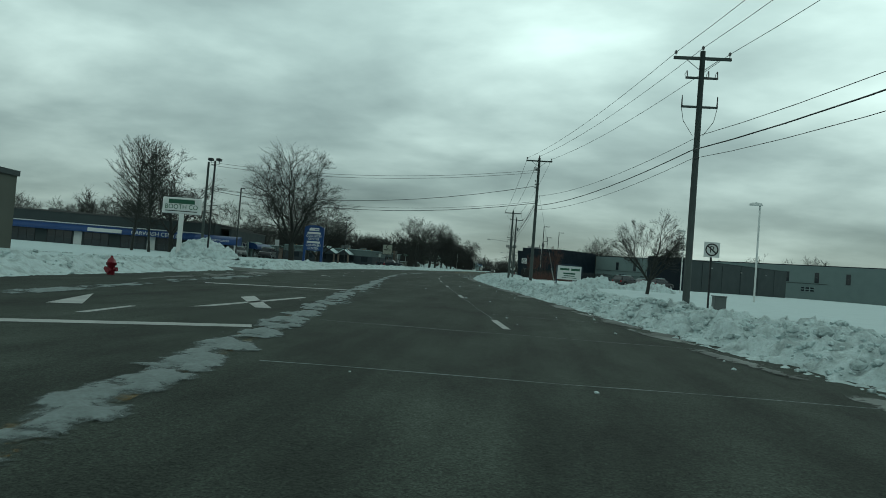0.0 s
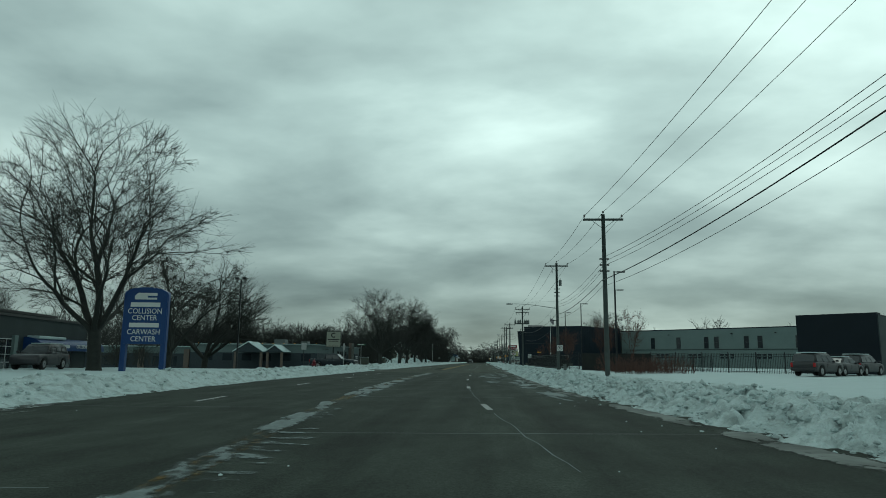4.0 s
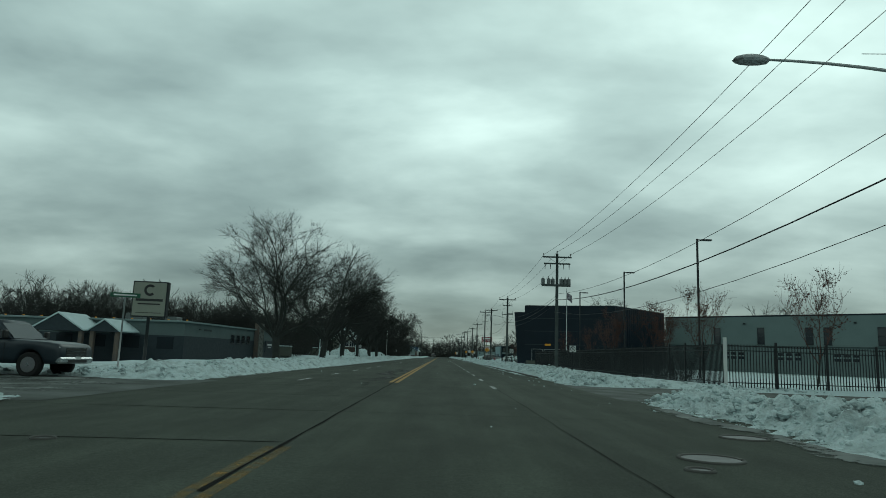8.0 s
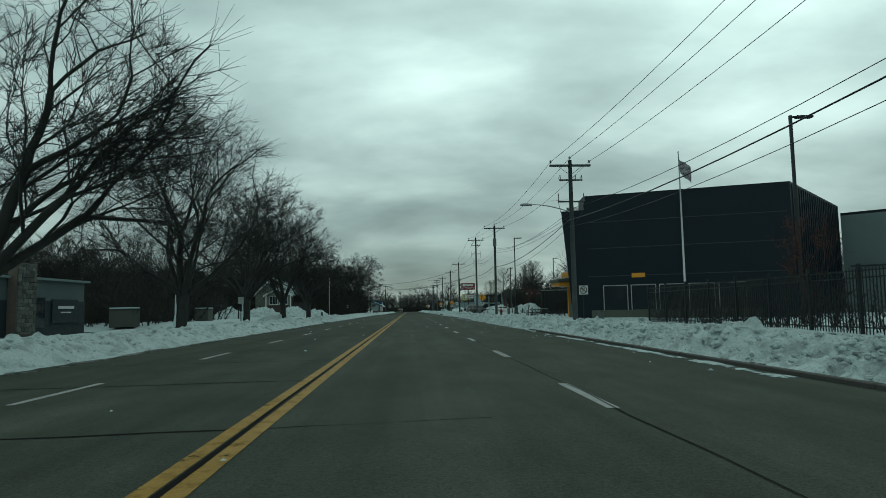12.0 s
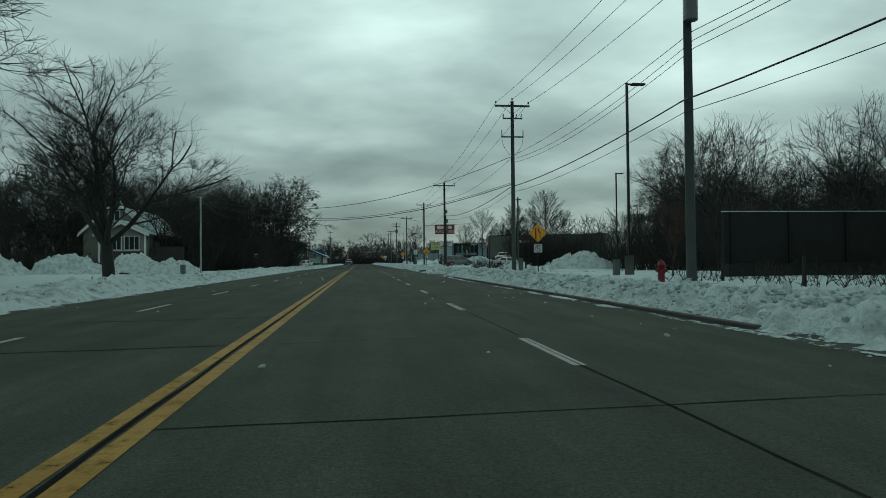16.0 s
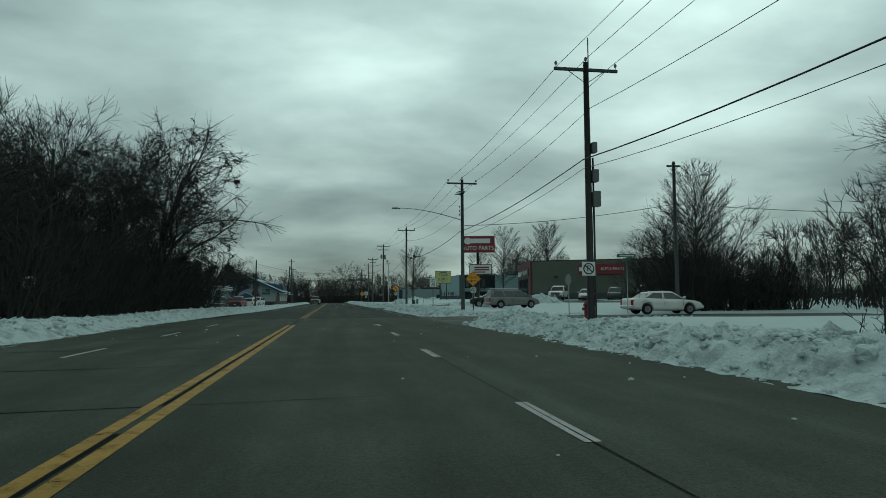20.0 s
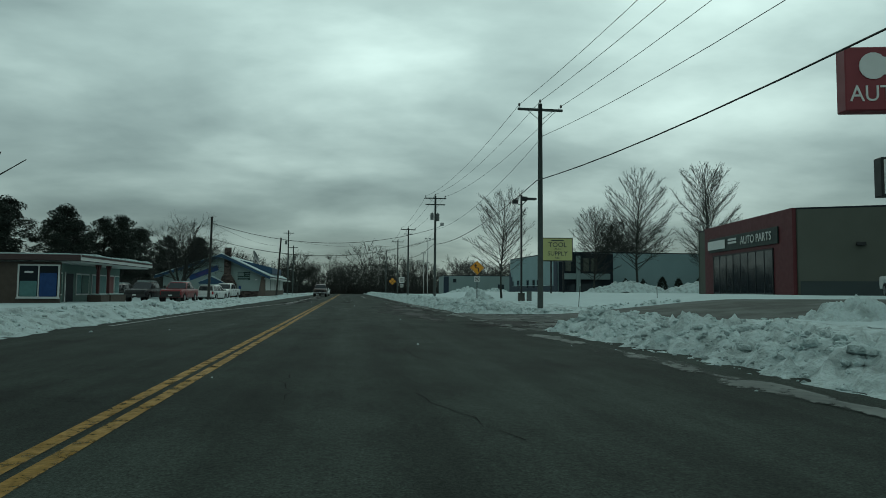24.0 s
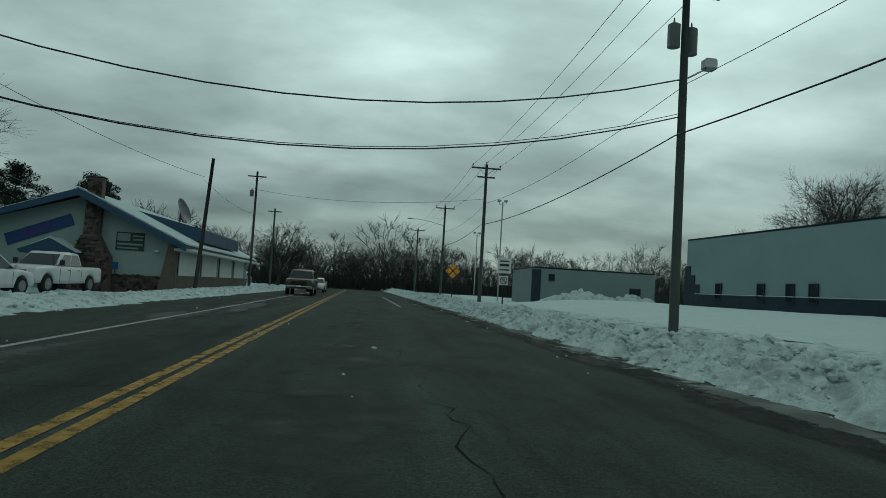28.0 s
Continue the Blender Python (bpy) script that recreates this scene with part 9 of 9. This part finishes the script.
PARKED = [
    vehicle("pickup", "red pickup truck with a black grille parked beside the tavern", (0.16, 0.018, 0.022), pose(-15.2, 390.6, -0.33, 0, 0, 268), TAVERN_CARS, True, grille=SIGN_BLACK),
    vehicle("pickup", "black pickup truck parked beside the tavern", (0.012, 0.013, 0.015), pose(-18.5, 390.6, -0.33, 0, 0, 267), TAVERN_CARS, True, grille=SIGN_BLACK),
    vehicle("suv", "black car parked beside the corner shop", (0.012, 0.014, 0.015), pose(-21.4, 390.2, -0.33, 0, 0, 266), TAVERN_CARS, True),
    vehicle("suv", "boxy black car parked with its back to the street", (0.012, 0.013, 0.015), pose(-17.7, 403.4, -0.33, 0, 0, 82), TAVERN_CARS, True),
    vehicle("suv", "small white car parked with its back to the street", (0.60, 0.61, 0.61), pose(-14.3, 403.2, -0.33, 0, 0, 80), TAVERN_CARS, True),
    vehicle("pickup", "white pickup truck parked before the tavern's door", (0.60, 0.61, 0.61), pose(-13.9, 409.4, -0.3, 0, 0, 264), TAVERN_CARS),
]
for car in PARKED:
    car.scale = (1.1, 1.1, 1.1)
vehicle("sedan", "grey car parked far up beside the tavern", (0.2, 0.2, 0.21), pose(-11.5, 452.0, 0.2, 0, 0, -90), "vehicles parked beside the tavern", True)
vehicle("suv", "dark car parked far up beside the tavern", (0.05, 0.05, 0.055), pose(-14.5, 453.0, 0.2, 0, 0, -90), "vehicles parked beside the tavern", True)
vehicle("suv", "dark car parked before the car wash", (0.04, 0.04, 0.045), pose(-25.2, 88.4, 0.2, 0, 0, -80), "cars before the car wash", True)
vehicle("sedan", "grey car parked before the car wash", (0.14, 0.15, 0.15), pose(-27.4, 83.0, 0.2, 0, 0, -60), "cars before the car wash", True)
for k in range(3):
    vehicle(("suv", "sedan", "suv")[k], "snow-dusted dark car parked behind the ground sign", (0.03, 0.03, 0.033), pose(30 + k * 3.2, 97 + k * 3.0, 0.2, 0, 0, 40), "cars behind the ground sign", True)
for x, y, w in ((-26.6, 222.0, 2.2), (-24.6, 241.0, 1.7)):
    sd = thing("storage_shed", "low tan storage bin with snow on its flat lid", "shed", "bins beyond the lodge", pose(x, y, 0.1))
    part("wall", box(-w / 2, w / 2, -1.0, 1.0, -0.2, 1.5, 0.03), WALL_TAN, sd)
    lid = part("lid", box(-w / 2 - 0.08, w / 2 + 0.08, -1.08, 1.08, 1.5, 1.6, 0.02), WALL_GREY, sd)
    part("snow", box(-w / 2, w / 2, -1.0, 1.0, 1.6, 1.74, 0.04), SNOW, lid, "snow on the lid")


# ---- yard fence ----
def picket_run(t, a, b, mesh, limit):
    """Posts, rails and pickets from a to b."""
    a, b = Vector((*a, 0)), Vector((*b, 0))
    d = (b - a).normalized()
    n = int((b - a).length / 2.4)
    turn = Matrix.Rotation(math.atan2(d.y, d.x), 4, "Z")
    for k in range(n + 1):
        p = part("post", box(-0.04, 0.04, -0.04, 0.04, -0.2, 2.15), BLACK_METAL, t)
        p.matrix_local = Matrix.Translation(a + d * k * 2.4) @ turn
    for z in (0.35, 1.75, 1.95):
        r = part("rail", box(0, n * 2.4, -0.018, 0.018, z - 0.02, z + 0.02), BLACK_METAL, t)
        r.matrix_local = Matrix.Translation(a) @ turn
    step, verts, faces = 0.14, [], []
    for k in range(int(n * 2.4 / step)):
        q = a + d * (k + 0.5) * step
        if k < limit:
            o = new("picket", mesh)
            o.parent = t
            o.matrix_local = Matrix.Translation(q) @ turn
        else:
            i = len(verts)
            for z in (0.12, 2.02):
                verts += [(q.x - 0.011, q.y - 0.011, z), (q.x + 0.011, q.y - 0.011, z), (q.x + 0.011, q.y + 0.011, z), (q.x - 0.011, q.y + 0.011, z)]
            faces += [(i, i + 1, i + 5, i + 4), (i + 1, i + 2, i + 6, i + 5), (i + 2, i + 3, i + 7, i + 6), (i + 3, i, i + 4, i + 7), (i + 4, i + 5, i + 6, i + 7)]
    if verts:
        o = raw("far_fencing", verts, faces, BLACK_METAL, t)
        o["kind"] = "stuff"


bm = box(-0.016, 0.016, -0.014, 0.014, 0.12, 2.02)
PICKET = bpy.data.meshes.new("picket")
bm.to_mesh(PICKET)
bm.free()
PICKET.materials.append(BLACK_METAL)
f1 = thing("picket_fence", "tall black metal picket fence along the yard", "fence", "yard fences")
picket_run(f1, (14.3, 129.0), (14.3, 189.0), PICKET, 300)
f2 = thing("picket_fence", "tall black metal picket gate across the yard's entrance", "fence", "yard fences")
picket_run(f2, (14.3, 129.0), (34.0, 131.0), PICKET, 140)
part("gate_post", box(14.18, 14.3, 128.75, 128.87, -0.2, 2.3), SIGN_WHITE, f2, "white gate post")
f3 = thing("picket_fence", "tall black metal picket fence south of the entrance", "fence", "yard fences")
picket_run(f3, (15.2, 116.5), (38.0, 104.5), PICKET, 178)
screen = part("screen", box(0.05, 7.2, -0.05, -0.03, 0.15, 1.95), SCREEN, f3, "dark mesh screen on the fence")
screen.matrix_local = Matrix.Translation((15.2, 116.5, 0)) @ Matrix.Rotation(math.atan2(-12.0, 22.8), 4, "Z")

# picnic table under the canopy
pt = thing("picnic_table", "dark metal picnic table dusted with snow", "picnic table", "", pose(14.4, 219.8, 0.15, 0, 0, 20))
part("tabletop", box(-0.9, 0.9, -0.38, 0.38, 0.7, 0.75, 0.01), BLACK_METAL, pt)
part("snow", box(-0.85, 0.85, -0.35, 0.35, 0.75, 0.8, 0.02), SNOW, pt, "snow on the tabletop")
for s in (-1, 1):
    part("bench", box(-0.9, 0.9, s * 0.72 - 0.14, s * 0.72 + 0.14, 0.42, 0.46, 0.01), BLACK_METAL, pt)
    part("leg", tube([(s * 0.6, -0.75, 0), (s * 0.6, -0.3, 0.7), (s * 0.6, 0.3, 0.7), (s * 0.6, 0.75, 0)], 0.03, 6), BLACK_METAL, pt)
